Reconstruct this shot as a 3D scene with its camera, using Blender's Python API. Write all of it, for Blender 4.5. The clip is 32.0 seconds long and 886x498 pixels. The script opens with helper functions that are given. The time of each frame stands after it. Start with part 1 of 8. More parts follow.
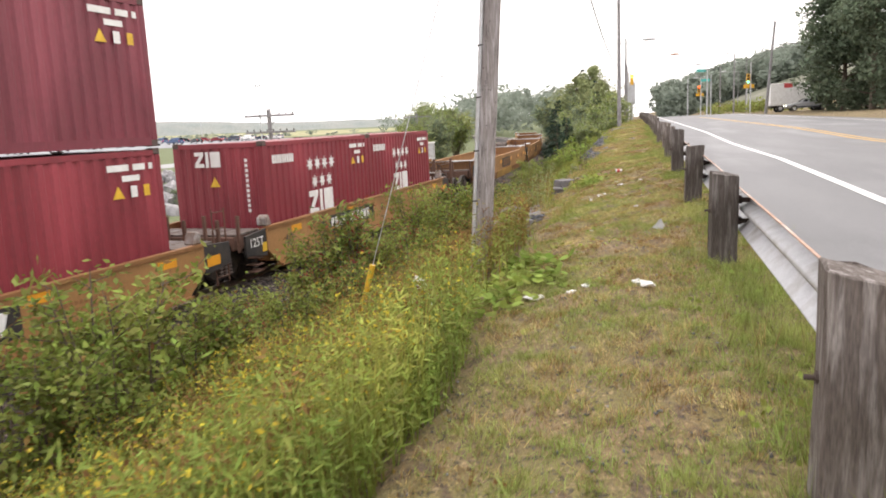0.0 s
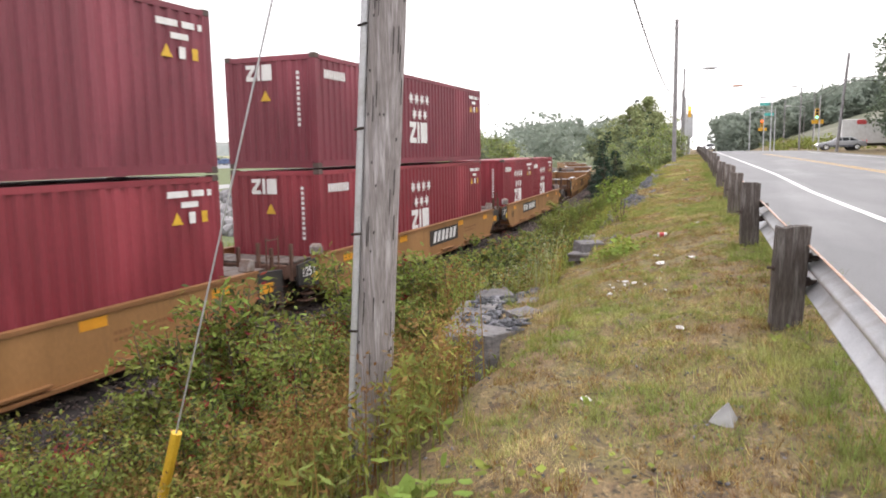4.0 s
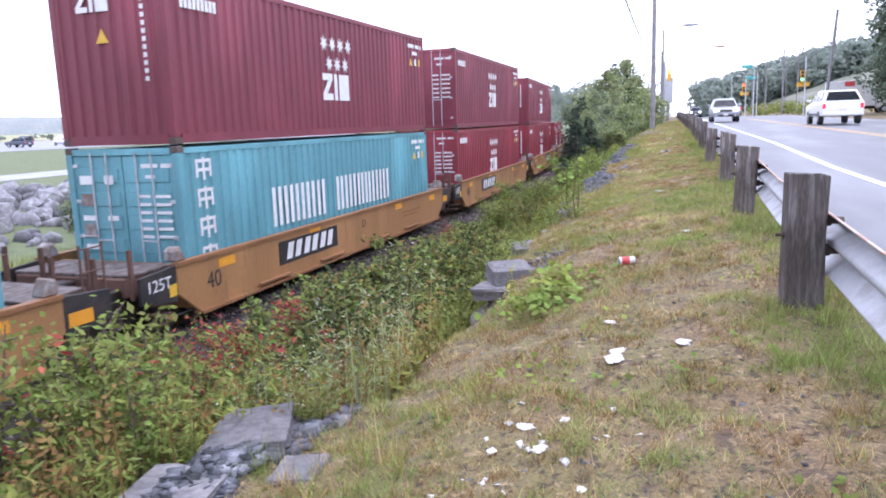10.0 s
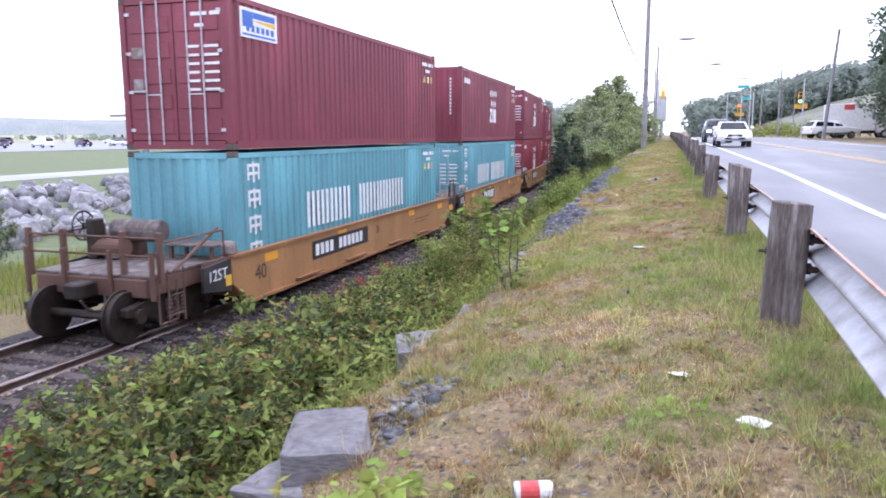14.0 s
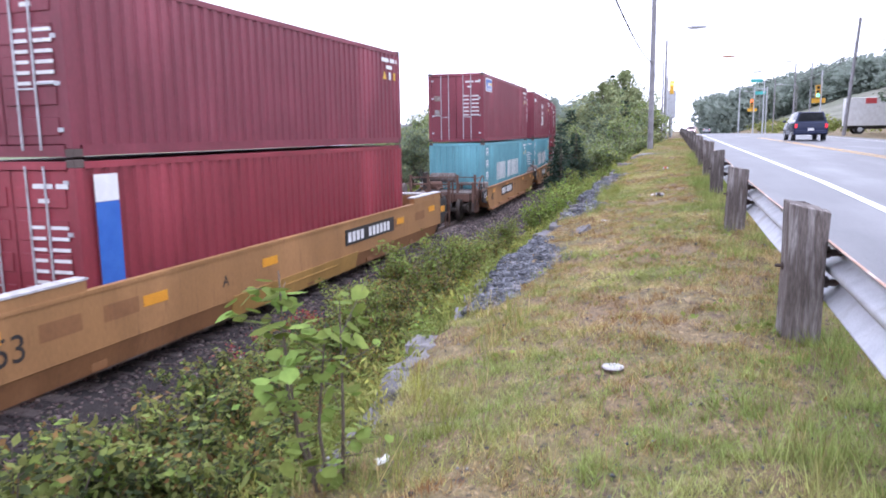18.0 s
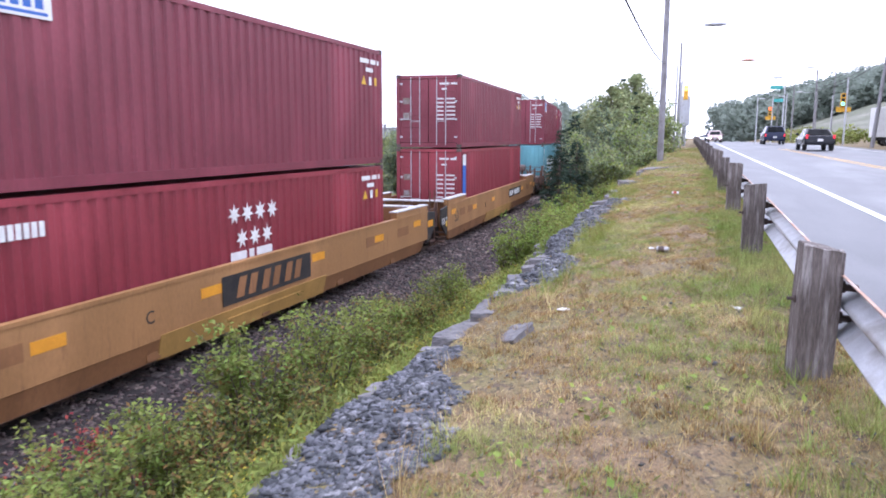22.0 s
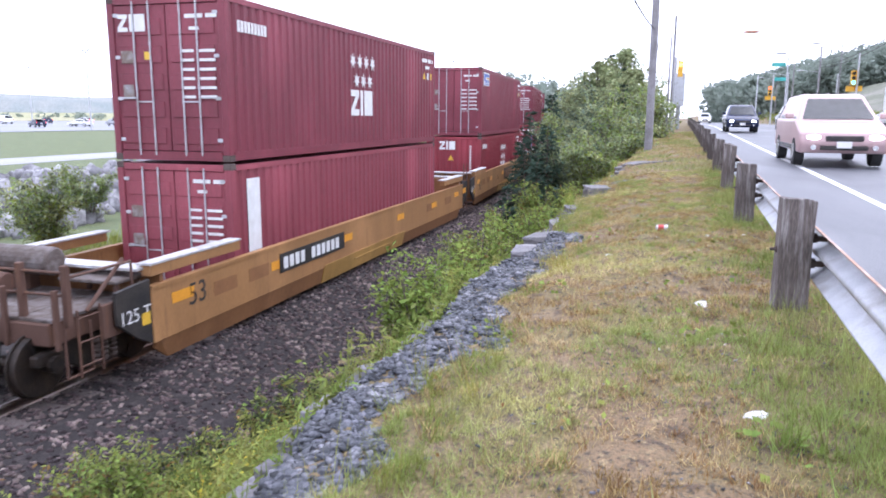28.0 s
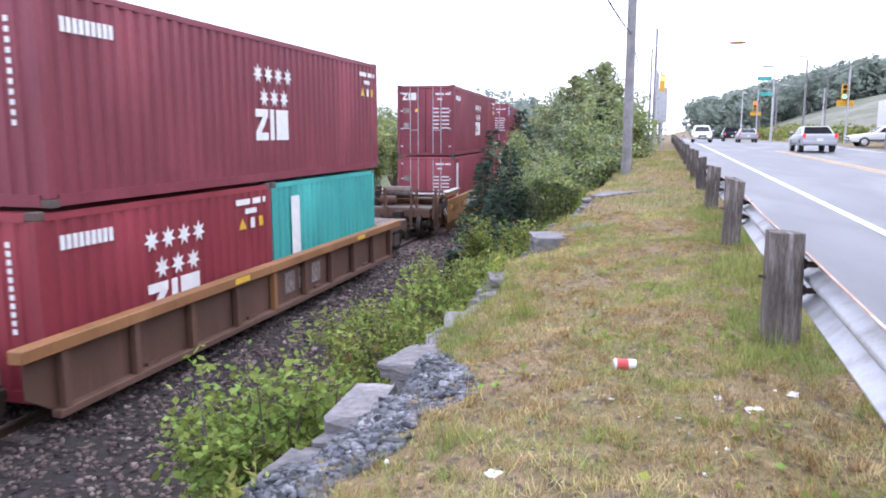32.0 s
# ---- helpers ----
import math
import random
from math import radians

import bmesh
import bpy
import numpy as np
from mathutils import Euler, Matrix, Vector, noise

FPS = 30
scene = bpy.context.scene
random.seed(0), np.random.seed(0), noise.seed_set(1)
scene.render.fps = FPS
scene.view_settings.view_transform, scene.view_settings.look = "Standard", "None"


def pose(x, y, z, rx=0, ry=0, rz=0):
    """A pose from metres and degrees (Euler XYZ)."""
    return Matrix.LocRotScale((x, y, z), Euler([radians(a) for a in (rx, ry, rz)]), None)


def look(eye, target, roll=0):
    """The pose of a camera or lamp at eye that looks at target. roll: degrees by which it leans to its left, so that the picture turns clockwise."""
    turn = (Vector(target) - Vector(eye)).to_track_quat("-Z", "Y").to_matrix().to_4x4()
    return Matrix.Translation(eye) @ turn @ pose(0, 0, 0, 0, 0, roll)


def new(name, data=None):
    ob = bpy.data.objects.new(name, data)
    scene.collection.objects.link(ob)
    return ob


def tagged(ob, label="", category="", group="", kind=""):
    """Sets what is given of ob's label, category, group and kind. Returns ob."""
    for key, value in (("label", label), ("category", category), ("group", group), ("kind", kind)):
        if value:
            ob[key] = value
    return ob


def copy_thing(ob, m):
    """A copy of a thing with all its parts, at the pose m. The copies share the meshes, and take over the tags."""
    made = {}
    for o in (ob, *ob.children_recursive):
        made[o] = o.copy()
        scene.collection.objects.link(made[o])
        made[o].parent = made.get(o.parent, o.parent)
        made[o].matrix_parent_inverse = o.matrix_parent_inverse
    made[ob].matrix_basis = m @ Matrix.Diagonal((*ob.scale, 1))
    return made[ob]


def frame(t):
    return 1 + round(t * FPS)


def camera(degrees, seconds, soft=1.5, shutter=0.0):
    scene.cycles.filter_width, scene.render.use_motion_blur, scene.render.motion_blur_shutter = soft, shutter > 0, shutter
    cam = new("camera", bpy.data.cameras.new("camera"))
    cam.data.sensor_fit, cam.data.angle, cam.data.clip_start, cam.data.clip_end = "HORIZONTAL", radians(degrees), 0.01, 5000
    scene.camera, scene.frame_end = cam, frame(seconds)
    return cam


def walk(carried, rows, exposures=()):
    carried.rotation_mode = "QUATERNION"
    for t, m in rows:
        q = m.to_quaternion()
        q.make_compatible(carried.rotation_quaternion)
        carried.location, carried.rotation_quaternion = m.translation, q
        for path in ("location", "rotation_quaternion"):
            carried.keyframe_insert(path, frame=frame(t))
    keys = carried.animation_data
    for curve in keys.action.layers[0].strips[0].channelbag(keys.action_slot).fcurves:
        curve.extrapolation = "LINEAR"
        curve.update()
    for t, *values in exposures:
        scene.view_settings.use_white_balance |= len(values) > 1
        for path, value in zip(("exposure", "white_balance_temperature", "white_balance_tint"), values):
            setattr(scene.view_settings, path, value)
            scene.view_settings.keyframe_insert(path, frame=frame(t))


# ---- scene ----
cam = camera(62.15, 32.0, 1.8, 0.3)
PATH = [
    (0, (-0.041, -0.045, 1.229), (-0.547, 1.861, 0.895), -2.6),
    (0.5, (-0.025, 0.623, 1.213), (-0.523, 2.534, 0.894), -2.7),
    (1, (-0.038, 1.076, 1.247), (-0.552, 2.984, 0.936), -2.0),
    (1.5, (-0.037, 1.581, 1.241), (-0.575, 3.488, 0.965), -0.8),
    (2, (-0.053, 2.155, 1.266), (-0.623, 4.054, 1.009), -0.7),
    (2.5, (-0.041, 2.677, 1.283), (-0.649, 4.564, 1.017), -0.9),
    (3, (-0.020, 3.214, 1.307), (-0.654, 5.090, 1.024), -1.4),
    (3.5, (-0.013, 3.719, 1.319), (-0.635, 5.601, 1.044), -1.1),
    (4, (0.026, 4.289, 1.364), (-0.611, 6.167, 1.105), -1.0),
    (4.5, (-0.067, 4.711, 1.355), (-0.805, 6.558, 1.145), -0.8),
    (6.5, (-0.179, 5.920, 1.279), (-0.959, 7.725, 0.913), -0.7),
    (7, (-0.098, 6.246, 1.271), (-0.872, 8.038, 0.836), -1.4),
    (7.5, (-0.029, 6.713, 1.242), (-0.860, 8.478, 0.800), -1.8),
    (8, (-0.012, 7.131, 1.218), (-0.876, 8.889, 0.813), -1.4),
    (8.5, (0.017, 7.583, 1.198), (-0.846, 9.353, 0.850), -1.2),
    (9, (0.038, 8.061, 1.234), (-0.778, 9.862, 0.930), -1.2),
    (9.5, (-0.007, 8.664, 1.242), (-0.696, 10.520, 0.959), -1.1),
    (10, (-0.033, 9.205, 1.295), (-0.621, 11.086, 0.956), -1.8),
    (10.5, (-0.017, 9.577, 1.291), (-0.595, 11.447, 0.882), -1.3),
    (11, (0.015, 9.848, 1.371), (-0.587, 11.707, 0.943), -1.3),
    (11.5, (0.054, 10.305, 1.365), (-0.567, 12.167, 0.980), -1.0),
    (12, (0.038, 10.902, 1.368), (-0.573, 12.773, 1.012), -0.8),
    (12.5, (0.064, 11.431, 1.387), (-0.543, 13.307, 1.052), -1.4),
    (13, (0.070, 11.849, 1.386), (-0.521, 13.733, 1.069), -1.1),
    (13.5, (0.047, 12.355, 1.353), (-0.533, 14.245, 1.052), -0.7),
    (14, (0.023, 12.878, 1.343), (-0.545, 14.771, 1.036), -0.2),
    (14.5, (0.006, 13.417, 1.324), (-0.554, 15.309, 0.998), 0.4),
    (16.5, (0.026, 14.879, 1.479), (-0.517, 16.764, 1.084), 0.6),
    (17, (0.042, 15.544, 1.469), (-0.523, 17.420, 1.070), -0.1),
    (17.5, (0.068, 16.276, 1.436), (-0.520, 18.153, 1.074), -0.8),
    (18, (0.082, 16.836, 1.432), (-0.512, 18.721, 1.122), -0.8),
    (18.5, (0.090, 17.411, 1.422), (-0.514, 19.296, 1.138), -0.6),
    (19, (0.119, 18.011, 1.416), (-0.542, 19.877, 1.133), -0.9),
    (19.5, (0.074, 18.614, 1.425), (-0.642, 20.457, 1.122), -1.1),
    (20, (0.139, 19.138, 1.466), (-0.630, 20.959, 1.163), -0.6),
    (20.5, (0.173, 19.700, 1.519), (-0.567, 21.530, 1.197), -0.3),
    (21, (0.162, 20.290, 1.529), (-0.503, 22.144, 1.181), -0.2),
    (21.5, (0.144, 20.873, 1.564), (-0.491, 22.742, 1.238), -0.7),
    (22, (0.073, 21.476, 1.580), (-0.548, 23.353, 1.277), 0.2),
    (22.5, (0.034, 22.145, 1.553), (-0.564, 24.029, 1.246), 1.1),
    (23, (0.031, 22.849, 1.564), (-0.539, 24.740, 1.247), 0.7),
    (23.5, (0.060, 23.545, 1.563), (-0.485, 25.441, 1.232), 0.8),
    (24, (0.021, 24.076, 1.581), (-0.476, 25.984, 1.245), 1.0),
    (24.5, (0.026, 24.598, 1.599), (-0.441, 26.514, 1.269), 1.4),
    (25, (0.021, 25.190, 1.635), (-0.423, 27.113, 1.311), 1.7),
    (25.5, (0.018, 25.752, 1.651), (-0.427, 27.675, 1.329), 2.5),
    (26, (0.002, 26.300, 1.676), (-0.478, 28.213, 1.347), 2.9),
    (26.5, (-0.008, 26.902, 1.696), (-0.590, 28.784, 1.350), 2.6),
    (28.5, (0.033, 28.974, 1.706), (-0.544, 30.856, 1.350), -0.4),
    (29, (0.050, 29.636, 1.699), (-0.477, 31.533, 1.349), -0.6),
    (29.5, (0.071, 30.231, 1.706), (-0.430, 32.137, 1.362), -0.7),
    (30, (0.087, 30.792, 1.723), (-0.401, 32.702, 1.385), -0.9),
    (30.5, (0.075, 31.328, 1.736), (-0.412, 33.239, 1.402), -0.8),
    (31, (0.083, 31.852, 1.750), (-0.420, 33.760, 1.421), -0.7),
    (31.5, (0.075, 32.380, 1.765), (-0.467, 34.279, 1.445), -0.5),
    (32, (0.032, 32.920, 1.777), (-0.536, 34.812, 1.467), 0.0),
]
walk(cam, [(t, look(eye, target, roll)) for t, eye, target, roll in PATH], [(0, 0.53, 6900, 13), (4.0, 0.49, 6650, 13), (6.5, 0.77, 5450, 22), (20, 0.72, 5500, 22), (26, 0.78, 5500, 20), (32, 0.78, 5550, 19)])

# ---------------- light ----------------
world = bpy.data.worlds.new("overcast_sky")
scene.world = world
world.use_nodes = True
wn, wl = world.node_tree.nodes, world.node_tree.links
bg = wn["Background"]
sky = wn.new("ShaderNodeTexSky")
sky.sky_type = "NISHITA"
sky.sun_disc = False
sky.sun_elevation, sky.sun_rotation = radians(38), radians(20)
sky.air_density, sky.dust_density = 1.0, 4.0
skymul = wn.new("ShaderNodeMix")
skymul.data_type = "RGBA"
skymul.inputs[0].default_value = 0.93
skymul.inputs[7].default_value = (10.6, 10.55, 10.9, 1)
wl.new(sky.outputs[0], skymul.inputs[6])
wl.new(skymul.outputs[2], bg.inputs[0])
bg.inputs[1].default_value = 0.13
sun_data = bpy.data.lights.new("sun", "SUN")
sun_data.energy, sun_data.angle, sun_data.color = 0.9, radians(25), (1.0, 0.96, 0.9)
sun = new("sun", sun_data)
sun.matrix_world = look((10, 30, 40), (0, 20, 0))

# ---------------- materials ----------------
def material(name, colour, rough=0.7, metal=0.0, tones=(), scale=6.0, fine=60.0, bump=0.2, spread=0.25, island=0.0, spec=0.5, random_tone=0.0, emit=0.0, axis=(1, 1, 1)):
    """Two scales of noise over a base colour; tones are further colours that the large noise blends in."""
    m = bpy.data.materials.new(name)
    m.use_nodes = True
    n, l = m.node_tree.nodes, m.node_tree.links
    b = n["Principled BSDF"]
    b.inputs["Roughness"].default_value = rough
    b.inputs["Metallic"].default_value = metal
    b.inputs["Specular IOR Level"].default_value = spec
    co = n.new("ShaderNodeTexCoord")
    mp = n.new("ShaderNodeMapping")
    mp.inputs["Scale"].default_value = axis
    l.new(co.outputs["Object"], mp.inputs[0])
    big = n.new("ShaderNodeTexNoise")
    big.inputs["Scale"].default_value, big.inputs["Detail"].default_value = scale, 5
    small = n.new("ShaderNodeTexNoise")
    small.inputs["Scale"].default_value, small.inputs["Detail"].default_value = fine, 3
    l.new(mp.outputs[0], big.inputs[0]), l.new(mp.outputs[0], small.inputs[0])
    ramp = n.new("ShaderNodeValToRGB")
    cols = [colour, *tones]
    while len(ramp.color_ramp.elements) < len(cols):
        ramp.color_ramp.elements.new(0.5)
    for k, c in enumerate(cols):
        ramp.color_ramp.elements[k].position = 0.3 + 0.4 * k / max(1, len(cols) - 1)
        ramp.color_ramp.elements[k].color = (*c, 1)
    if len(cols) == 1:
        ramp.color_ramp.elements[1].color = (*[v * 1.12 for v in colour], 1)
    l.new(big.outputs[0], ramp.inputs[0])
    hsv = n.new("ShaderNodeHueSaturation")
    val = n.new("ShaderNodeMapRange")
    val.inputs[1].default_value, val.inputs[2].default_value = 0.3, 0.7
    val.inputs[3].default_value, val.inputs[4].default_value = 1 - spread, 1 + spread
    l.new(small.outputs[0], val.inputs[0])
    value = val.outputs[0]
    if island:
        geo = n.new("ShaderNodeNewGeometry")
        ir = n.new("ShaderNodeMapRange")
        ir.inputs[3].default_value, ir.inputs[4].default_value = 1 - island, 1 + island
        l.new(geo.outputs["Random Per Island"], ir.inputs[0])
        mul = n.new("ShaderNodeMath")
        mul.operation = "MULTIPLY"
        l.new(value, mul.inputs[0]), l.new(ir.outputs[0], mul.inputs[1])
        value = mul.outputs[0]
        hr = n.new("ShaderNodeMapRange")
        hr.inputs[3].default_value, hr.inputs[4].default_value = 0.5 - 0.05 * island, 0.5 + 0.06 * island
        l.new(geo.outputs["Random Per Island"], hr.inputs[0])
        l.new(hr.outputs[0], hsv.inputs["Hue"])
    if random_tone:
        oi = n.new("ShaderNodeObjectInfo")
        rr = n.new("ShaderNodeMapRange")
        rr.inputs[3].default_value, rr.inputs[4].default_value = 1 - random_tone, 1 + random_tone
        l.new(oi.outputs["Random"], rr.inputs[0])
        mul = n.new("ShaderNodeMath")
        mul.operation = "MULTIPLY"
        l.new(value, mul.inputs[0]), l.new(rr.outputs[0], mul.inputs[1])
        value = mul.outputs[0]
    l.new(value, hsv.inputs["Value"])
    l.new(ramp.outputs[0], hsv.inputs["Color"])
    l.new(hsv.outputs[0], b.inputs["Base Color"])
    if bump:
        bp = n.new("ShaderNodeBump")
        bp.inputs["Strength"].default_value, bp.inputs["Distance"].default_value = bump, 0.02
        l.new(small.outputs[0], bp.inputs["Height"])
        l.new(bp.outputs[0], b.inputs["Normal"])
    if emit:
        b.inputs["Emission Color"].default_value = (*colour, 1)
        b.inputs["Emission Strength"].default_value = emit
    return m


def streaked(name, colour, rust, rough=0.45, amount=0.35, patch=0.0):
    """Paint on steel: faded patches, upright streaks and rust in blotches."""
    m = material(name, colour, rough, 0.0, [tuple(v * 0.8 for v in colour), tuple(min(1, v * 1.25 + 0.01) for v in colour)], 0.5, 30, 0.06, 0.1, axis=(1, 1, 0.35))
    n, l = m.node_tree.nodes, m.node_tree.links
    b = n["Principled BSDF"]
    was = b.inputs["Base Color"].links[0].from_socket
    co = n.new("ShaderNodeTexCoord")
    mp = n.new("ShaderNodeMapping")
    mp.inputs["Scale"].default_value = (5, 5, 0.5)
    l.new(co.outputs["Object"], mp.inputs[0])
    st = n.new("ShaderNodeTexNoise")
    st.inputs["Scale"].default_value, st.inputs["Detail"].default_value, st.inputs["Roughness"].default_value = 1.6, 6, 0.7
    l.new(mp.outputs[0], st.inputs[0])
    rg = n.new("ShaderNodeMapRange")
    rg.inputs[1].default_value, rg.inputs[2].default_value, rg.inputs[4].default_value = 0.56, 0.8, amount * 2
    l.new(st.outputs[0], rg.inputs[0])
    mx = n.new("ShaderNodeMix")
    mx.data_type = "RGBA"
    l.new(rg.outputs[0], mx.inputs[0]), l.new(was, mx.inputs[6])
    mx.inputs[7].default_value = (*rust, 1)
    l.new(mx.outputs[2], b.inputs["Base Color"])
    return m


M = dict(
    maroon=streaked("maroon_paint", (0.211, 0.0361, 0.0552), (0.113, 0.0319, 0.0309), 0.5, 0.3),
    maroon_light=streaked("faded_maroon_paint", (0.273, 0.0558, 0.0754), (0.132, 0.027, 0.0276), 0.55, 0.3),
    crimson=streaked("red_paint", (0.252, 0.0304, 0.0441), (0.135, 0.0333, 0.0294), 0.5, 0.3),
    teal=streaked("blue_green_paint", (0.14, 0.351, 0.391), (0.16, 0.114, 0.0744), 0.5, 0.25),
    seagreen=streaked("sea_green_paint", (0.07, 0.40, 0.36), (0.1, 0.2, 0.17), 0.5, 0.2),
    tan=streaked("faded_orange_yellow_paint", (0.359, 0.184, 0.066), (0.126, 0.0582, 0.03), 0.6, 0.4),
    tan_clean=streaked("fresh_yellow_paint", (0.46, 0.27, 0.07), (0.3, 0.15, 0.05), 0.55, 0.2),
    tan_dark=streaked("browned_orange_paint", (0.27, 0.125, 0.045), (0.1, 0.05, 0.03), 0.65, 0.4),
    rust=streaked("rusty_brown_paint", (0.12, 0.062, 0.042), (0.2, 0.09, 0.04), 0.8, 0.5),
    brownsteel=streaked("dirty_brown_steel", (0.10, 0.072, 0.062), (0.14, 0.07, 0.04), 0.75, 0.3),
    black=material("black_steel", (0.022, 0.021, 0.022), 0.6, 0.2, [(0.05, 0.042, 0.036)], 3, 40, 0.1),
    greasy=material("greasy_iron", (0.02, 0.018, 0.017), 0.55, 0.5, [(0.06, 0.042, 0.03)], 5, 50, 0.2),
    deck=material("worn_grey_deck", (0.33, 0.32, 0.32), 0.7, 0.2, [(0.2, 0.15, 0.12), (0.45, 0.44, 0.44)], 4, 60, 0.1),
    deckbrown=material("worn_brown_deck", (0.17, 0.145, 0.14), 0.7, 0.2, [(0.1, 0.075, 0.06), (0.24, 0.215, 0.21)], 4, 60, 0.1),
    cap=material("worn_pale_walkway", (0.56, 0.56, 0.57), 0.6, 0.1, [(0.4, 0.38, 0.37), (0.66, 0.66, 0.67)], 3, 60, 0.08, 0.12),
    white=material("white_paint", (0.78, 0.78, 0.77), 0.5, 0, [(0.66, 0.65, 0.63)], 5, 70, 0.02, 0.06),
    yellow=material("yellow_paint", (0.75, 0.48, 0.04), 0.5, 0, [(0.6, 0.36, 0.03)], 5, 70, 0.02, 0.1),
    reflector=material("amber_reflector", (0.75, 0.34, 0.03), 0.35, 0, [(0.65, 0.28, 0.03)], 5, 70, 0.02, 0.1),
    blue=material("blue_panel", (0.03, 0.11, 0.42), 0.45, 0, [(0.05, 0.15, 0.48)], 4, 60, 0.02, 0.1),
    galv=material("galvanised_steel", (0.46, 0.47, 0.49), 0.58, 0.6, [(0.56, 0.57, 0.59), (0.38, 0.37, 0.36)], 4, 90, 0.03, 0.08),
    rail=material("polished_rail", (0.33, 0.29, 0.27), 0.3, 0.9, [(0.2, 0.13, 0.1)], 3, 50, 0.03),
    lip=material("rust_stained_lip", (0.52, 0.36, 0.28), 0.7, 0.2, [(0.4, 0.24, 0.17), (0.58, 0.5, 0.45)], 3, 40, 0.05),
    postwood=material("weathered_post_timber", (0.2, 0.175, 0.16), 0.9, 0, [(0.11, 0.09, 0.08), (0.32, 0.295, 0.28)], 7, 70, 0.7, 0.3, random_tone=0.3, axis=(3, 3, 0.3)),
    polewood=material("weathered_pole_timber", (0.40, 0.37, 0.37), 0.9, 0, [(0.26, 0.23, 0.225), (0.52, 0.49, 0.5)], 9, 60, 0.6, 0.25, axis=(3, 3, 0.18)),
    farpole=material("grey_pole_timber", (0.3, 0.29, 0.3), 0.9, 0, [(0.2, 0.19, 0.19)], 3, 40, 0.2),
    asphalt=material("wet_asphalt", (0.15, 0.152, 0.16), 0.5, 0, [(0.11, 0.112, 0.12), (0.195, 0.197, 0.205)], 0.6, 160, 0.15, 0.2, axis=(1, 0.25, 1), spec=0.36),
    lineyellow=material("yellow_road_marking", (0.62, 0.36, 0.06), 0.5, 0, [(0.5, 0.3, 0.1)], 4, 90, 0.05, 0.15),
    linewhite=material("white_road_marking", (0.78, 0.78, 0.78), 0.5, 0, [(0.6, 0.6, 0.6)], 3, 90, 0.05, 0.15),
    rock=material("grey_slate_rock", (0.205, 0.195, 0.198), 0.9, 0, [(0.15, 0.142, 0.145), (0.26, 0.246, 0.24)], 2.5, 22, 0.5, 0.25, random_tone=0.22, axis=(1, 1, 3.5)),
    riprap=material("granite_boulder", (0.25, 0.245, 0.26), 0.9, 0, [(0.16, 0.155, 0.16), (0.36, 0.355, 0.36)], 1.2, 12, 0.4, 0.2, island=0.45),
    chips=material("slate_chippings", (0.149, 0.154, 0.17), 0.85, 0, [(0.081, 0.0845, 0.094), (0.234, 0.233, 0.244)], 5, 80, 0.3, 0.25, island=0.7),
    ballaststone=material("purple_grey_ballast", (0.116, 0.0794, 0.0768), 0.9, 0, [(0.0639, 0.0435, 0.0422), (0.213, 0.154, 0.147)], 3, 60, 0.4, 0.25, island=0.85),
    litter=material("white_litter_paper", (0.74, 0.73, 0.72), 0.7, 0, [(0.62, 0.61, 0.6)], 20, 90, 0.1, 0.1),
    redprint=material("red_printed_paper", (0.5, 0.05, 0.05), 0.6, 0, [(0.6, 0.1, 0.1)], 20, 90, 0.05, 0.1),
    tin=material("bare_tin", (0.5, 0.5, 0.5), 0.35, 0.8, [(0.35, 0.32, 0.3)], 10, 90, 0.05, 0.1),
    rubber=material("tyre_rubber", (0.02, 0.02, 0.021), 0.8, 0, [(0.035, 0.034, 0.033)], 5, 60, 0.1),
    bark=material("brown_bark", (0.1, 0.075, 0.055), 0.9, 0, [(0.16, 0.125, 0.1)], 12, 70, 0.5, 0.25, axis=(2, 2, 0.5)),
)


def leafy(name, colour, tones, translucent=0.35, island=0.35):
    m = material(name, colour, 0.8, 0, tones, 0.9, 25, 0.0, 0.12, island=island, spec=0.12)
    n, l = m.node_tree.nodes, m.node_tree.links
    b = n["Principled BSDF"]
    tr = n.new("ShaderNodeBsdfTranslucent")
    src = b.inputs["Base Color"].links[0].from_socket
    l.new(src, tr.inputs[0])
    mx = n.new("ShaderNodeMixShader")
    mx.inputs[0].default_value = translucent
    out = n["Material Output"]
    l.new(b.outputs[0], mx.inputs[1]), l.new(tr.outputs[0], mx.inputs[2]), l.new(mx.outputs[0], out.inputs[0])
    return m


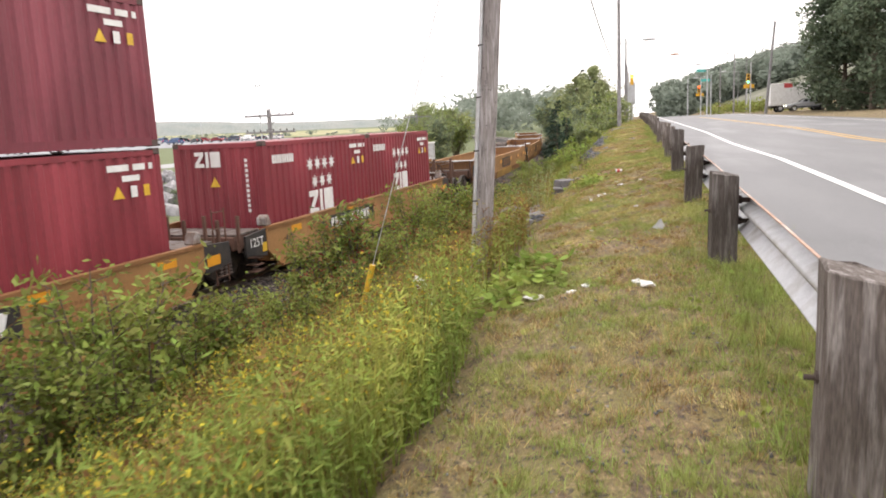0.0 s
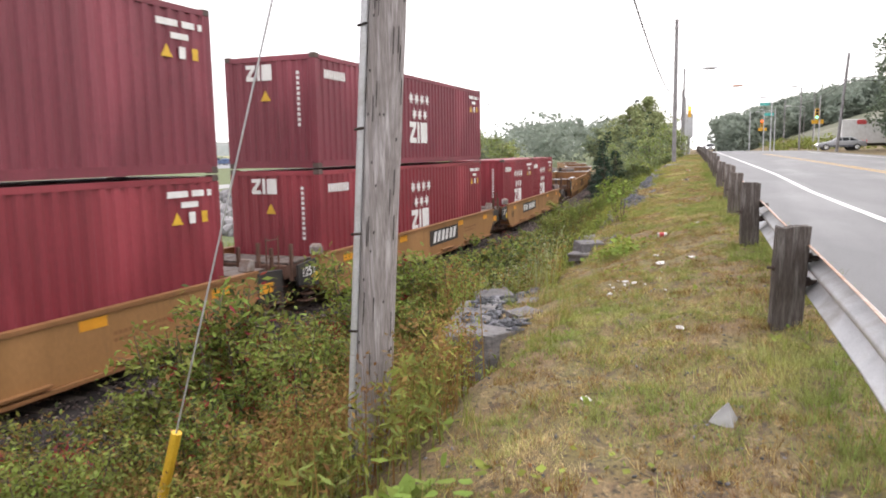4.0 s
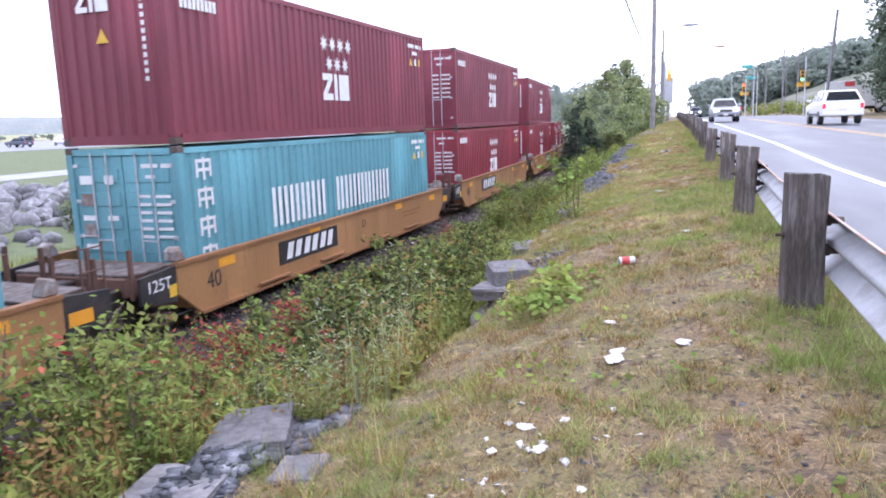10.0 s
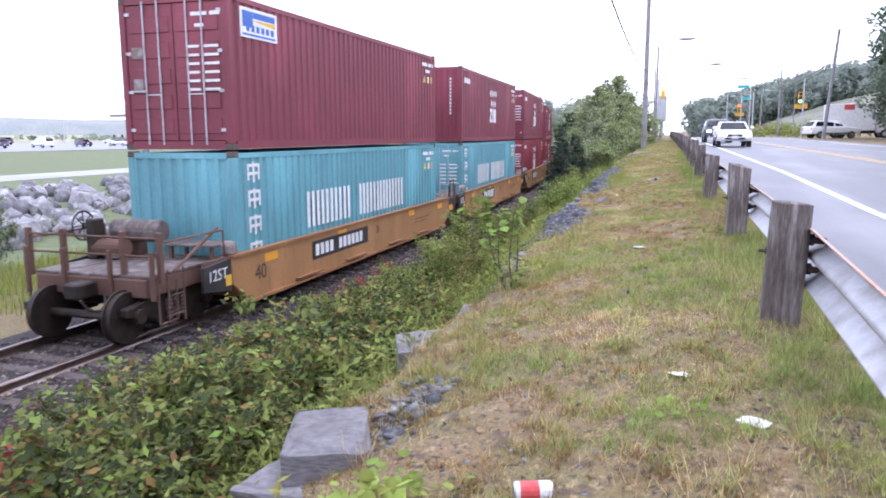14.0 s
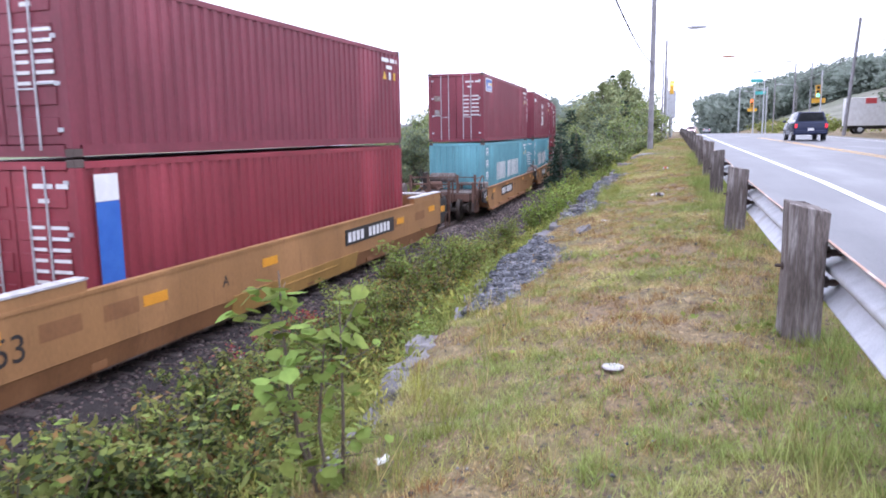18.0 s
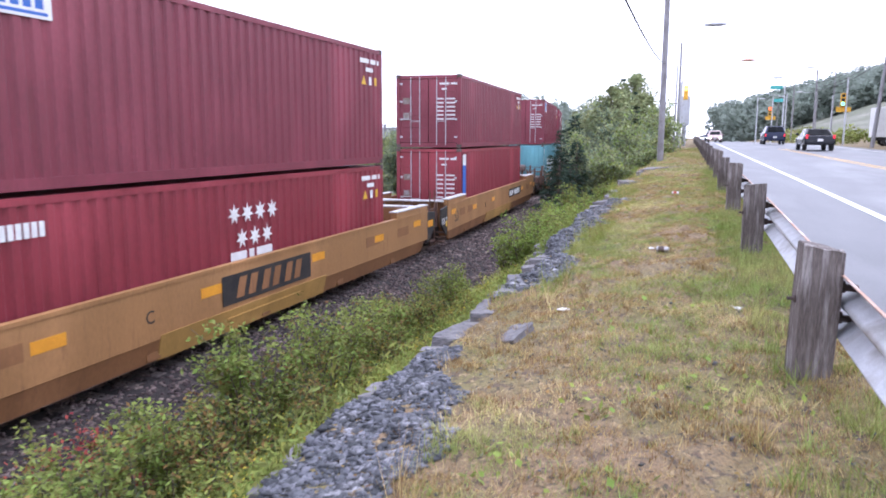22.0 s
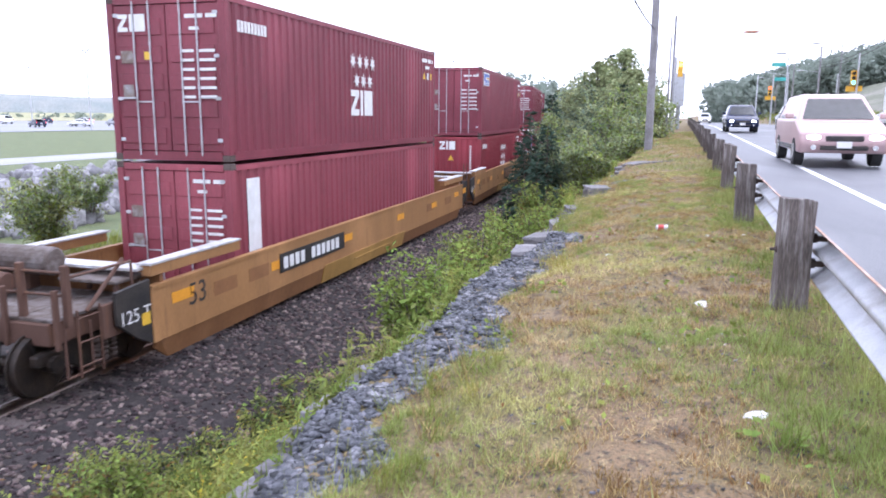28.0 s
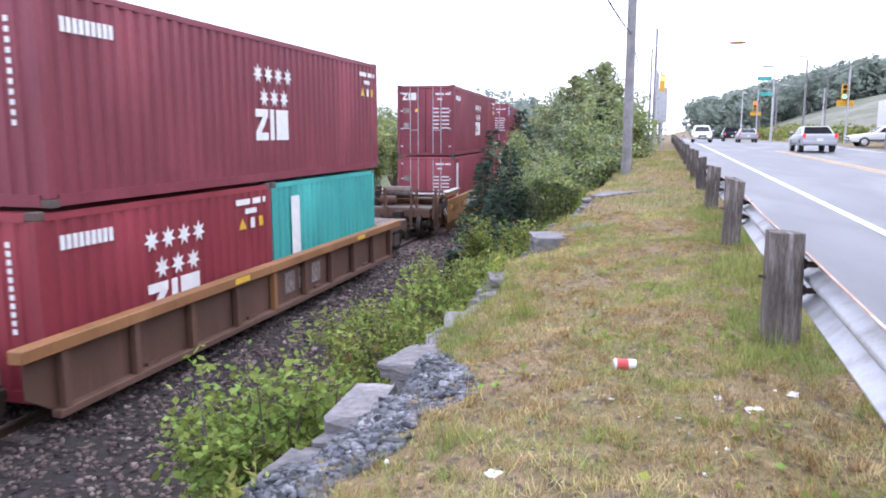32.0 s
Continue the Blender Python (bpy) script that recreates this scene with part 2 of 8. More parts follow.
M.update(
    leaf=leafy("green_leaves", (0.25, 0.263, 0.0752), [(0.178, 0.208, 0.0594), (0.344, 0.335, 0.095)]),
    leafbright=leafy("bright_green_leaves", (0.276, 0.323, 0.072), [(0.201, 0.27, 0.0612), (0.371, 0.392, 0.09)]),
    leafdark=leafy("dark_green_leaves", (0.0901, 0.113, 0.0468), [(0.0689, 0.0882, 0.0374), (0.127, 0.147, 0.0576)]),
    # both bush greens are lightened, with haze over the farther bushes put into them
    bushleaf=leafy("haze_paled_bush_leaves", (0.353, 0.377, 0.187), [(0.256, 0.293, 0.15), (0.463, 0.468, 0.225)]),
    bushdark=leafy("haze_paled_dark_bush_leaves", (0.196, 0.241, 0.162), [(0.149, 0.19, 0.132), (0.253, 0.305, 0.198)]),
    leafred=leafy("reddened_leaves", (0.44, 0.065, 0.075), [(0.32, 0.07, 0.055), (0.55, 0.11, 0.12)]),
    leafrust=leafy("rust_brown_weeds", (0.28, 0.149, 0.0634), [(0.216, 0.135, 0.0475), (0.36, 0.199, 0.0871)]),
    weed=leafy("yellow_green_weeds", (0.305, 0.297, 0.0728), [(0.214, 0.258, 0.0592), (0.407, 0.362, 0.0911)]),
    goldenrod=leafy("goldenrod_flowers", (0.53, 0.412, 0.0576), [(0.445, 0.333, 0.0432)]),
    grass=leafy("verge_grass", (0.373, 0.366, 0.121), [(0.255, 0.308, 0.0859), (0.49, 0.446, 0.182)], 0.3, 0.45),
    drygrass=leafy("dry_straw", (0.526, 0.391, 0.189), [(0.39, 0.27, 0.126), (0.644, 0.503, 0.279)], 0.3, 0.45),
    whiteflower=leafy("small_white_flowers", (0.68, 0.66, 0.56), [(0.6, 0.58, 0.46)], 0.3, 0.15),
    needles=leafy("spruce_needles", (0.06, 0.095, 0.065), [(0.045, 0.075, 0.052), (0.09, 0.135, 0.08)], 0.1, 0.3),
    # far foliage: green paled and greyed to paint distance haze into the colour
    hazeleaf=leafy("haze_paled_foliage", (0.308, 0.352, 0.297), [(0.275, 0.319, 0.269), (0.341, 0.38, 0.319)], 0.45, 0.1),
)


def ground_material():
    """Soil, grass thatch, gravel and field by the lie of the land."""
    m = bpy.data.materials.new("soil_and_turf")
    m.use_nodes = True
    n, l = m.node_tree.nodes, m.node_tree.links
    b = n["Principled BSDF"]
    b.inputs["Roughness"].default_value = 0.95
    co = n.new("ShaderNodeTexCoord")
    def noise_at(s, d=5):
        t = n.new("ShaderNodeTexNoise")
        t.inputs["Scale"].default_value, t.inputs["Detail"].default_value = s, d
        l.new(co.outputs["Object"], t.inputs[0])
        return t
    def mix(fac, a, c):
        x = n.new("ShaderNodeMix")
        x.data_type = "RGBA"
        l.new(fac, x.inputs[0])
        for sock, v in ((x.inputs[6], a), (x.inputs[7], c)):
            if isinstance(v, tuple):
                sock.default_value = (*v, 1)
            else:
                l.new(v, sock)
        return x.outputs[2]
    def edge(sock, lo, hi):
        r = n.new("ShaderNodeMapRange")
        r.interpolation_type = "SMOOTHSTEP"
        r.inputs[1].default_value, r.inputs[2].default_value = lo, hi
        l.new(sock, r.inputs[0])
        return r.outputs[0]
    n1, n2, n3 = noise_at(1.3), noise_at(9, 6), noise_at(70, 4)
    turf = mix(edge(n1.outputs[0], 0.35, 0.65), (0.2, 0.17, 0.06), (0.25, 0.165, 0.09))
    turf = mix(edge(n2.outputs[0], 0.54, 0.66), turf, (0.12, 0.078, 0.052))
    n4 = noise_at(28, 6)
    turf = mix(edge(n4.outputs[0], 0.54, 0.64), turf, (0.06, 0.045, 0.032))
    n5 = noise_at(22, 5)
    turf = mix(edge(n5.outputs[0], 0.56, 0.66), turf, (0.36, 0.265, 0.14))
    field = mix(edge(n1.outputs[0], 0.4, 0.6), (0.12, 0.165, 0.07), (0.16, 0.195, 0.085))
    sep = n.new("ShaderNodeSeparateXYZ")
    l.new(co.outputs["Object"], sep.inputs[0])
    base = mix(edge(sep.outputs[0], -20.5, -17.5), field, turf)
    l.new(mix(edge(n3.outputs[0], 0.35, 0.65), base, mix(n3.outputs[0], base, (0.1, 0.085, 0.05))), b.inputs["Base Color"])
    bp = n.new("ShaderNodeBump")
    bp.inputs["Strength"].default_value, bp.inputs["Distance"].default_value = 0.6, 0.03
    l.new(n3.outputs[0], bp.inputs["Height"])
    l.new(bp.outputs[0], b.inputs["Normal"])
    return m


M["ground"] = ground_material()
M["parking"] = material("parking_asphalt", (0.2, 0.205, 0.22), 0.6, 0, [(0.26, 0.265, 0.28)], 0.05, 5, 0.02)
M["gravel"] = material("pale_gravel", (0.3, 0.3, 0.3), 0.9, 0, [(0.36, 0.36, 0.36)], 0.3, 8, 0.1)
M["water"] = material("grey_harbour_water", (0.45, 0.47, 0.5), 0.15, 0, [(0.5, 0.52, 0.55)], 0.02, 0.8, 0.05)
M["slopebare"] = material("bare_stony_slope", (0.2, 0.185, 0.16), 0.95, 0, [(0.13, 0.14, 0.09), (0.27, 0.25, 0.22)], 0.06, 1.5, 0.1)
M["soilbare"] = material("bare_dry_field", (0.38, 0.31, 0.2), 0.95, 0, [(0.25, 0.27, 0.12), (0.45, 0.38, 0.27)], 0.03, 2, 0.1)
# woods of the far ridge, greyed and lightened in place of haze
M["farhill"] = material("haze_greyed_shore_woods", (0.2, 0.23, 0.22), 0.95, 0, [(0.26, 0.27, 0.25)], 0.02, 0.3, 0.0)
M["glass"] = material("tinted_glass", (0.02, 0.023, 0.027), 0.12, 0, [(0.03, 0.034, 0.038)], 1, 5, 0.0, spec=0.22)

# ---------------- helpers ----------------
rng = np.random.default_rng(7)


def mesh_from(name, verts, faces, mat, smooth=False):
    me = bpy.data.meshes.new(name)
    me.from_pydata([tuple(v) for v in verts] if not isinstance(verts, list) else verts, [], faces)
    me.materials.append(mat)
    if smooth:
        me.polygons.foreach_set("use_smooth", [True] * len(me.polygons))
    me.update()
    return me


def quick_mesh(name, verts, quads, mat, mats=None):
    """Many quads at once, from arrays: verts (n, 3), quads (m, 3 or 4), and a slot for each face where there are several materials."""
    me = bpy.data.meshes.new(name)
    verts, quads = np.asarray(verts, np.float32), np.asarray(quads, np.int32)
    k = quads.shape[1]
    me.vertices.add(len(verts))
    me.vertices.foreach_set("co", verts.ravel())
    me.loops.add(quads.size)
    me.loops.foreach_set("vertex_index", quads.ravel())
    me.polygons.add(len(quads))
    me.polygons.foreach_set("loop_start", np.arange(0, quads.size, k, dtype=np.int32))
    for x in mat if isinstance(mat, (list, tuple)) else [mat]:
        me.materials.append(x)
    if mats is not None:
        me.polygons.foreach_set("material_index", np.asarray(mats, np.int32))
    me.update(calc_edges=True)
    return me


def bm_box(bm, x0, x1, y0, y1, z0, z1, m=None):
    vs = [bm.verts.new(Vector(p) if m is None else m @ Vector(p)) for p in ((x0, y0, z0), (x1, y0, z0), (x1, y1, z0), (x0, y1, z0), (x0, y0, z1), (x1, y0, z1), (x1, y1, z1), (x0, y1, z1))]
    for f in ((0, 3, 2, 1), (4, 5, 6, 7), (0, 1, 5, 4), (1, 2, 6, 5), (2, 3, 7, 6), (3, 0, 4, 7)):
        bm.faces.new([vs[i] for i in f])
    return bm


def boxes(*rows):
    bm = bmesh.new()
    for r in rows:
        bm_box(bm, *r)
    return bm


def bm_tube(bm, a, b, r0, r1=None, sides=8, cap=True):
    a, b = Vector(a), Vector(b)
    r1 = r0 if r1 is None else r1
    q = (b - a).to_track_quat("Z", "Y")
    rings = []
    for p, r in ((a, r0), (b, r1)):
        rings.append([bm.verts.new(p + q @ Vector((r * math.cos(2 * math.pi * k / sides), r * math.sin(2 * math.pi * k / sides), 0))) for k in range(sides)])
    for k in range(sides):
        bm.faces.new([rings[0][k], rings[0][(k + 1) % sides], rings[1][(k + 1) % sides], rings[1][k]])
    if cap:
        bm.faces.new(rings[0][::-1]), bm.faces.new(rings[1])
    return bm


def tubes(*rows, sides=8):
    bm = bmesh.new()
    for a, b, *r in rows:
        bm_tube(bm, a, b, *r, sides=sides)
    return bm


def bm_prism(bm, outline, x0, x1, axis="x"):
    """An outline in the plane across an axis, drawn out along it."""
    def at(u, v, w):
        return {"x": (w, u, v), "y": (u, w, v), "z": (u, v, w)}[axis]
    a = [bm.verts.new(at(u, v, x0)) for u, v in outline]
    b = [bm.verts.new(at(u, v, x1)) for u, v in outline]
    n = len(outline)
    for k in range(n):
        bm.faces.new([a[k], a[(k + 1) % n], b[(k + 1) % n], b[k]])
    bm.faces.new(a[::-1]), bm.faces.new(b)
    return bm


def soften(bm, width=0.01, segments=1):
    bmesh.ops.recalc_face_normals(bm, faces=bm.faces)
    bmesh.ops.bevel(bm, geom=[e for e in bm.edges if len(e.link_faces) == 2 and e.calc_face_angle(0) > 0.6], offset=width, segments=segments, affect="EDGES", profile=0.6)
    return bm


def finish(name, bm, mat, smooth=False):
    bmesh.ops.recalc_face_normals(bm, faces=bm.faces)
    me = bpy.data.meshes.new(name)
    bm.to_mesh(me)
    bm.free()
    me.materials.append(mat)
    if smooth:
        me.polygons.foreach_set("use_smooth", [True] * len(me.polygons))
    return me


def part(name, bm, mat, parent, label="", at=None, smooth=False):
    ob = new(name, bm if isinstance(bm, bpy.types.Mesh) else finish(name, bm, mat, smooth))
    ob.parent = parent
    if at is not None:
        ob.matrix_basis = at
    return tagged(ob, label)


def thing(name, bm, mat, label, category, at=None, group="", kind="", smooth=False):
    ob = new(name, None if bm is None else bm if isinstance(bm, bpy.types.Mesh) else finish(name, bm, mat, smooth))
    if at is not None:
        ob.matrix_basis = at
    return tagged(ob, label, category, group, kind)


def letters(text, height, mat, name="lettering"):
    """Flat lettering in the built-in font: a mesh that stands in the x-z plane, its left foot at the origin."""
    cu = bpy.data.curves.new(name, "FONT")
    cu.body, cu.size, cu.extrude = text, height * 1.4, 0.002
    ob = bpy.data.objects.new(name, cu)
    me = bpy.data.meshes.new_from_object(ob)
    bpy.data.objects.remove(ob)
    me.transform(Matrix.Rotation(math.pi / 2, 4, "X"))
    me.materials.clear()
    me.materials.append(mat)
    me.name = name
    return me


# ---------------- the lie of the land ----------------
GY = [-60, -8, 0, 6, 10, 14, 17, 21, 25, 27, 30, 34, 38, 50, 60, 100, 200, 900]
GZ = [-0.6, -0.16, -0.08, 0.02, 0.11, 0.20, 0.25, 0.24, 0.27, 0.31, 0.39, 0.43, 0.46, 0.55, 0.62, 0.9, 0.6, -3.0]
TY, TX, TR, RAILZ = 38.0, -8.85, 370.4, -2.00


def verge(y):
    return np.interp(y, GY, GZ)


def track(s, side=0.0):
    """A place on the track and its heading: s metres along it, side metres to the right."""
    a = (s - TY) / TR
    return TX - TR * (1 - math.cos(a)) + side * math.cos(a), TY + TR * math.sin(a) + side * math.sin(a), a


def track_x(y):
    y = np.clip(y, TY - 300, TY + 300)
    return TX - TR + np.sqrt(TR * TR - (y - TY) ** 2)


def camber(x, y):
    """How far the turf lies below the road side, across the verge."""
    return np.interp(y, [0, 8, 13, 21, 27, 60], [0.16, 0.28, 0.43, 0.38, 0.24, 0.2]) * np.clip((0.45 - x) / 2.0, 0, 1.1) ** 1.3


def wall_edge(y):
    return -1.6 + 0.12 * np.sin(y * 0.7) + 0.08 * np.sin(y * 1.9 + 1) + 0.55 * np.clip((11.5 - y) / 3.5, 0, 1) - 0.62 * np.clip((y - 9.95) / 0.3, 0, 1) * np.clip((12.9 - y) / 0.5, 0, 1) + 0.58 * np.exp(-((y - 15.0) / 0.75) ** 2) + 0.62 * np.exp(-((y - 42.6) / 0.75) ** 2) + 0.3 * np.exp(-((y - 48.6) / 0.8) ** 2)


def chip_width(y):
    """How wide the strip of broken slate lies along the edge."""
    y = np.asarray(y, float)
    w = np.interp(y, [10.1, 10.4, 12.3, 12.8, 22.7, 23.3, 24.2, 25.5, 26.6, 27.8, 28.4, 29.8, 30.3, 31.2, 33, 36, 37.4, 38], [0, 0.5, 0.4, 0, 0, 0.4, 0.72, 0.7, 0, 0, 0.46, 0.46, 0.12, 0.42, 0.55, 0.48, 0.3, 0])
    return np.maximum(w + (0.1 * np.sin(y * 3.1) + 0.06 * np.sin(y * 7.7)) * (w > 0.05), 0)


def land(x, y):
    """Height of the ground."""
    x, y = np.asarray(x, float), np.asarray(y, float)
    g = verge(y)
    e = wall_edge(y)
    steep = np.clip((y - 9) / 8, 0, 1)
    notch = np.maximum(np.exp(-((y - 10.3) / 1.0) ** 2), np.exp(-((y - 15.0) / 1.2) ** 2))
    d = e - x
    far = np.clip((y - 48) / 14, 0, 1)
    foot = RAILZ - 0.42 + far * (g - RAILZ - 0.3) * 0
    fall_soft = np.interp(d, [0, 0.5, 1.2, 3.0, 4.6, 5.2], [0, 0.25, 0.75, 1.5, 2.3, 2.45])
    deep = np.clip((y - 33) / 4, 0, 1)
    fall_wall = np.interp(d, [0, 0.12, 0.4, 1.2, 2.4, 3.8], [0, 0.25, 0.75, 1.1, 1.6, 2.45]) * (1 - deep) + np.interp(d, [0, 0.12, 0.45, 1.2, 2.0, 3.0], [0, 0.25, 1.1, 1.8, 2.3, 2.45]) * deep
    fall = np.maximum(fall_soft * (1 - steep) + fall_wall * steep, notch * np.interp(d, [0, 0.12, 0.4, 1.2, 1.6], [0, 0.25, 0.72, 0.85, 0.85]))
    bank = np.maximum(g - camber(x, y) - fall * (g + 2.4) / 2.45, -2.42)
    tx = track_x(y)
    z = np.where(x > e, g - camber(x, y), bank)
    left = tx - x
    far_left = np.interp(left, [2.5, 6, 10, 15, 25, 32, 75, 140, 500, 800, 3000], [-2.42, -2.6, -2.8, -3.0, -1.75, -1.7, -1.0, -0.3, 2.5, 3.0, 2.0])
    z = np.where(x < tx, np.where(left < 15, np.minimum(z, far_left), far_left), z)
    right = x - 13
    z = np.where(right > 0, g + np.interp(right, [0, 3, 12, 30, 60, 100, 160, 700], [-0.02, 0.15, 3, 9, 14.5, 20, 29, 40]) * (np.clip((y - 110) / 110, 0, 1) ** 1.2 + 0.04), z)
    return z

# ---------------- ground, road, track ----------------
def sheet(xs, ys, zf):
    gx, gy = np.meshgrid(xs, ys)
    v = np.stack([gx.ravel(), gy.ravel(), zf(gx, gy).ravel()], 1)
    w, h = len(xs), len(ys)
    i = (np.arange(h - 1)[:, None] * w + np.arange(w - 1)).ravel()
    return v, np.stack([i, i + 1, i + w + 1, i + w], 1)


def steps(*runs):
    out = [runs[0][0]]
    for a, b, d in runs:
        k = max(1, round((b - a) / d))
        out += [a + (b - a) * (i + 1) / k for i in range(k)]
    return np.array(out)


def land_rough(x, y):
    z = land(x, y)
    n = 0.022 * np.sin(x * 5.1 + y * 2.3) * np.sin(y * 4.3 - x * 1.7) + 0.016 * np.sin(x * 11.3 - y * 7.9) + 0.012 * np.sin(y * 13.1 + x * 9.0)
    return z + n * ((x < 1.0) & (x > -30)) - np.where((x > 1.3) & (x < 12.6), 0.12, 0)


gv, gq = sheet(steps((-3000, -600, 400), (-600, -100, 50), (-100, -30, 5), (-30, -12, 1.0), (-12, -5.5, 0.4), (-5.5, 1.2, 0.11), (1.2, 1.4, 0.1), (1.4, 12.4, 2.2), (12.4, 13, 0.3), (13, 60, 3), (60, 500, 40), (500, 3000, 500)),
               steps((-3000, -300, 900), (-300, -20, 20), (-20, -6, 1), (-6, 52, 0.16), (52, 110, 1.0), (110, 300, 6), (300, 900, 50), (900, 4000, 500)), land_rough)
tagged(new("ground", quick_mesh("ground", gv, gq, M["ground"])), "uneven turf and soil bank falling to the railway", "ground", kind="structure")


def ribbon(name, x0, x1, lift, mat, label, category, y0=-200, y1=700, step=4, kind="structure", wob=0.0):
    ys = steps((y0, min(60, y1), step), (min(60, y1), y1, 10)) if y1 > 60 else steps((y0, y1, step))
    v, q = sheet(np.linspace(x0, x1, max(2, int((x1 - x0) / 1.5) + 2)), ys, lambda x, y: verge(y) + lift - 0.0 * x)
    return tagged(new(name, quick_mesh(name, v, q, mat)), label, category, kind=kind)


ribbon("road", 1.3, 12.5, 0.02, M["asphalt"], "damp grey asphalt highway with faded markings", "road")
road_line_w = ribbon("edge_line", 2.69, 2.83, 0.026, M["linewhite"], "white painted road edge line", "road marking")
for xx in (6.15, 6.42):
    ribbon("centre_line", xx, xx + 0.12, 0.026, M["lineyellow"], "worn double yellow centre line", "road marking", y1=80)
ribbon("edge_line", 11.2, 11.32, 0.026, M["linewhite"], "white painted road edge line", "road marking", y1=90)

# ballast bed: a shaped bank along the track, rails and sleepers
prof = [(-3.2, -0.62), (-2.0, -0.22), (-1.3, -0.16), (1.3, -0.16), (2.0, -0.22), (3.4, -0.4), (4.5, -0.455), (4.9, -0.56)]
bv, bq = [], []
SS = np.arange(-60, 230, 1.0)
for k, s in enumerate(SS):
    for u, h in prof:
        x, y, a = track(s, u)
        bv.append((x, y, RAILZ + h))
    if k:
        for j in range(len(prof) - 1):
            a0 = (k - 1) * len(prof) + j
            bq.append((a0, a0 + 1, a0 + 1 + len(prof), a0 + len(prof)))
# bed far darker than its stones: shade among them and under cars is painted in
M["ballastbed"] = material("shade_darkened_ballast", (0.03, 0.023, 0.022), 0.95, 0, [(0.02, 0.016, 0.015), (0.05, 0.039, 0.037)], 7, 45, 1.0, 0.45)
tagged(new("track_bed", quick_mesh("track_bed", bv, bq, M["ballastbed"])), "crushed stone bed under the track, darkened as shade among the stones", "ballast", kind="structure")

rail_thing = thing("railway_track", None, None, "two steel rails on timber sleepers set in ballast", "railway track", kind="structure")
for side in (-0.75, 0.75):
    outline = [(-0.075, -0.18), (0.075, -0.18), (0.075, -0.165), (0.012, -0.15), (0.012, -0.05), (0.036, -0.035), (0.036, 0.0), (-0.036, 0.0), (-0.036, -0.035), (-0.012, -0.05), (-0.012, -0.15), (-0.075, -0.165)]
    v, q = [], []
    SR = np.arange(-60, 230, 2.0)
    for k, s in enumerate(SR):
        for u, h in outline:
            x, y, a = track(s, side + u)
            v.append((x, y, RAILZ + h))
        if k:
            n = len(outline)
            for j in range(n):
                a0, a1 = (k - 1) * n + j, (k - 1) * n + (j + 1) % n
                q.append((a0, a1, a1 + n, a0 + n))
    part("rail", quick_mesh("rail", v, q, M["rail"]), None, rail_thing)
tie = finish("sleeper", soften(boxes((-1.3, 1.3, -0.115, 0.115, -0.32, -0.145)), 0.015), material("tarred_sleeper", (0.07, 0.055, 0.05), 0.9, 0, [(0.11, 0.09, 0.08)], 8, 60, 0.4, 0.3))
for s in np.arange(-10, 90, 0.55):
    x, y, a = track(s)
    part("sleeper", tie, None, rail_thing, at=pose(x, y, RAILZ, 0, 0, math.degrees(a)))

# ---------------- guardrail ----------------
guard = thing("guardrail", None, None, "galvanised steel guardrail on weathered square timber posts along the road", "guardrail")
POSTS = [-5.4, -1.5, 2.4, 6.25, 9.85, 13.7, 17.45, 21.35, 25.82, 29.75, 33.7, 37.95, 42.1, 46.1] + [50.0 + 3.9 * k for k in range(19)]
POST_X = [0.58, 0.6, 0.62, 0.65, 0.67, 0.69, 0.7, 0.79, 0.76, 0.75, 0.77, 0.79, 0.81, 0.81] + [0.81 - 0.008 * k for k in range(19)]


def post_mesh(k):
    r = random.Random(k)
    bm = bmesh.new()
    bm_box(bm, -0.1, 0.1, -0.105, 0.105, -0.5, 0.76 + r.uniform(-0.03, 0.04))
    bmesh.ops.subdivide_edges(bm, edges=bm.edges[:], cuts=3)
    for v in bm.verts:
        v.co += Vector((r.uniform(-1, 1), r.uniform(-1, 1), r.uniform(-1, 1))) * 0.007
    lean_x, lean_y = r.uniform(-0.03, 0.012), r.uniform(-0.01, 0.02)
    for v in bm.verts:
        if v.co.z > 0.7:
            v.co.z += lean_x * v.co.x / 0.1 + lean_y * v.co.y / 0.1
    return finish("post", soften(bm, 0.006), M["postwood"])


POST_MESHES = [post_mesh(k) for k in range(5)]
bolt_mesh = finish("bolt", tubes(((-0.145, 0, 0), (-0.09, 0, 0), 0.01), ((-0.112, 0, 0), (-0.1, 0, 0), 0.022), sides=8), M["brownsteel"])
spacer_mesh = finish("spacer", tubes(((0.09, 0, 0), (0.2, 0, 0), 0.02), ((0.1, 0.02, 0), (0.14, 0.02, 0), 0.034), sides=8), M["brownsteel"])
for k, y in enumerate(POSTS):
    r = random.Random(100 + k)
    x = POST_X[k]
    p = part("post", POST_MESHES[k % 5], None, guard, at=pose(x, y, float(verge(y)) - 0.03, r.uniform(-1.5, 1.5), r.uniform(-2.2, 2.2), r.uniform(-4, 4)))
    part("bolt", bolt_mesh, None, p, at=pose(0, 0, 0.45))
    part("spacer", spacer_mesh, None, p, at=pose(0, 0, 0.53))
    part("spacer", spacer_mesh, None, p, at=pose(0, 0, 0.36))

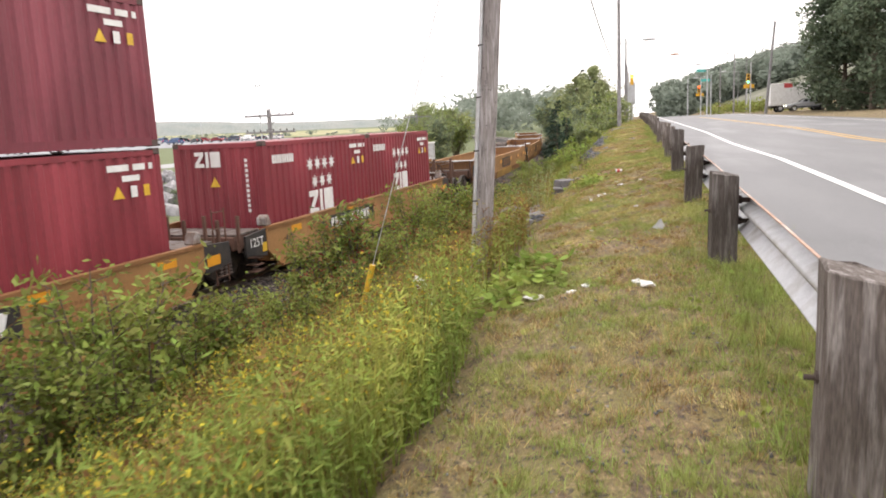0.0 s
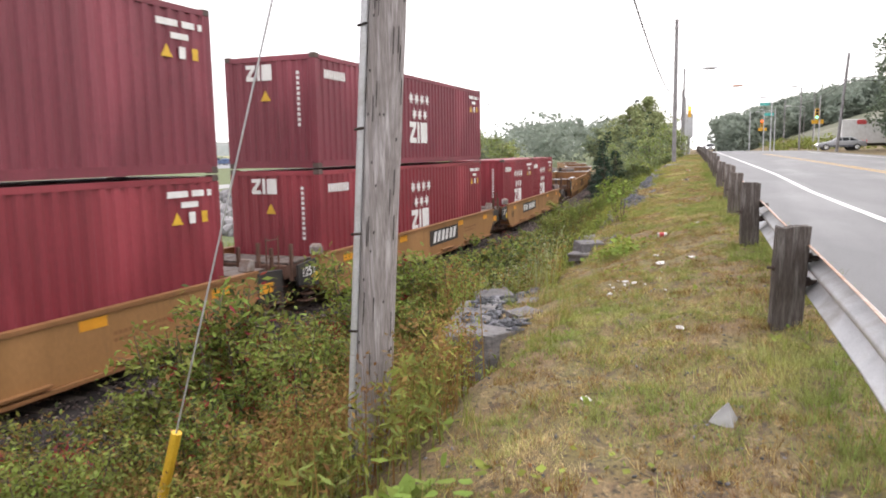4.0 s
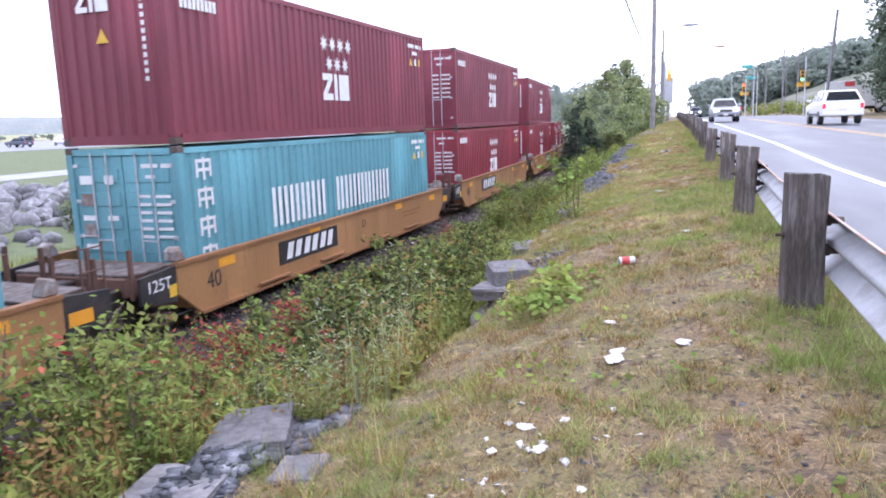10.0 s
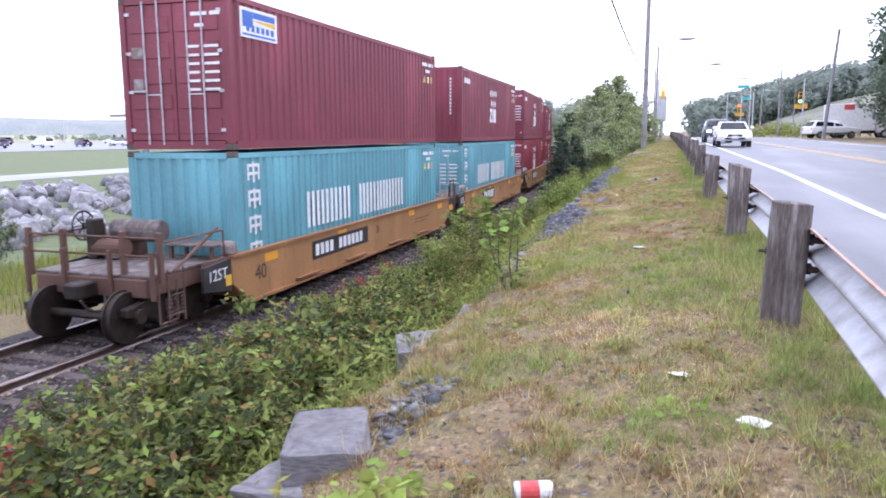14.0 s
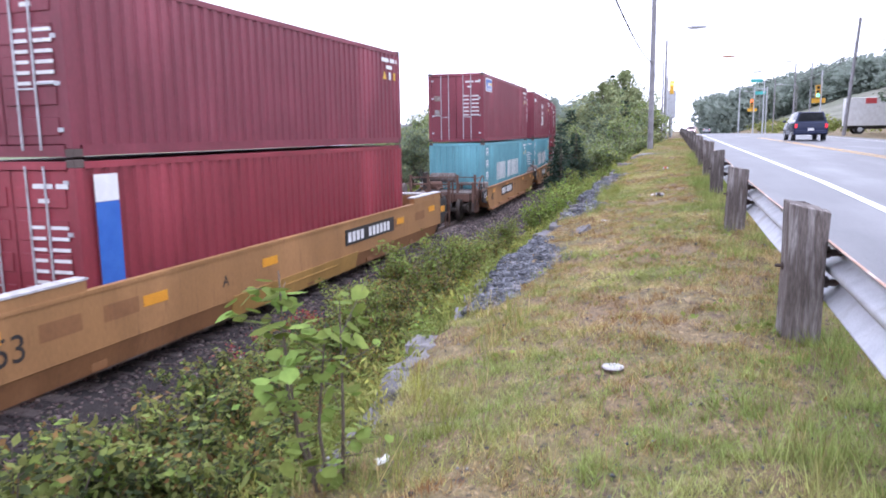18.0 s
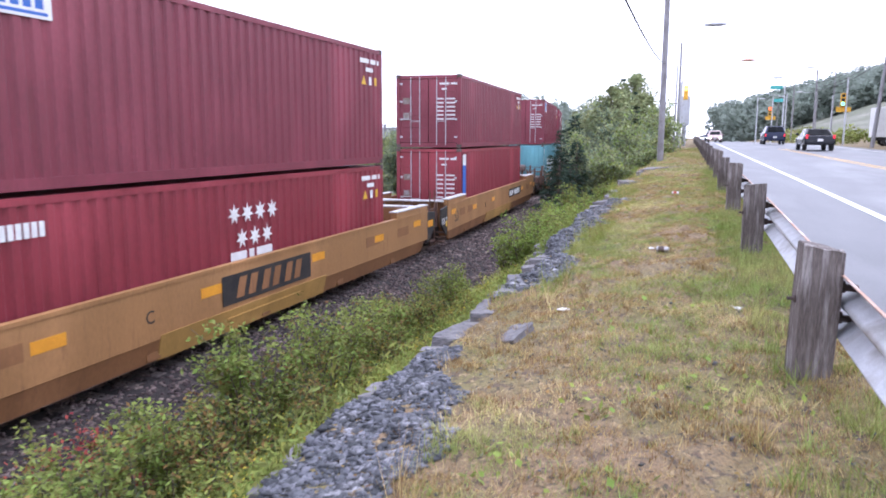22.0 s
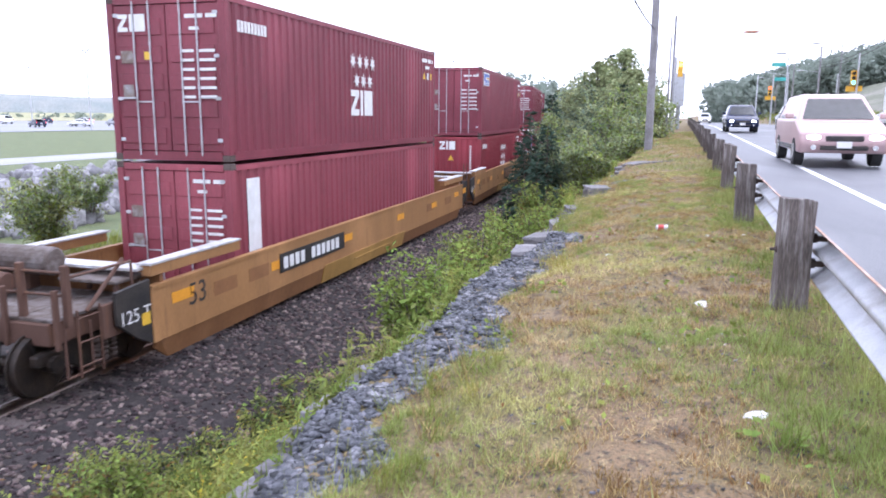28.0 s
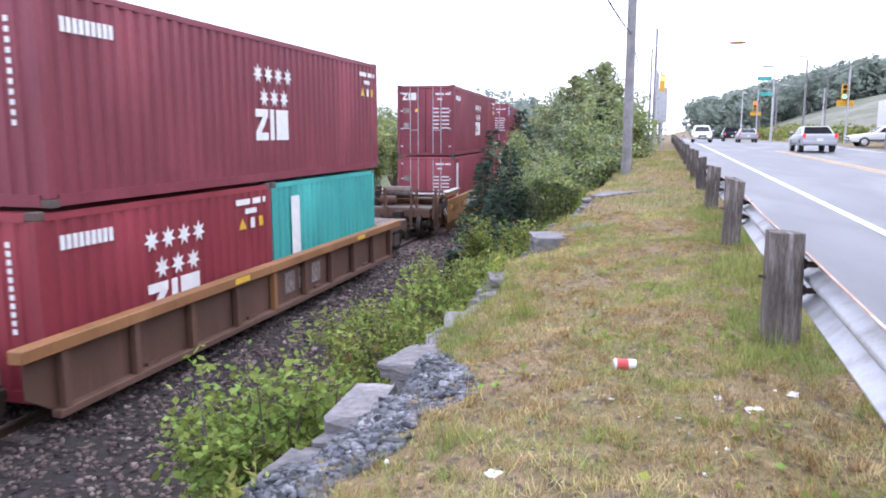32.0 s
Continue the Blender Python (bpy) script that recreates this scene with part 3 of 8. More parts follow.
# the beam: a folded strip that follows the posts
fold = [(0.108, 0.0), (0.115, 0.004), (0.195, 0.085), (0.205, 0.098), (0.198, 0.112), (0.135, 0.148), (0.125, 0.17), (0.135, 0.192), (0.198, 0.228), (0.205, 0.242), (0.195, 0.255), (0.115, 0.334), (0.1, 0.34)]
loop = fold + [(u + 0.012, h) for u, h in fold[::-1]]
for a, b in zip(POSTS[:-1], POSTS[1:]):
    v, q = [], []
    n = len(loop)
    for j in range(3):
        y = a + (b - a) * j / 2 + (0.06 if j == 2 else -0.06 if j == 0 else 0)
        bend = 0.0 if j != 1 else random.Random(int(a * 10)).uniform(-0.015, 0.02)
        for u, h in loop:
            v.append((float(np.interp(y, POSTS, POST_X)) + u + bend + (0.006 if j == 2 else 0), y, float(verge(y)) + 0.26 - float(np.interp(y, [9.85, 12.5, 15.5, 17.45], [0, 0.05, 0.06, 0.02])) + h))
    for j in range(2):
        for i in range(n):
            q.append((j * n + i, j * n + (i + 1) % n, (j + 1) * n + (i + 1) % n, (j + 1) * n + i))
    worn = [int(i in (11, 12, 13)) for j in range(2) for i in range(n)]
    part("beam", quick_mesh("beam", v, q, [M["galv"], M["lip"]], worn), None, guard, "folded galvanised beam with a rust-stained lip")

# ---------------- poles, wires, lamps ----------------
def bent_pole(name, foot, head, r0, r1, mat, sides=14, rings=14, wob=0.01):
    v, q = [], []
    for k in range(rings + 1):
        f = k / rings
        c = Vector(foot).lerp(Vector(head), f)
        r = r0 + (r1 - r0) * f
        for j in range(sides):
            a = 2 * math.pi * j / sides
            rr = r * (1 + wob * math.sin(3 * a + 7 * f) + wob * math.sin(j * 5.1 + k * 3.3))
            v.append((c.x + rr * math.cos(a), c.y + rr * math.sin(a), c.z))
        if k:
            for j in range(sides):
                q.append(((k - 1) * sides + j, (k - 1) * sides + (j + 1) % sides, k * sides + (j + 1) % sides, k * sides + j))
    return quick_mesh(name, v, q, mat)


def pole_at(z):
    """The middle of the leaning near pole at a height."""
    return -1.735 + 0.075 * z, 8.14 - 0.013 * z


near_pole = thing("utility_pole", None, None, "weathered grey timber utility pole with a conduit, standing in weeds", "utility pole")
part("shaft", bent_pole("shaft", (*pole_at(-1.2), -1.2), (*pole_at(9.5), 9.5), 0.116, 0.1, M["polewood"], 18, 40, 0.012), None, near_pole, smooth=True)
part("conduit", tubes(((pole_at(-1.0)[0] - 0.082, pole_at(-1.0)[1] - 0.108, -1.0), (pole_at(9)[0] - 0.075, pole_at(9)[1] - 0.095, 9.0), 0.021), sides=10), M["galv"], near_pole, "grey metal conduit")
for z in (-0.1, 0.36, 0.92, 1.5, 2.05, 2.6, 3.2):
    x, y = pole_at(z)
    part("staple", tubes(((x - 0.112, y - 0.112, z), (x - 0.05, y - 0.135, z + 0.006), 0.008), sides=6), M["greasy"], near_pole)
nail = finish("nail", boxes((-0.003, 0.003, -0.003, 0.003, -0.006, 0.01)), M["black"])
crack = finish("crack", boxes((-0.0016, 0.0016, -0.002, 0.002, -0.07, 0.07)), M["black"])
for k in range(110):
    r = random.Random(k)
    a, z = r.uniform(3.4, 6.2), r.uniform(-0.4, 4.2)
    x, y = pole_at(z)
    rad = 0.1195 - 0.0017 * z
    part("nail" if k < 60 else "crack", nail if k < 60 else crack, None, near_pole, at=pose(x + rad * math.cos(a), y + rad * math.sin(a), z, 0, 4))

guy = thing("guy_wire", tubes(((-3.32, 7.98, -1.25), (-1.36, 8.0, 4.85), 0.006), sides=6), M["galv"], "thin steel guy wire running down to the bank", "guy wire")
part("guard_tube", tubes(((-3.30, 7.98, -1.2), (-3.04, 7.99, -0.37), 0.035), sides=10), M["yellow"], guy, "yellow plastic guard tube")


def far_pole(x, y, h, r=0.14, arms=(), label="grey timber utility pole beside the highway", lean=(0, 0)):
    z = float(land(x, y))
    p = thing("utility_pole", None, None, label, "utility pole", group="roadside poles")
    part("shaft", bent_pole("shaft", (x, y, z - 0.5), (x + lean[0], y + lean[1], z + h), r, r * 0.72, M["farpole"], 10, 4), None, p)
    for az, half in arms:
        part("crossarm", boxes((x - half + lean[0] * az / h, x + half + lean[0] * az / h, y - 0.06, y + 0.06, z + az - 0.06, z + az + 0.06)), M["farpole"], p)
        for k in range(6):
            xx = x - half * 0.9 + k * half * 1.8 / 5
            part("insulator", tubes(((xx, y, z + az + 0.06), (xx, y, z + az + 0.2), 0.035), sides=6), M["greasy"], p)
    return p


far_pole(-1.2, 58.0, 9.6, 0.15)
far_pole(-1.3, 112, 11.5, 0.15)
far_pole(-1.6, 160, 11, 0.15)
far_pole(13.6, 87, 9.6, 0.16, lean=(0.7, 0))
far_pole(15.5, 130, 9.5)
far_pole(17, 165, 9.5)


def wire(a, b, sag, r=0.012, label="black overhead cable between the roadside poles"):
    bm = bmesh.new()
    a, b = Vector(a), Vector(b)
    pts = [a.lerp(b, k / 16) - Vector((0, 0, sag * 4 * (k / 16) * (1 - k / 16))) for k in range(17)]
    rings = [[bm.verts.new(p + Vector((r * math.cos(1.2566 * j), 0, r * math.sin(1.2566 * j)))) for j in range(5)] for p in pts]
    if abs(b.x - a.x) > abs(b.y - a.y):
        for ring, p in zip(rings, pts):
            for v in ring:
                v.co = p + Vector((0, v.co.x - p.x, v.co.z - p.z))
    for p, q in zip(rings, rings[1:]):
        for j in range(5):
            bm.faces.new([p[j], p[(j + 1) % 5], q[(j + 1) % 5], q[j]])
    return thing("overhead_cable", bm, M["black"], label, "cable", group="overhead cables")


wire((-1.28, 8.2, 5.5), (-1.2, 58, 4.95), 1.0, 0.02)
wire((-1.2, 58, 4.95), (-1.3, 112, 5.4), 0.8, 0.02)
wire((-1.2, 58, 8.0), (4.6, 60, 7.6), 0.1, 0.012)
for dz in (0, 0.35, 0.9):
    wire((14.2, 87, 7.7 + dz), (15.5, 130, 7.8 + dz), 0.6, 0.03, "black cables across the far side street")
    wire((14.2, 87, 7.7 + dz), (40, 84, 8.6 + dz), 0.5, 0.03, "black cables across the far side street")


def street_lamp(x, y, z, reach, amber):
    """A cobra-head lamp on an arm from a slim mast."""
    base = float(land(x - reach, y))
    l = thing("street_lamp", None, None, "street lamp with a flat head on a long arm", "street lamp", group="street lamps")
    part("mast", tubes(((x - reach, y, base - 0.3), (x - reach, y, z - 0.2), 0.08, 0.05), sides=8), M["farpole"], l)
    part("arm", tubes(((x - reach, y, z - 0.2), (x - 0.3, y, z), 0.025), sides=6), M["galv"], l)
    hd = bmesh.new()
    bmesh.ops.create_uvsphere(hd, u_segments=12, v_segments=6, radius=1, matrix=Matrix.Translation((x, y, z)) @ Matrix.Diagonal((0.55, 0.2, 0.1, 1)))
    part("head", hd, M["lamplens"] if amber else M["galv"], l, "amber lamp head" if amber else "grey lamp head", smooth=True)


M["lamplens"] = material("amber_lamp_lens", (0.42, 0.2, 0.12), 0.5, 0)
street_lamp(1.0, 60.3, 6.95, 2.2, False)
street_lamp(4.1, 84.5, 7.5, 5.2, True)
street_lamp(7.8, 100, 7.25, 8.4, False)
street_lamp(13.4, 120, 9.8, -2.6, False)
street_lamp(16, 150, 8.6, -2.6, False)
street_lamp(12.5, 170, 8.6, -2.6, False)

# ---------------- the crossing ahead ----------------
M["signalbox"] = material("signal_yellow", (0.72, 0.4, 0.03), 0.5, 0)
M["redlight"] = material("red_signal_light", (1.0, 0.08, 0.04), 0.4, 0, emit=3.0)
M["greenlight"] = material("green_signal_light", (0.15, 1.0, 0.6), 0.4, 0, emit=2.0)
M["amberlight"] = material("amber_light", (1.0, 0.42, 0.06), 0.4, 0, emit=3.0)


def traffic_signal(x, y, lit):
    z = float(land(x, y))
    s = thing("traffic_signal", None, None, "yellow three-lens traffic signal on a grey post", "traffic signal", group="traffic signals")
    part("post", tubes(((x + 0.3, y, z - 0.3), (x + 0.3, y, z + 6.2), 0.09, 0.07), sides=8), M["galv"], s)
    box = part("housing", soften(boxes((x - 0.2, x + 0.2, y - 0.15, y + 0.12, 4.45, 5.65)), 0.02), M["signalbox"], s)
    part("backplate", boxes((x - 0.5, x + 0.75, y + 0.12, y + 0.15, 3.95, 4.4)), M["signalbox"], s)
    for k, m in enumerate(("greenlight", "black", "redlight")):
        part("lens", tubes(((x, y - 0.17, 4.68 + 0.37 * k), (x, y - 0.15, 4.68 + 0.37 * k), 0.15), sides=14), M[m] if m[:3] == lit[:3] else M["black"], box)
        part("visor", boxes((x - 0.17, x + 0.17, y - 0.34, y - 0.15, 4.84 + 0.37 * k, 4.86 + 0.37 * k)), M["signalbox"], box)


traffic_signal(13.4, 99, "green")
traffic_signal(10.2, 131, "red")
far_signal = thing("traffic_signal", None, None, "yellow traffic signal on a pole over the verge", "traffic signal", group="traffic signals")
part("housing", soften(boxes((-0.55, -0.2, 85.6, 85.9, 4.6, 5.7)), 0.02), M["signalbox"], far_signal)
part("post", tubes(((-0.75, 85.8, 0.4), (-0.75, 85.8, 6), 0.08), sides=8), M["galv"], far_signal)
part("lens", tubes(((-0.38, 85.57, 5.45), (-0.38, 85.6, 5.45), 0.14), sides=12), M["amberlight"], far_signal)

for x, y, h in ((9.8, 112, 7), (11.5, 125, 6.2), (7.6, 118, 5.5), (17.2, 128, 6)):
    z = float(land(x, y))
    sp = thing("sign_post", None, None, "slim grey metal post with a blue-green sign arm", "post", group="posts at the crossing")
    part("mast", tubes(((x, y, z - 0.2), (x, y, z + h), 0.09, 0.06), sides=8), M["galv"], sp)
    if h > 6.1:
        part("arm", tubes(((x, y, z + h - 0.4), (x - 2.4, y, z + h), 0.04), sides=6), M["galv"], sp)
        part("sign_board", boxes((x - 1.5, x - 0.2, y - 0.03, y, z + h - 1.0, z + h - 0.6)), M["seagreen"], sp, "green street sign without lettering")

hz = float(land(17, 94))
truck = thing("box_truck", None, None, "white box truck with a red square sign parked by the trees", "truck")
part("cargo_box", soften(boxes((15.2, 19.4, 93.9, 96.2, hz + 0.75, hz + 3.3)), 0.03), M["white"], truck)
part("sign", boxes((16.6, 17.5, 93.87, 93.896, hz + 2.75, hz + 3.25)), M["redprint"], truck, "red square sign")
part("cab", soften(boxes((19.5, 21.3, 94.0, 96.1, hz + 0.5, hz + 2.5)), 0.12), M["white"], truck)
part("chassis", boxes((15.3, 21.2, 94.3, 95.8, hz + 0.45, hz + 0.74)), M["black"], truck)
for x in (16.3, 20.3):
    for y in (93.98, 95.9):
        w = part("wheel", tubes(((x, y, hz + 0.42), (x, y + 0.26, hz + 0.42), 0.42), sides=18), M["rubber"], truck, "black tyre")
        part("rim", tubes(((x, y - 0.012, hz + 0.42), (x, y + 0.1, hz + 0.42), 0.22), sides=14), M["galv"], w)

shelter = thing("billboard_frame", None, None, "pale roadside billboard seen edge-on on steel legs", "billboard")
for y in (92, 95, 98, 101):
    part("leg", tubes(((-0.4, y, 0.3), (-0.4, y, 6.0), 0.12), sides=8), M["galv"], shelter)
part("board", soften(boxes((-0.9, 0.0, 91.5, 91.8, 2.6, 5.2)), 0.02), M["galv"], shelter, "blank pale board")
for z in (1.2, 2.2, 3.4, 4.6, 5.6):
    part("rail", tubes(((-0.4, 91.6, z), (-0.4, 102, z), 0.05), sides=6), M["galv"], shelter)

# ---------------- beyond the railway ----------------
def patch(name, x0, x1, y0, y1, lift, mat, label, category, kind="structure", step=8):
    v, q = sheet(np.arange(x0, x1 + 0.1, (x1 - x0) / max(2, round((x1 - x0) / step))), np.arange(y0, y1 + 0.1, (y1 - y0) / max(2, round((y1 - y0) / step))), lambda x, y: land(x, y) + lift)
    return tagged(new(name, quick_mesh(name, v, q, mat)), label, category, kind=kind)


patch("gravel_strip", -47.5, -42.5, -40, 230, 0.03, M["gravel"], "pale gravel lane on top of the rock bank", "gravel lane")
patch("parking_lot", -170, -92, 20, 420, 0.06, M["parking"], "wide grey asphalt parking lot beyond the field", "parking lot")
patch("dry_field", -640, -172, 60, 900, 0.10, M["soilbare"], "dry tan field with scrub on the far side", "field", step=20)


patch("cleared_slope", 24, 200, 150, 330, 0.2, M["slopebare"], "grey-brown cleared slope below the wooded ridge", "slope", step=9)


def ridge(name, pts, depth, mat, label, seed):
    r = np.random.default_rng(seed)
    v, q = [], []
    n = 120
    for k in range(n):
        f = k / (n - 1)
        x = pts[0][0] + (pts[1][0] - pts[0][0]) * f
        y = pts[0][1] + (pts[1][1] - pts[0][1]) * f
        h = pts[0][2] + (pts[1][2] - pts[0][2]) * f + 5 * math.sin(f * 9 + seed) + 2.5 * math.sin(f * 31) + r.uniform(-0.8, 0.8)
        d = Vector((pts[1][1] - pts[0][1], pts[0][0] - pts[1][0], 0)).normalized() * depth
        v += [(x + d.x, y + d.y, -6), (x + d.x * 0.5, y + d.y * 0.5, h * 0.62), (x, y, h), (x - d.x, y - d.y, -6)]
        if k:
            q += [(4 * k - 4 + j, 4 * k - 3 + j, 4 * k + 1 + j, 4 * k + j) for j in range(3)]
    return tagged(new(name, quick_mesh(name, v, q, mat)), label, "hill", kind="structure")


ridge("far_hill", ((-2300, 300, 52), (-500, 2300, 24)), 150, M["farhill"], "low wooded ridge across the bay, greyed for haze", 3)

# rock bank
def boulder_mesh(seed, flat=0.75):
    r = random.Random(seed)
    bm = bmesh.new()
    bmesh.ops.create_icosphere(bm, subdivisions=1, radius=1)
    for v in bm.verts:
        v.co *= r.uniform(0.72, 1.15)
        v.co.z *= flat
    for v in bm.verts:
        v.co = Vector((round(v.co.x * 2.2) / 2.2 * 0.5 + v.co.x * 0.5, round(v.co.y * 2.2) / 2.2 * 0.5 + v.co.y * 0.5, round(v.co.z * 2.2) / 2.2 * 0.5 + v.co.z * 0.5))
    return bm


BOULDERS = [finish("boulder", boulder_mesh(k), M["riprap"]) for k in range(8)]
bank = thing("rock_bank", None, None, "bank of loose pale grey boulders below the lane", "rock bank", kind="structure")
for k in range(290):
    s = rng.uniform(28, 95)
    left = rng.uniform(15.2, 25.5)
    x = float(track_x(s)) - left
    size = rng.uniform(0.28, 0.85)
    part("boulder", BOULDERS[k % 8], None, bank, at=pose(x, s, float(land(x, s)) + size * 0.25, rng.uniform(0, 360), rng.uniform(0, 360), rng.uniform(0, 360)) @ Matrix.Diagonal((size, size, size, 1)))
allv, allq = [], []
tmpl = [(np.array([v.co[:] for v in m.vertices]), np.array([p.vertices[:] for p in m.polygons])) for m in BOULDERS]
n0 = 0
for k in range(2600):
    s = rng.uniform(0, 190)
    left = rng.uniform(14.6, 26.0)
    x = float(track_x(s)) - left
    tv, tf = tmpl[k % 8]
    size = rng.uniform(0.16, 0.6)
    rot = np.array(Euler(rng.uniform(0, 6.28, 3)).to_matrix())
    allv.append(tv @ rot.T * size + (x, s, float(land(x, s)) + size * 0.15))
    allq.append(tf + n0)
    n0 += len(tv)
part("loose_stones", quick_mesh("loose_stones", np.concatenate(allv), np.concatenate(allq), M["riprap"]), None, bank)
tagged(bank.children[-1], kind="stuff")


def telegraph_pole(x, y, h):
    z = float(land(x, y))
    p = thing("telegraph_pole", None, None, "old grey telegraph pole with two crossarms beside the track", "telegraph pole", group="telegraph poles")
    part("shaft", bent_pole("shaft", (x, y, z - 0.4), (x - 0.1, y, z + h), 0.15, 0.11, M["farpole"], 10, 5), None, p)
    for k, zz in enumerate((z + h - 0.35, z + h - 1.25)):
        part("crossarm", boxes((x - 1.5, x + 1.5, y - 0.2, y - 0.1, zz - 0.05, zz + 0.06)), M["farpole"], p)
        for s in (-1, 1):
            part("brace", tubes(((x + s * 0.6, y - 0.15, zz), (x, y - 0.15, zz - 0.6), 0.02), sides=5), M["farpole"], p)
        for j in range(8):
            xx = x - 1.4 + j * 0.4
            if abs(xx - x) > 0.15 and (k or j > 4):
                part("insulator", tubes(((xx, y - 0.15, zz + 0.06), (xx, y - 0.15, zz + 0.17), 0.035), sides=6), M["greasy"], p)


for x, y, h in ((-19.5, 37.5, 5.3), (-21.5, 73, 5.3), (-17.5, 2, 5.3), (-27.5, 108, 5.3)):
    telegraph_pole(x, y, h)

cab = thing("relay_cabinet", None, None, "white railway relay cabinet with a small red sign", "cabinet", at=pose(-14.6, 51.5, float(land(-14.6, 51.5)), 0, 0, 12))
part("body", soften(boxes((-0.55, 0.55, -0.45, 0.45, 0.5, 2.5)), 0.03), M["galv"], cab)
part("roof", soften(boxes((-0.62, 0.62, -0.52, 0.52, 2.5, 2.58)), 0.02), M["white"], cab)
part("door", soften(boxes((-0.5, -0.02, -0.475, -0.45, 0.6, 2.4)), 0.01), M["white"], cab)
part("notice", boxes((-0.42, -0.16, -0.482, -0.475, 1.5, 2.2)), M["redprint"], cab, "red and white notice")
for x in (-0.45, 0.45):
    part("leg", boxes((x - 0.05, x + 0.05, -0.05, 0.05, -0.2, 0.5)), M["galv"], cab)

for x, y, h in ((-75, 140, 12), (-95, 130, 13), (-62, 190, 13), (-120, 105, 12), (-44, 170, 15), (-52, 262, 20), (-165, 260, 14), (-150, 170, 13)):
    z = float(land(x, y))
    m = thing("light_mast", None, None, "tall slim light mast over the parking lot", "light mast", group="light masts")
    part("mast", tubes(((x, y, z - 0.3), (x, y, z + h), 0.16, 0.08), sides=8), M["galv"], m)
    part("crossbar", boxes((x - 0.7, x + 0.7, y - 0.06, y + 0.06, z + h - 0.08, z + h + 0.05)), M["galv"], m)
    for s in (-0.6, 0.6):
        part("floodlight", soften(boxes((x + s - 0.2, x + s + 0.2, y - 0.2, y + 0.12, z + h + 0.05, z + h + 0.25)), 0.03), M["galv"], m)

# ---------------- the freight train ----------------
MOVERS = []   # thing, metres ahead of the train's mark, height over the rail
WHEELS = []   # wheelsets that roll


RUN = [-83.07, -78.30, -73.05, -68.21, -63.40, -58.09, -52.76, -47.33, -42.06, -36.90, -31.59, -26.07, -20.68, -15.54, -10.64, -4.96, 0.64, 6.50, 11.70, 16.89, 22.50, 28.35, 33.50, 38.33, 43.84, 49.46, 54.69, 60.00, 65.35, 70.82, 76.72, 82.59, 88.17]   # metres come, second by second


def run(t):
    """How far the train has come at t seconds, from its place at 16 s."""
    return float(np.interp(t, range(33), RUN))


def corrugated(length, height, mat, depth=0.036, pitch=0.278):
    """A pressed steel wall along y, its outer face towards +x, closed behind."""
    k = max(1, round(length / pitch))
    p = length / k
    ys, xs = [0.0], [0.0]
    for i in range(k):
        o = i * p
        ys += [o + p * 0.2, o + p * 0.33, o + p * 0.67, o + p * 0.8]
        xs += [0.0, -depth, -depth, 0.0]
    ys.append(length), xs.append(0.0)
    n = len(ys)
    v = [(xs[i], ys[i], 0) for i in range(n)] + [(xs[i], ys[i], height) for i in range(n)]
    v += [(-depth - 0.03, 0, 0), (-depth - 0.03, length, 0), (-depth - 0.03, 0, height), (-depth - 0.03, length, height)]
    f = [(i, i + 1, n + i + 1, n + i) for i in range(n - 1)]
    b = 2 * n
    f += [(b + 1, b, b + 2, b + 3)]
    return mesh_from("corrugated_panel", v, f, mat)


PANELS = {}


def panel(length, height, mat):
    key = (round(length, 2), round(height, 2), mat.name)
    if key not in PANELS:
        PANELS[key] = corrugated(length, height, mat)
    return PANELS[key]


def plate(parent, name, mat, rows, label, face="side", length=12.192):
    """Painted marks as thin plates: rows of y (from the rear, along the wall), z, width, height; on the right wall, or on the rear wall with x across."""
    for u, z, w, h in rows:
        if face == "side":
            row = boxes((1.2155, 1.2195, u - length / 2, u - length / 2 + w, z, z + h))
        else:
            row = boxes((u, u + w, -length / 2 - 0.0035, -length / 2 + 0.0005, z, z + h))
        part(name, row, mat, parent, label)


def star_rows(cy, cz, r):
    out = []
    for k in range(7):
        a = 2 * math.pi * k / 7 + math.pi / 2
        b = a + math.pi / 7
        out.append(((cy + r * math.cos(a), cz + r * math.sin(a)), (cy + r * 0.45 * math.cos(b), cz + r * 0.45 * math.sin(b))))
    return [p for q in out for p in q]


def stars(parent, y, z, length, mat, size=0.19):
    for row, count, off in ((0, 4, 0.0), (1, 3, 0.22)):
        for k in range(count):
            part("star_mark", bm_prism(bmesh.new(), star_rows(y + off + k * 0.42 - length / 2, z - row * 0.46, size), 1.2155, 1.2195, "x"), mat, parent)


def block_mark(parent, y, z, h, length, mat, name="logo_mark", face="side"):
    """A carrier's mark as three plain slanted blocks."""
    w = h * (0.8 if face == "side" else 0.7)
    outs = ([(0, 0), (w, 0), (w, h * 0.25), (w * 0.42, h * 0.25), (w, h * 0.78), (w, h), (0, h), (0, h * 0.75), (w * 0.56, h * 0.75), (0, h * 0.25)], [(w * 1.18, 0), (w * 1.5, 0), (w * 1.5, h), (w * 1.18, h)],
            [(w * 1.68, 0), (w * 2.75, 0), (w * 2.75, h), (w * 1.68, h)])
    for o in outs:
        if face == "side":
            part(name, bm_prism(bmesh.new(), [(y - length / 2 + u, z + v) for u, v in o], 1.2155, 1.2195, "x"), mat, parent)
        else:
            part(name, bm_prism(bmesh.new(), [(y + u, z + v) for u, v in o], -length / 2 - 0.0035, -length / 2 + 0.0005, "y"), mat, parent)


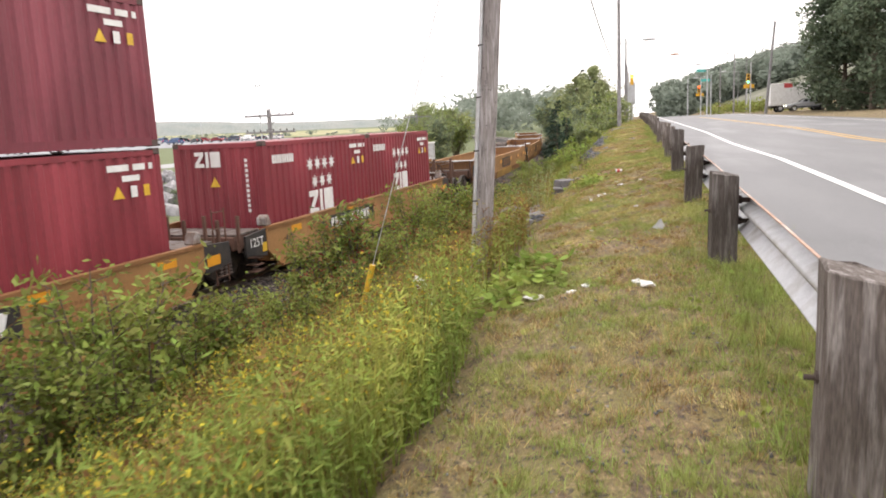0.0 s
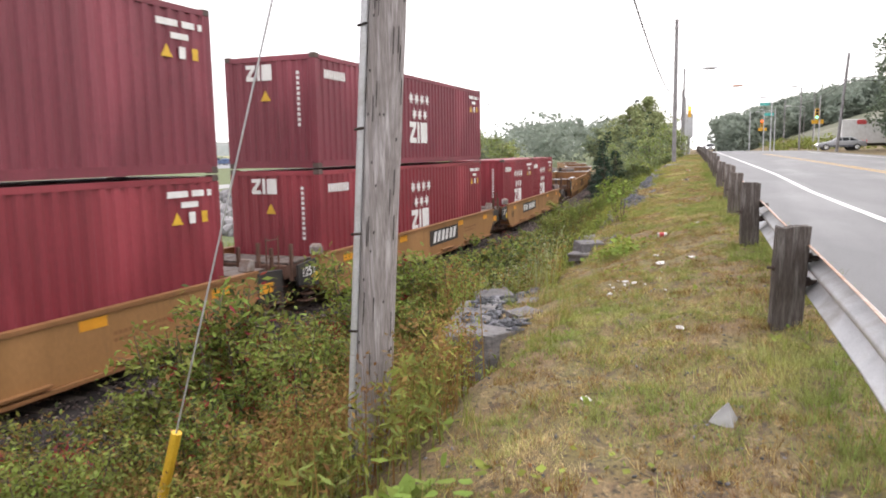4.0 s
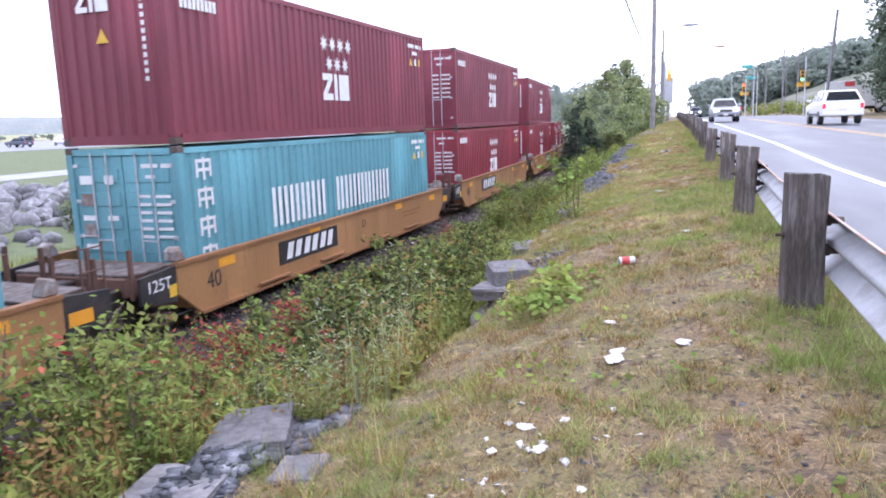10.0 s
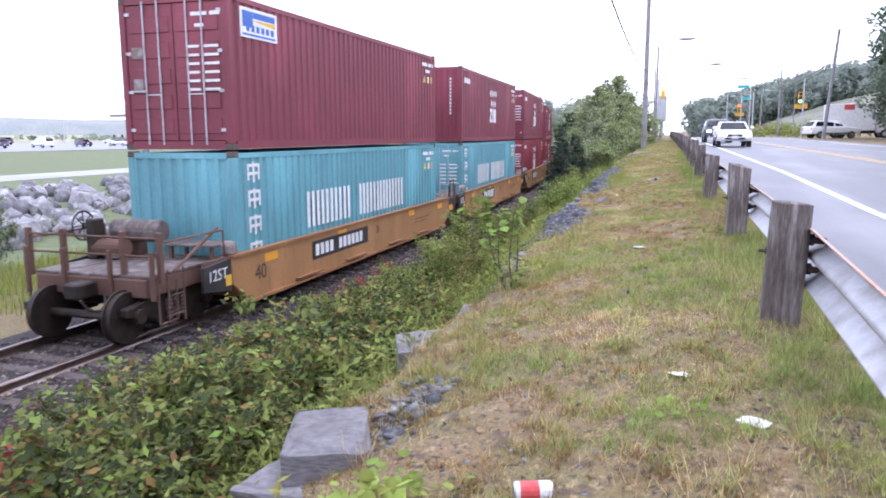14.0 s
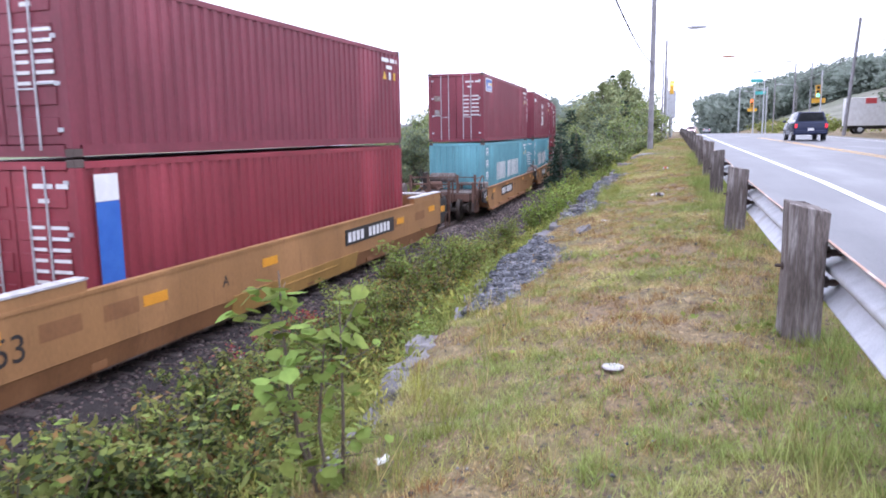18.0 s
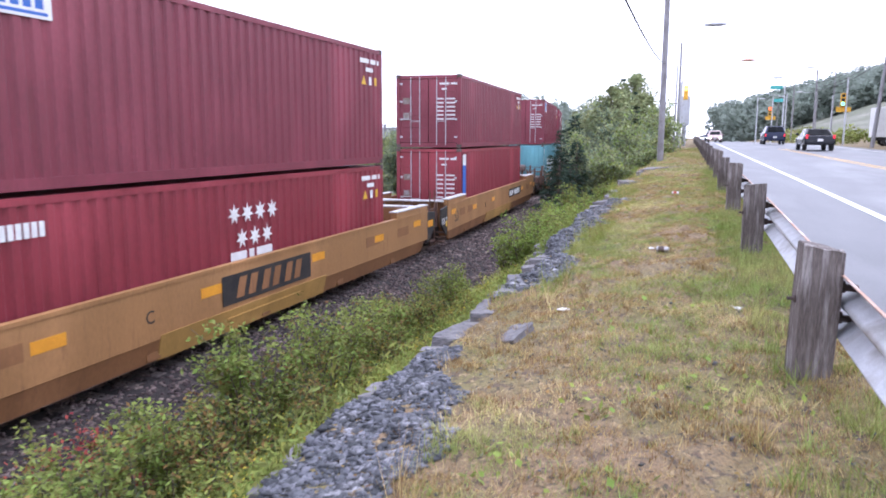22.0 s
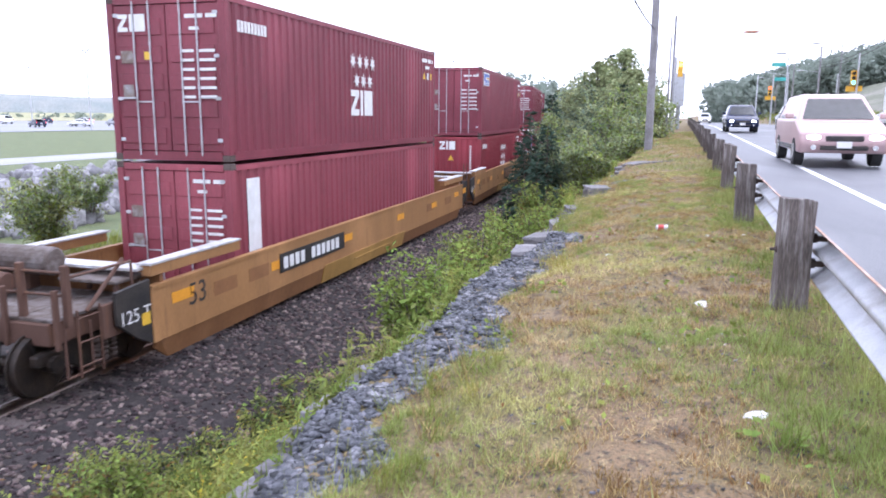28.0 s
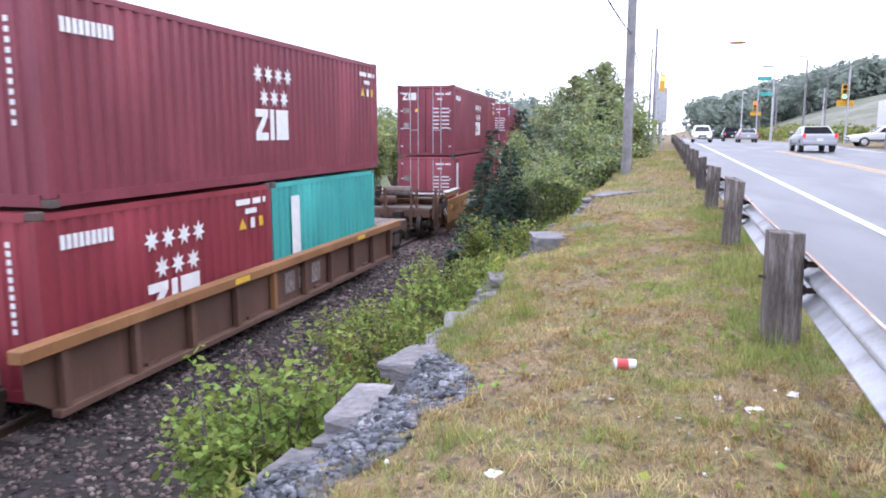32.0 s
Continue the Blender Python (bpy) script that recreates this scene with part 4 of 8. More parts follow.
def container(label, paint, length=12.192, height=2.591, rear="wall", marks="", group="shipping containers"):
    c = thing("shipping_container", None, None, label, "shipping container", group=group)
    mat, hl, w = M[paint], length / 2, 1.219
    post, rail_h = 0.14, 0.13
    for sx, nm in ((1, "near"), (-1, "far")):
        wall = part("side_wall", panel(length - 2 * post, height - 0.3, mat), None, c)
        wall.matrix_basis = pose(w - 0.008, -hl + post, 0.17) if sx == 1 else pose(-w + 0.008, hl - post, 0.17, 0, 0, 180)
    part("front_wall", panel(2 * w - 2 * post, height - 0.3, mat), None, c, at=pose(w - post, hl - 0.012, 0.17, 0, 0, 90))
    frame_mat = M[paint]
    for sx in (-1, 1):
        for sy in (-1, 1):
            x0, x1 = sorted((sx * w, sx * (w - post)))
            y0, y1 = sorted((sy * hl, sy * (hl - post)))
            part("corner_post", soften(boxes((x0, x1, y0, y1, 0.118, height - 0.118)), 0.012), frame_mat, c)
            for z0 in (0, height - 0.118):
                x0, x1 = sorted((sx * w, sx * (w - 0.162)))
                y0, y1 = sorted((sy * hl, sy * (hl - 0.178)))
                part("corner_casting", soften(boxes((x0, x1, y0, y1, z0, z0 + 0.118)), 0.012), M["brownsteel"], c)
    for sx in (-1, 1):
        x0, x1 = sorted((sx * (w - 0.002), sx * (w - 0.07)))
        part("top_rail", boxes((x0, x1, -hl + 0.17, hl - 0.17, height - 0.13, height - 0.03)), frame_mat, c)
        part("bottom_rail", boxes((x0, x1, -hl + 0.17, hl - 0.17, 0.02, 0.17)), frame_mat, c)
    part("roof", boxes((-w + 0.05, w - 0.05, -hl + 0.05, hl - 0.05, height - 0.075, height - 0.03)), mat, c)
    part("floor", boxes((-w + 0.07, w - 0.07, -hl + 0.05, hl - 0.05, 0.05, 0.12)), M["black"], c)
    for sy in (-1, 1):
        y0, y1 = sorted((sy * (hl - 0.004), sy * (hl - 0.1)))
        part("header", boxes((-w + 0.16, w - 0.16, y0, y1, height - 0.14, height - 0.025)), frame_mat, c)
        part("end_sill", boxes((-w + 0.16, w - 0.16, y0, y1, 0.01, 0.17)), frame_mat, c)
    if rear == "wall":
        part("rear_wall", panel(2 * w - 2 * post, height - 0.3, mat), None, c, at=pose(-w + post, -hl + 0.012, 0.17, 0, 0, -90))
    else:
        for s in (-1, 1):
            a, b = sorted((s * 0.01, s * (w - post)))
            door = part("door", soften(boxes((a, b, -hl + 0.03, -hl + 0.09, 0.18, height - 0.15)), 0.01), mat, c)
            pitch = (height - 0.5) / 5
            for k in range(5):
                z = 0.3 + k * pitch
                part("door_panel", soften(boxes((a + 0.08, b - 0.08, -hl + 0.012, -hl + 0.032, z, z + pitch * 0.62)), 0.012), mat, door)
            for u in (0.3, 0.72):
                xb = s * (0.16 + (w - 0.42) * (u - 0.1))
                bar = part("lock_bar", tubes(((xb, -hl - 0.004, 0.1), (xb, -hl - 0.004, height - 0.09), 0.017), sides=6), M["galv"], door, "galvanised lock bar")
                part("lock_handle", boxes((min(xb, xb + s * 0.32), max(xb, xb + s * 0.32), -hl - 0.02, -hl - 0.006, height * 0.36 + 0.07 * (u > 0.5), height * 0.36 + 0.025 + 0.07 * (u > 0.5))), M["galv"], door)
            for k in range(4):
                z = 0.35 + k * (height - 0.7) / 3
                xh = s * (w - post)
                part("hinge", boxes((min(xh, xh - s * 0.1), max(xh, xh - s * 0.1), -hl + 0.004, -hl + 0.03, z, z + 0.06)), M["galv"], door)
        # printed panels on the right-hand door
        rows = [(0.42, height * 0.86, 0.36, 0.07), (0.84, height * 0.86, 0.22, 0.07), (0.5, height * 0.79, 0.2, 0.06)]
        for k in range(6):
            z = height * (0.66 - 0.055 * k)
            rows += [(0.32, z, 0.25, 0.05), (0.68, z, 0.32, 0.05)]
        for u, z, ww, hh in rows:
            part("printed_line", boxes((u, u + ww, -hl + 0.004, -hl + 0.0095, z, z + hh)), M["white"], c, "white stencilled line")
        part("sticker", boxes((-0.95, -0.7, -hl + 0.004, -hl + 0.0095, height * 0.6, height * 0.6 + 0.22)), M["deck"], c)
        part("sticker", boxes((-0.95, -0.72, -hl + 0.004, -hl + 0.0095, height * 0.38, height * 0.38 + 0.26)), M["deck"], c)
    # marks
    idrows = [(length - 1.32, height * 0.86, 0.5, 0.11), (length - 0.72, height * 0.86, 0.3, 0.11), (length - 0.33, height * 0.86, 0.1, 0.11), (length - 1.0, height * 0.79, 0.42, 0.1)]
    if marks in ("zim", "zim20", "teal", "plain", "beacon"):
        plate(c, "code_mark", M["white"], idrows, "white code lettering as bars", length=length)
        part("warning_mark", bm_prism(bmesh.new(), [(length / 2 - 1.25, height * 0.68), (length / 2 - 0.98, height * 0.68), (length / 2 - 1.115, height * 0.68 + 0.22)], 1.2155, 1.2195, "x"), M["yellow"], c, "yellow warning triangle")
        plate(c, "small_mark", M["yellow"], [(length - 0.5, height * 0.68, 0.14, 0.2)], "yellow label", length=length)
        plate(c, "small_mark", M["white"], [(length - 0.82, height * 0.68, 0.15, 0.2)], "white label", length=length)
    if marks in ("zim", "zim20"):
        yl = 5.35 if marks == "zim" else 2.1
        stars(c, yl + 0.15, height * 0.74, length, M["white"] if paint != "crimson_y" else M["yellow"])
        block_mark(c, yl, height * 0.74 - 1.31, 0.62, length, M["white"])
        plate(c, "address_mark", M["white"], [(0.4 + 0.115 * k, height * 0.79, 0.085, 0.2) for k in range(9)], "white lettering as bars", length=length)
        if rear == "wall":
            block_mark(c, -0.62, height * 0.78, 0.36, length, M["white"], face="rear")
            plate(c, "upright_code", M["white"], [(0.72, height * (0.82 - 0.045 * k), 0.075, 0.075) for k in range(11)], "white upright code as bars", "rear", length)
            part("warning_mark", bm_prism(bmesh.new(), [(-0.25, height * 0.6), (0.02, height * 0.6), (-0.115, height * 0.6 + 0.24)], -length / 2 - 0.0035, -length / 2 + 0.0005, "y"), M["yellow"], c, "yellow warning triangle")
        else:
            block_mark(c, -0.98, height * 0.79, 0.3, length, M["white"], face="rear")
            plate(c, "warning_mark", M["yellow"], [(-0.45, height * 0.62, 0.12, 0.14)], "yellow label", "rear", length)
    if marks == "teal":
        wide = [0.36, 0.36, 0.13, 0.36, 0.38, 0, 0.36, 0.36, 0.13, 0.34, 0.34, 0.13, 0.36, 0.38]
        u = 2.85
        for ww in wide:
            for bar in ((u,) if ww < 0.2 else (u, u + ww - 0.125) if ww else ()):
                part("name_mark", boxes((1.2155, 1.2195, bar - length / 2, bar - length / 2 + 0.125, 0.8, 1.62)), M["white"], c, "white letter as plain upright bars")
            u += (ww or 0.62) + 0.115
        for k in range(4):
            z = height * 0.78 - 0.52 * k
            plate(c, "upright_mark", M["white"], [(0.45, z + 0.26, 0.44, 0.06), (0.45, z + 0.1, 0.44, 0.06), (0.45, z, 0.06, 0.3), (0.83, z, 0.06, 0.3), (0.64, z - 0.05, 0.06, 0.4)], "white upright mark", length=length)
        if rear != "wall":
            plate(c, "rear_mark", M["white"], [(-0.95, height * 0.75, 0.3, 0.16), (-0.4, height * 0.75, 0.2, 0.16), (-0.95, height * 0.5, 0.3, 0.09), (-0.4, height * 0.5, 0.24, 0.09), (-0.95, height * 0.3, 0.3, 0.09)], "white printed labels", "rear", length)
    if marks == "beacon":
        b0, bz = 0.42 - length / 2, height * 0.74
        board = part("sign_board", boxes((1.216, 1.222, b0, b0 + 1.35, bz, bz + 0.56)), M["white"], c, "white sign with a blue and yellow picture")
        part("sign_picture", boxes((1.222, 1.2245, b0 + 0.08, b0 + 0.45, bz + 0.2, bz + 0.5)), M["blue"], board)
        part("sign_picture", boxes((1.222, 1.2245, b0 + 0.46, b0 + 1.28, bz + 0.38, bz + 0.5)), M["blue"], board)
        part("sign_picture", boxes((1.222, 1.2245, b0 + 0.08, b0 + 1.28, bz + 0.04, bz + 0.08)), M["blue"], board)
        part("sign_ray", bm_prism(bmesh.new(), [(b0 + 0.4, bz + 0.34), (b0 + 1.28, bz + 0.27), (b0 + 1.28, bz + 0.37)], 1.222, 1.2248, "x"), M["yellow"], board)
        for k in range(6):
            part("name_mark", boxes((1.222, 1.2245, b0 + 0.2 + 0.18 * k, b0 + 0.32 + 0.18 * k, bz + 0.12, bz + 0.24)), M["blue"], board, "blue bar")
    if marks == "crown":
        part("upright_sign", boxes((1.216, 1.222, 0.32 - length / 2, 0.78 - length / 2, 0.25, height - 0.62)), M["blue"], c, "blue upright sign with white bars")
        part("sign_head", boxes((1.216, 1.222, 0.32 - length / 2, 0.78 - length / 2, height - 0.615, height - 0.22)), M["white"], c)
        plate(c, "sign_letter", M["white"], [(0.46, height - 1.0 - 0.4 * k, 0.18, 0.24) for k in range(5)], "white letter as a plain bar", length=length)
    if marks == "strip":
        part("upright_sign", boxes((1.216, 1.222, 0.5 - length / 2, 0.95 - length / 2, 0.35, height - 0.3)), M["white"], c, "white upright sign with dark bars")
        plate(c, "sign_letter", M["black"], [(0.62, height - 0.85 - 0.75 * k, 0.2, 0.34) for k in range(3)], "dark letter as a plain bar", length=length)
    if marks == "concord":
        part("upright_sign", boxes((1.216, 1.222, 0.85 - length / 2, 1.25 - length / 2, 0.25, height - 0.35)), M["white"], c, "white upright sign with dark bars")
        plate(c, "sign_letter", M["black"], [(0.98, height - 0.75 - 0.28 * k, 0.13, 0.16) for k in range(6)], "dark letter as a plain bar", length=length)
    return c


def spring_mesh():
    """A coil spring as one ribbed sleeve."""
    bm, rings = bmesh.new(), []
    for j in range(16):
        r = 0.068 if j % 3 else 0.045
        rings.append([bm.verts.new((r * math.cos(0.7854 * k), r * math.sin(0.7854 * k), 0.024 * j)) for k in range(8)])
    for p, q in zip(rings, rings[1:]):
        for k in range(8):
            bm.faces.new([p[k], p[(k + 1) % 8], q[(k + 1) % 8], q[k]])
    return finish("spring", bm, M["brownsteel"])


SPRING = spring_mesh()


def bogie(parent, y):
    """A three-piece freight bogie under its car."""
    b = part("bogie", soften(boxes((-1.1, 1.1, y - 0.2, y + 0.2, 0.42, 0.72)), 0.02), M["greasy"], parent, "greasy cast iron bogie")
    for sx in (-1, 1):
        o = [(y - 1.15, 0.48), (y - 1.15, 0.62), (y - 0.75, 0.66), (y - 0.3, 0.86), (y + 0.3, 0.86), (y + 0.75, 0.66), (y + 1.15, 0.62), (y + 1.15, 0.48), (y + 0.7, 0.42), (y + 0.35, 0.22), (y - 0.35, 0.22), (y - 0.7, 0.42)]
        part("side_frame", soften(bm_prism(bmesh.new(), o, sx * 0.98 - 0.07, sx * 0.98 + 0.07), 0.015), M["greasy"], b)
        for k in (-0.17, 0.0, 0.17):
            part("spring", SPRING, None, b, at=pose(sx * 1.07, y + k, 0.25))
        for k in (-0.89, 0.89):
            part("bearing_cap", tubes(((sx * 1.04, y + k, 0.46), (sx * 1.13, y + k, 0.46), 0.12), sides=10), M["greasy"], b)
    for k in (-0.89, 0.89):
        bm = bmesh.new()
        bm_tube(bm, (-1.03, 0, 0), (1.03, 0, 0), 0.075, sides=8)
        for sx in (-1, 1):
            bm_tube(bm, (sx * 0.70, 0, 0), (sx * 0.73, 0, 0), 0.45, sides=24)
            bm_tube(bm, (sx * 0.73, 0, 0), (sx * 0.84, 0, 0), 0.42, sides=24)
            for q in range(5):
                a = 2 * math.pi * q / 5
                bm_box(bm, sx * 0.84 - 0.01, sx * 0.84 + 0.012, -0.05, 0.05, 0.16, 0.36, Matrix.Rotation(a, 4, "X"))
        ws = part("wheelset", bm, M["greasy"], b, at=pose(0, y + k, 0.42))
        WHEELS.append((ws, y + k))
    return b


TEXTS = {}


def lettered(text, h, mat):
    key = (text, h, mat.name)
    if key not in TEXTS:
        TEXTS[key] = letters(text, h, mat)
    return TEXTS[key]


def on_side(c, text, h, mat, x, y, z, label=""):
    return part("lettering", lettered(text, h, mat), None, c, label, at=pose(x, y, z, 0, 0, 90))


def ladder(c, x, y, z0, z1):
    l = part("ladder", tubes(((x, y - 0.2, z0), (x, y - 0.2, z1), 0.018), ((x, y + 0.2, z0), (x, y + 0.2, z1), 0.018), sides=6), M["rust"], c)
    for z in np.arange(z0 + 0.15, z1, 0.33):
        part("rung", tubes(((x, y - 0.2, z), (x, y + 0.2, z), 0.012), sides=6), M["rust"], l)


def end_deck(c, sy, y0, y1, wide, z=1.08, platform=False):
    """What stands over the bogie at a unit's end: decking, stanchions, brake gear."""
    a, b = sorted((sy * y0, sy * y1))
    part("end_frame", soften(boxes((-wide + 0.25, wide - 0.25, a, b, 0.72, z - 0.05)), 0.02), M["rust"], c)
    for k in range(4):
        x = -wide + 0.2 + k * (2 * wide - 0.4) / 4
        part("deck_plank", soften(boxes((x, x + (2 * wide - 0.4) / 4 - 0.03, a + 0.05, b - 0.05, z - 0.05, z)), 0.008), M["deckbrown"], c)
    for x in (-wide + 0.1, -0.5, 0.45, wide - 0.1):
        part("stanchion", soften(boxes((x - 0.035, x + 0.035, sy * y1 - 0.05, sy * y1 + 0.02, 0.7, z + 0.42)), 0.008), M["rust"], c)
    part("coupler", soften(boxes((-0.16, 0.16, *sorted((sy * y1, sy * (y1 + 0.42))), 0.72, 0.98)), 0.03), M["greasy"], c)
    hose = bmesh.new()
    pts = [(0.35 + 0.08 * math.sin(k), sy * (y1 + 0.05 + 0.09 * k), 0.75 - 0.07 * k * (5 - k) / 2) for k in range(6)]
    for p, q in zip(pts, pts[1:]):
        bm_tube(hose, p, q, 0.025, sides=6)
    part("brake_hose", hose, M["black"], c)
    if platform:
        part("air_reservoir", soften(tubes(((-0.95, sy * (y0 + 0.45), z + 0.5), (0.15, sy * (y0 + 0.45), z + 0.5), 0.21), sides=18), 0.03), M["deckbrown"], c, "grey-brown air tank")
        part("brake_cylinder", soften(tubes(((-1.05, sy * (y0 + 0.85), z + 0.22), (-0.35, sy * (y0 + 0.85), z + 0.22), 0.16), sides=14), 0.02), M["rust"], c)
        rim = bmesh.new()
        for k in range(16):
            p, q = (2 * math.pi * k / 16, 2 * math.pi * (k + 1) / 16)
            bm_tube(rim, (-1.22, sy * (y0 + 0.95) + 0.27 * math.cos(p), z + 0.62 + 0.27 * math.sin(p)), (-1.22, sy * (y0 + 0.95) + 0.27 * math.cos(q), z + 0.62 + 0.27 * math.sin(q)), 0.018, sides=6)
        for k in range(4):
            p = math.pi * k / 4
            bm_tube(rim, (-1.22, sy * (y0 + 0.95) - 0.27 * math.cos(p), z + 0.62 - 0.27 * math.sin(p)), (-1.22, sy * (y0 + 0.95) + 0.27 * math.cos(p), z + 0.62 + 0.27 * math.sin(p)), 0.012, sides=5)
        part("brake_wheel", rim, M["black"], c)
        part("valve_box", soften(boxes((-1.0, -0.5, *sorted((sy * (y0 + 0.1), sy * (y0 + 0.35))), z, z + 0.6)), 0.03), M["rust"], c)
        part("pipe_bracket", soften(boxes((-1.15, -0.95, *sorted((sy * (y0 + 0.7), sy * (y0 + 1.0))), z, z + 0.75)), 0.03), M["greasy"], c)
        part("upper_deck", soften(boxes((0.25, wide - 0.12, *sorted((sy * (y0 - 0.1), sy * (y0 + 0.55))), z + 0.24, z + 0.29)), 0.01), M["deckbrown"], c, "worn raised deck")
        for x in (0.3, wide - 0.2):
            for y in (y0, y0 + 0.45):
                part("deck_leg", boxes((x - 0.03, x + 0.03, sy * y - 0.03, sy * y + 0.03, z, z + 0.24)), M["rust"], c)
        for x in (wide - 0.04, 0.62, -0.6, -wide + 0.04):
            part("tall_stanchion", soften(boxes((x - 0.045, x + 0.045, sy * (y1 - 0.12) - 0.045, sy * (y1 - 0.12) + 0.045, z - 0.1, z + 0.72)), 0.008), M["rust"], c)
        for z1 in (z + 0.32, z + 0.62):
            part("crossbar", tubes(((-wide + 0.04, sy * (y1 - 0.12), z1), (wide - 0.04, sy * (y1 - 0.12), z1), 0.02), sides=6), M["rust"], c)
        part("strut", tubes(((wide - 0.1, sy * (y0 + 0.4), z + 0.6), (wide - 0.1, sy * (y1 - 0.5), z + 0.02), 0.03), sides=6), M["rust"], c)
        for x in (-wide + 0.05, wide - 0.05):
            part("stirrup", tubes(((x, sy * (y1 - 0.05), z - 0.1), (x, sy * (y1 - 0.05), 0.3), 0.018), ((x, sy * (y1 - 0.05), 0.3), (x, sy * (y1 - 0.5), 0.3), 0.018), ((x, sy * (y1 - 0.5), 0.3), (x, sy * (y1 - 0.5), z - 0.1), 0.018), sides=6), M["rust"], c)
            part("handrail", tubes(((x, sy * (y0 + 0.3), z), (x, sy * (y0 + 0.3), z + 0.55), 0.02), ((x, sy * (y0 + 0.3), z + 0.55), (x, sy * (y1 - 0.12), z + 0.55), 0.02), sides=6), M["rust"], c)
        part("end_plate", soften(boxes((wide - 0.04, wide + 0.02, *sorted((sy * (y0 + 0.3), sy * (y0 + 1.0))), z - 0.42, z + 0.06)), 0.01), M["rust"], c, "brown side plate with a stencilled panel")
        part("stencil_panel", boxes((wide + 0.02, wide + 0.025, *sorted((sy * (y0 + 0.5), sy * (y0 + 0.8))), z - 0.22, z - 0.06)), M["greasy"], c)
        ladder(c, wide - 0.02, sy * (y1 - 0.45), 0.25, z + 0.1)


def well_40(label, number=False, front_end=False, rear_end=False, letter="C", board=-3.6):
    """One unit of an articulated car for 40-foot containers: 15.66 m from joint to joint."""
    c = thing("well_car", None, None, label, "rail car", group="well cars of the freight train")
    half, wide = 6.72, 1.47
    for sx in (1, -1):
        side = part("side_sill", soften(bm_prism(bmesh.new(), [(-half, 0.62), (-half + 0.5, 0.22), (half - 0.5, 0.22), (half, 0.62), (half, 1.12), (-half, 1.12)], sx * wide - 0.03, sx * wide + 0.03), 0.012), M["tan"], c)
        part("top_chord", boxes((sx * wide - 0.07, sx * wide + 0.07, -half, half, 1.1, 1.16)), M["tan_dark"], c)
        part("bottom_flange", boxes((sx * wide - 0.1, sx * wide + 0.1, -half + 0.5, half - 0.5, 0.17, 0.225)), M["tan_dark"], c)
        for y in (-4.4, -1.9, 0.9, 3.2):
            part("step_plate", boxes((sx * wide + 0.03 * sx - 0.09, sx * wide + 0.03 * sx + 0.09, y, y + 1.15, 0.28, 0.31)), M["tan_dark"], c)
        for y, z in ((-5.6, 0.86), (-2.3, 0.9), (2.6, 0.9), (5.4, 0.86)):
            part("reflector", boxes((sx * wide + sx * 0.031 - 0.004, sx * wide + sx * 0.031 + 0.004, y, y + 0.5, z, z + 0.16)), M["reflector"], c)
    for y in (-4.5, -1.5, 1.5, 4.5):
        part("cross_member", boxes((-wide + 0.03, wide - 0.03, y - 0.15, y + 0.15, 0.2, 0.32)), M["tan_dark"], c)
    for sy in (-1, 1):
        a, b = sorted((sy * (half - 0.45), sy * (half - 0.38)))
        part("bulkhead", boxes((-wide + 0.03, wide - 0.03, a, b, 0.3, 1.05)), M["tan_dark"], c)
        for sx in (1, -1):
            o = [(sy * half, 0.5), (sy * (half + 0.85), 0.62), (sy * (half + 0.85), 1.06), (sy * half, 1.12)]
            part("end_panel", soften(bm_prism(bmesh.new(), o, sx * (wide - 0.02) - 0.03, sx * (wide - 0.02) + 0.03), 0.01), M["black"], c, "black end panel")
            part("guide_cone", soften(bm_prism(bmesh.new(), [(sy * (half - 0.28), 1.16), (sy * (half - 0.02), 1.16), (sy * (half - 0.02), 1.36), (sy * (half - 0.16), 1.42)], sx * 1.36 - 0.13, sx * 1.36 + 0.13), 0.03), M["deck"], c, "pale container guide")
        end_deck(c, sy, half - 0.3, 7.5 if not (front_end if sy > 0 else rear_end) else 8.6, 1.38, platform=front_end if sy > 0 else rear_end)
    on_side(c, "125T", 0.2, M["white"], wide + 0.012, -half - 0.72, 0.78, "white capacity lettering")
    plate_y = board
    part("number_plate", boxes((wide + 0.031, wide + 0.036, plate_y, plate_y + (3.1 if number else 2.6), 0.5 if not number else 0.56, 0.98)), M["black"], c, "black number board")
    if number:
        for k in range(10):
            part("number_bar", boxes((wide + 0.036, wide + 0.04, plate_y + 0.15 + 0.24 * k + (0.25 if k > 3 else 0), plate_y + 0.32 + 0.24 * k + (0.25 if k > 3 else 0), 0.64, 0.9)), M["white"], c, "white character as a bar")
    else:
        for k in range(3):
            u = plate_y + 0.28 + 0.72 * k
            for du in (0.0, 0.34):
                part("owner_mark", bm_prism(bmesh.new(), [(u + du, 0.58), (u + du + 0.22, 0.58), (u + du + 0.34, 0.92), (u + du + 0.12, 0.92)], wide + 0.036, wide + 0.04), M["white"], c, "white slanted logo bar")
    on_side(c, "40", 0.3, M["black"], wide + 0.033, -half + 0.75, 0.55)
    on_side(c, letter, 0.2, M["black"], wide + 0.033, 0.1 if number else -3.62 if board > -2 else 0.4, 0.72)
    part("stencil_bars", boxes(*[(wide + 0.031, wide + 0.034, 3.2 + 0.1 * k, 3.27 + 0.1 * k, 0.72, 0.78) for k in range(14)], *[(wide + 0.031, wide + 0.034, 3.2 + 0.1 * k, 3.27 + 0.1 * k, 0.62, 0.67) for k in range(11)]), M["tan_dark"], c)
    part("test_label", boxes((wide + 0.012, wide + 0.016, -half - 0.2, -half - 0.02, 0.62, 0.82)), M["yellow"], c)
    bogie(c, -7.83)
    if front_end:
        bogie(c, 7.6)
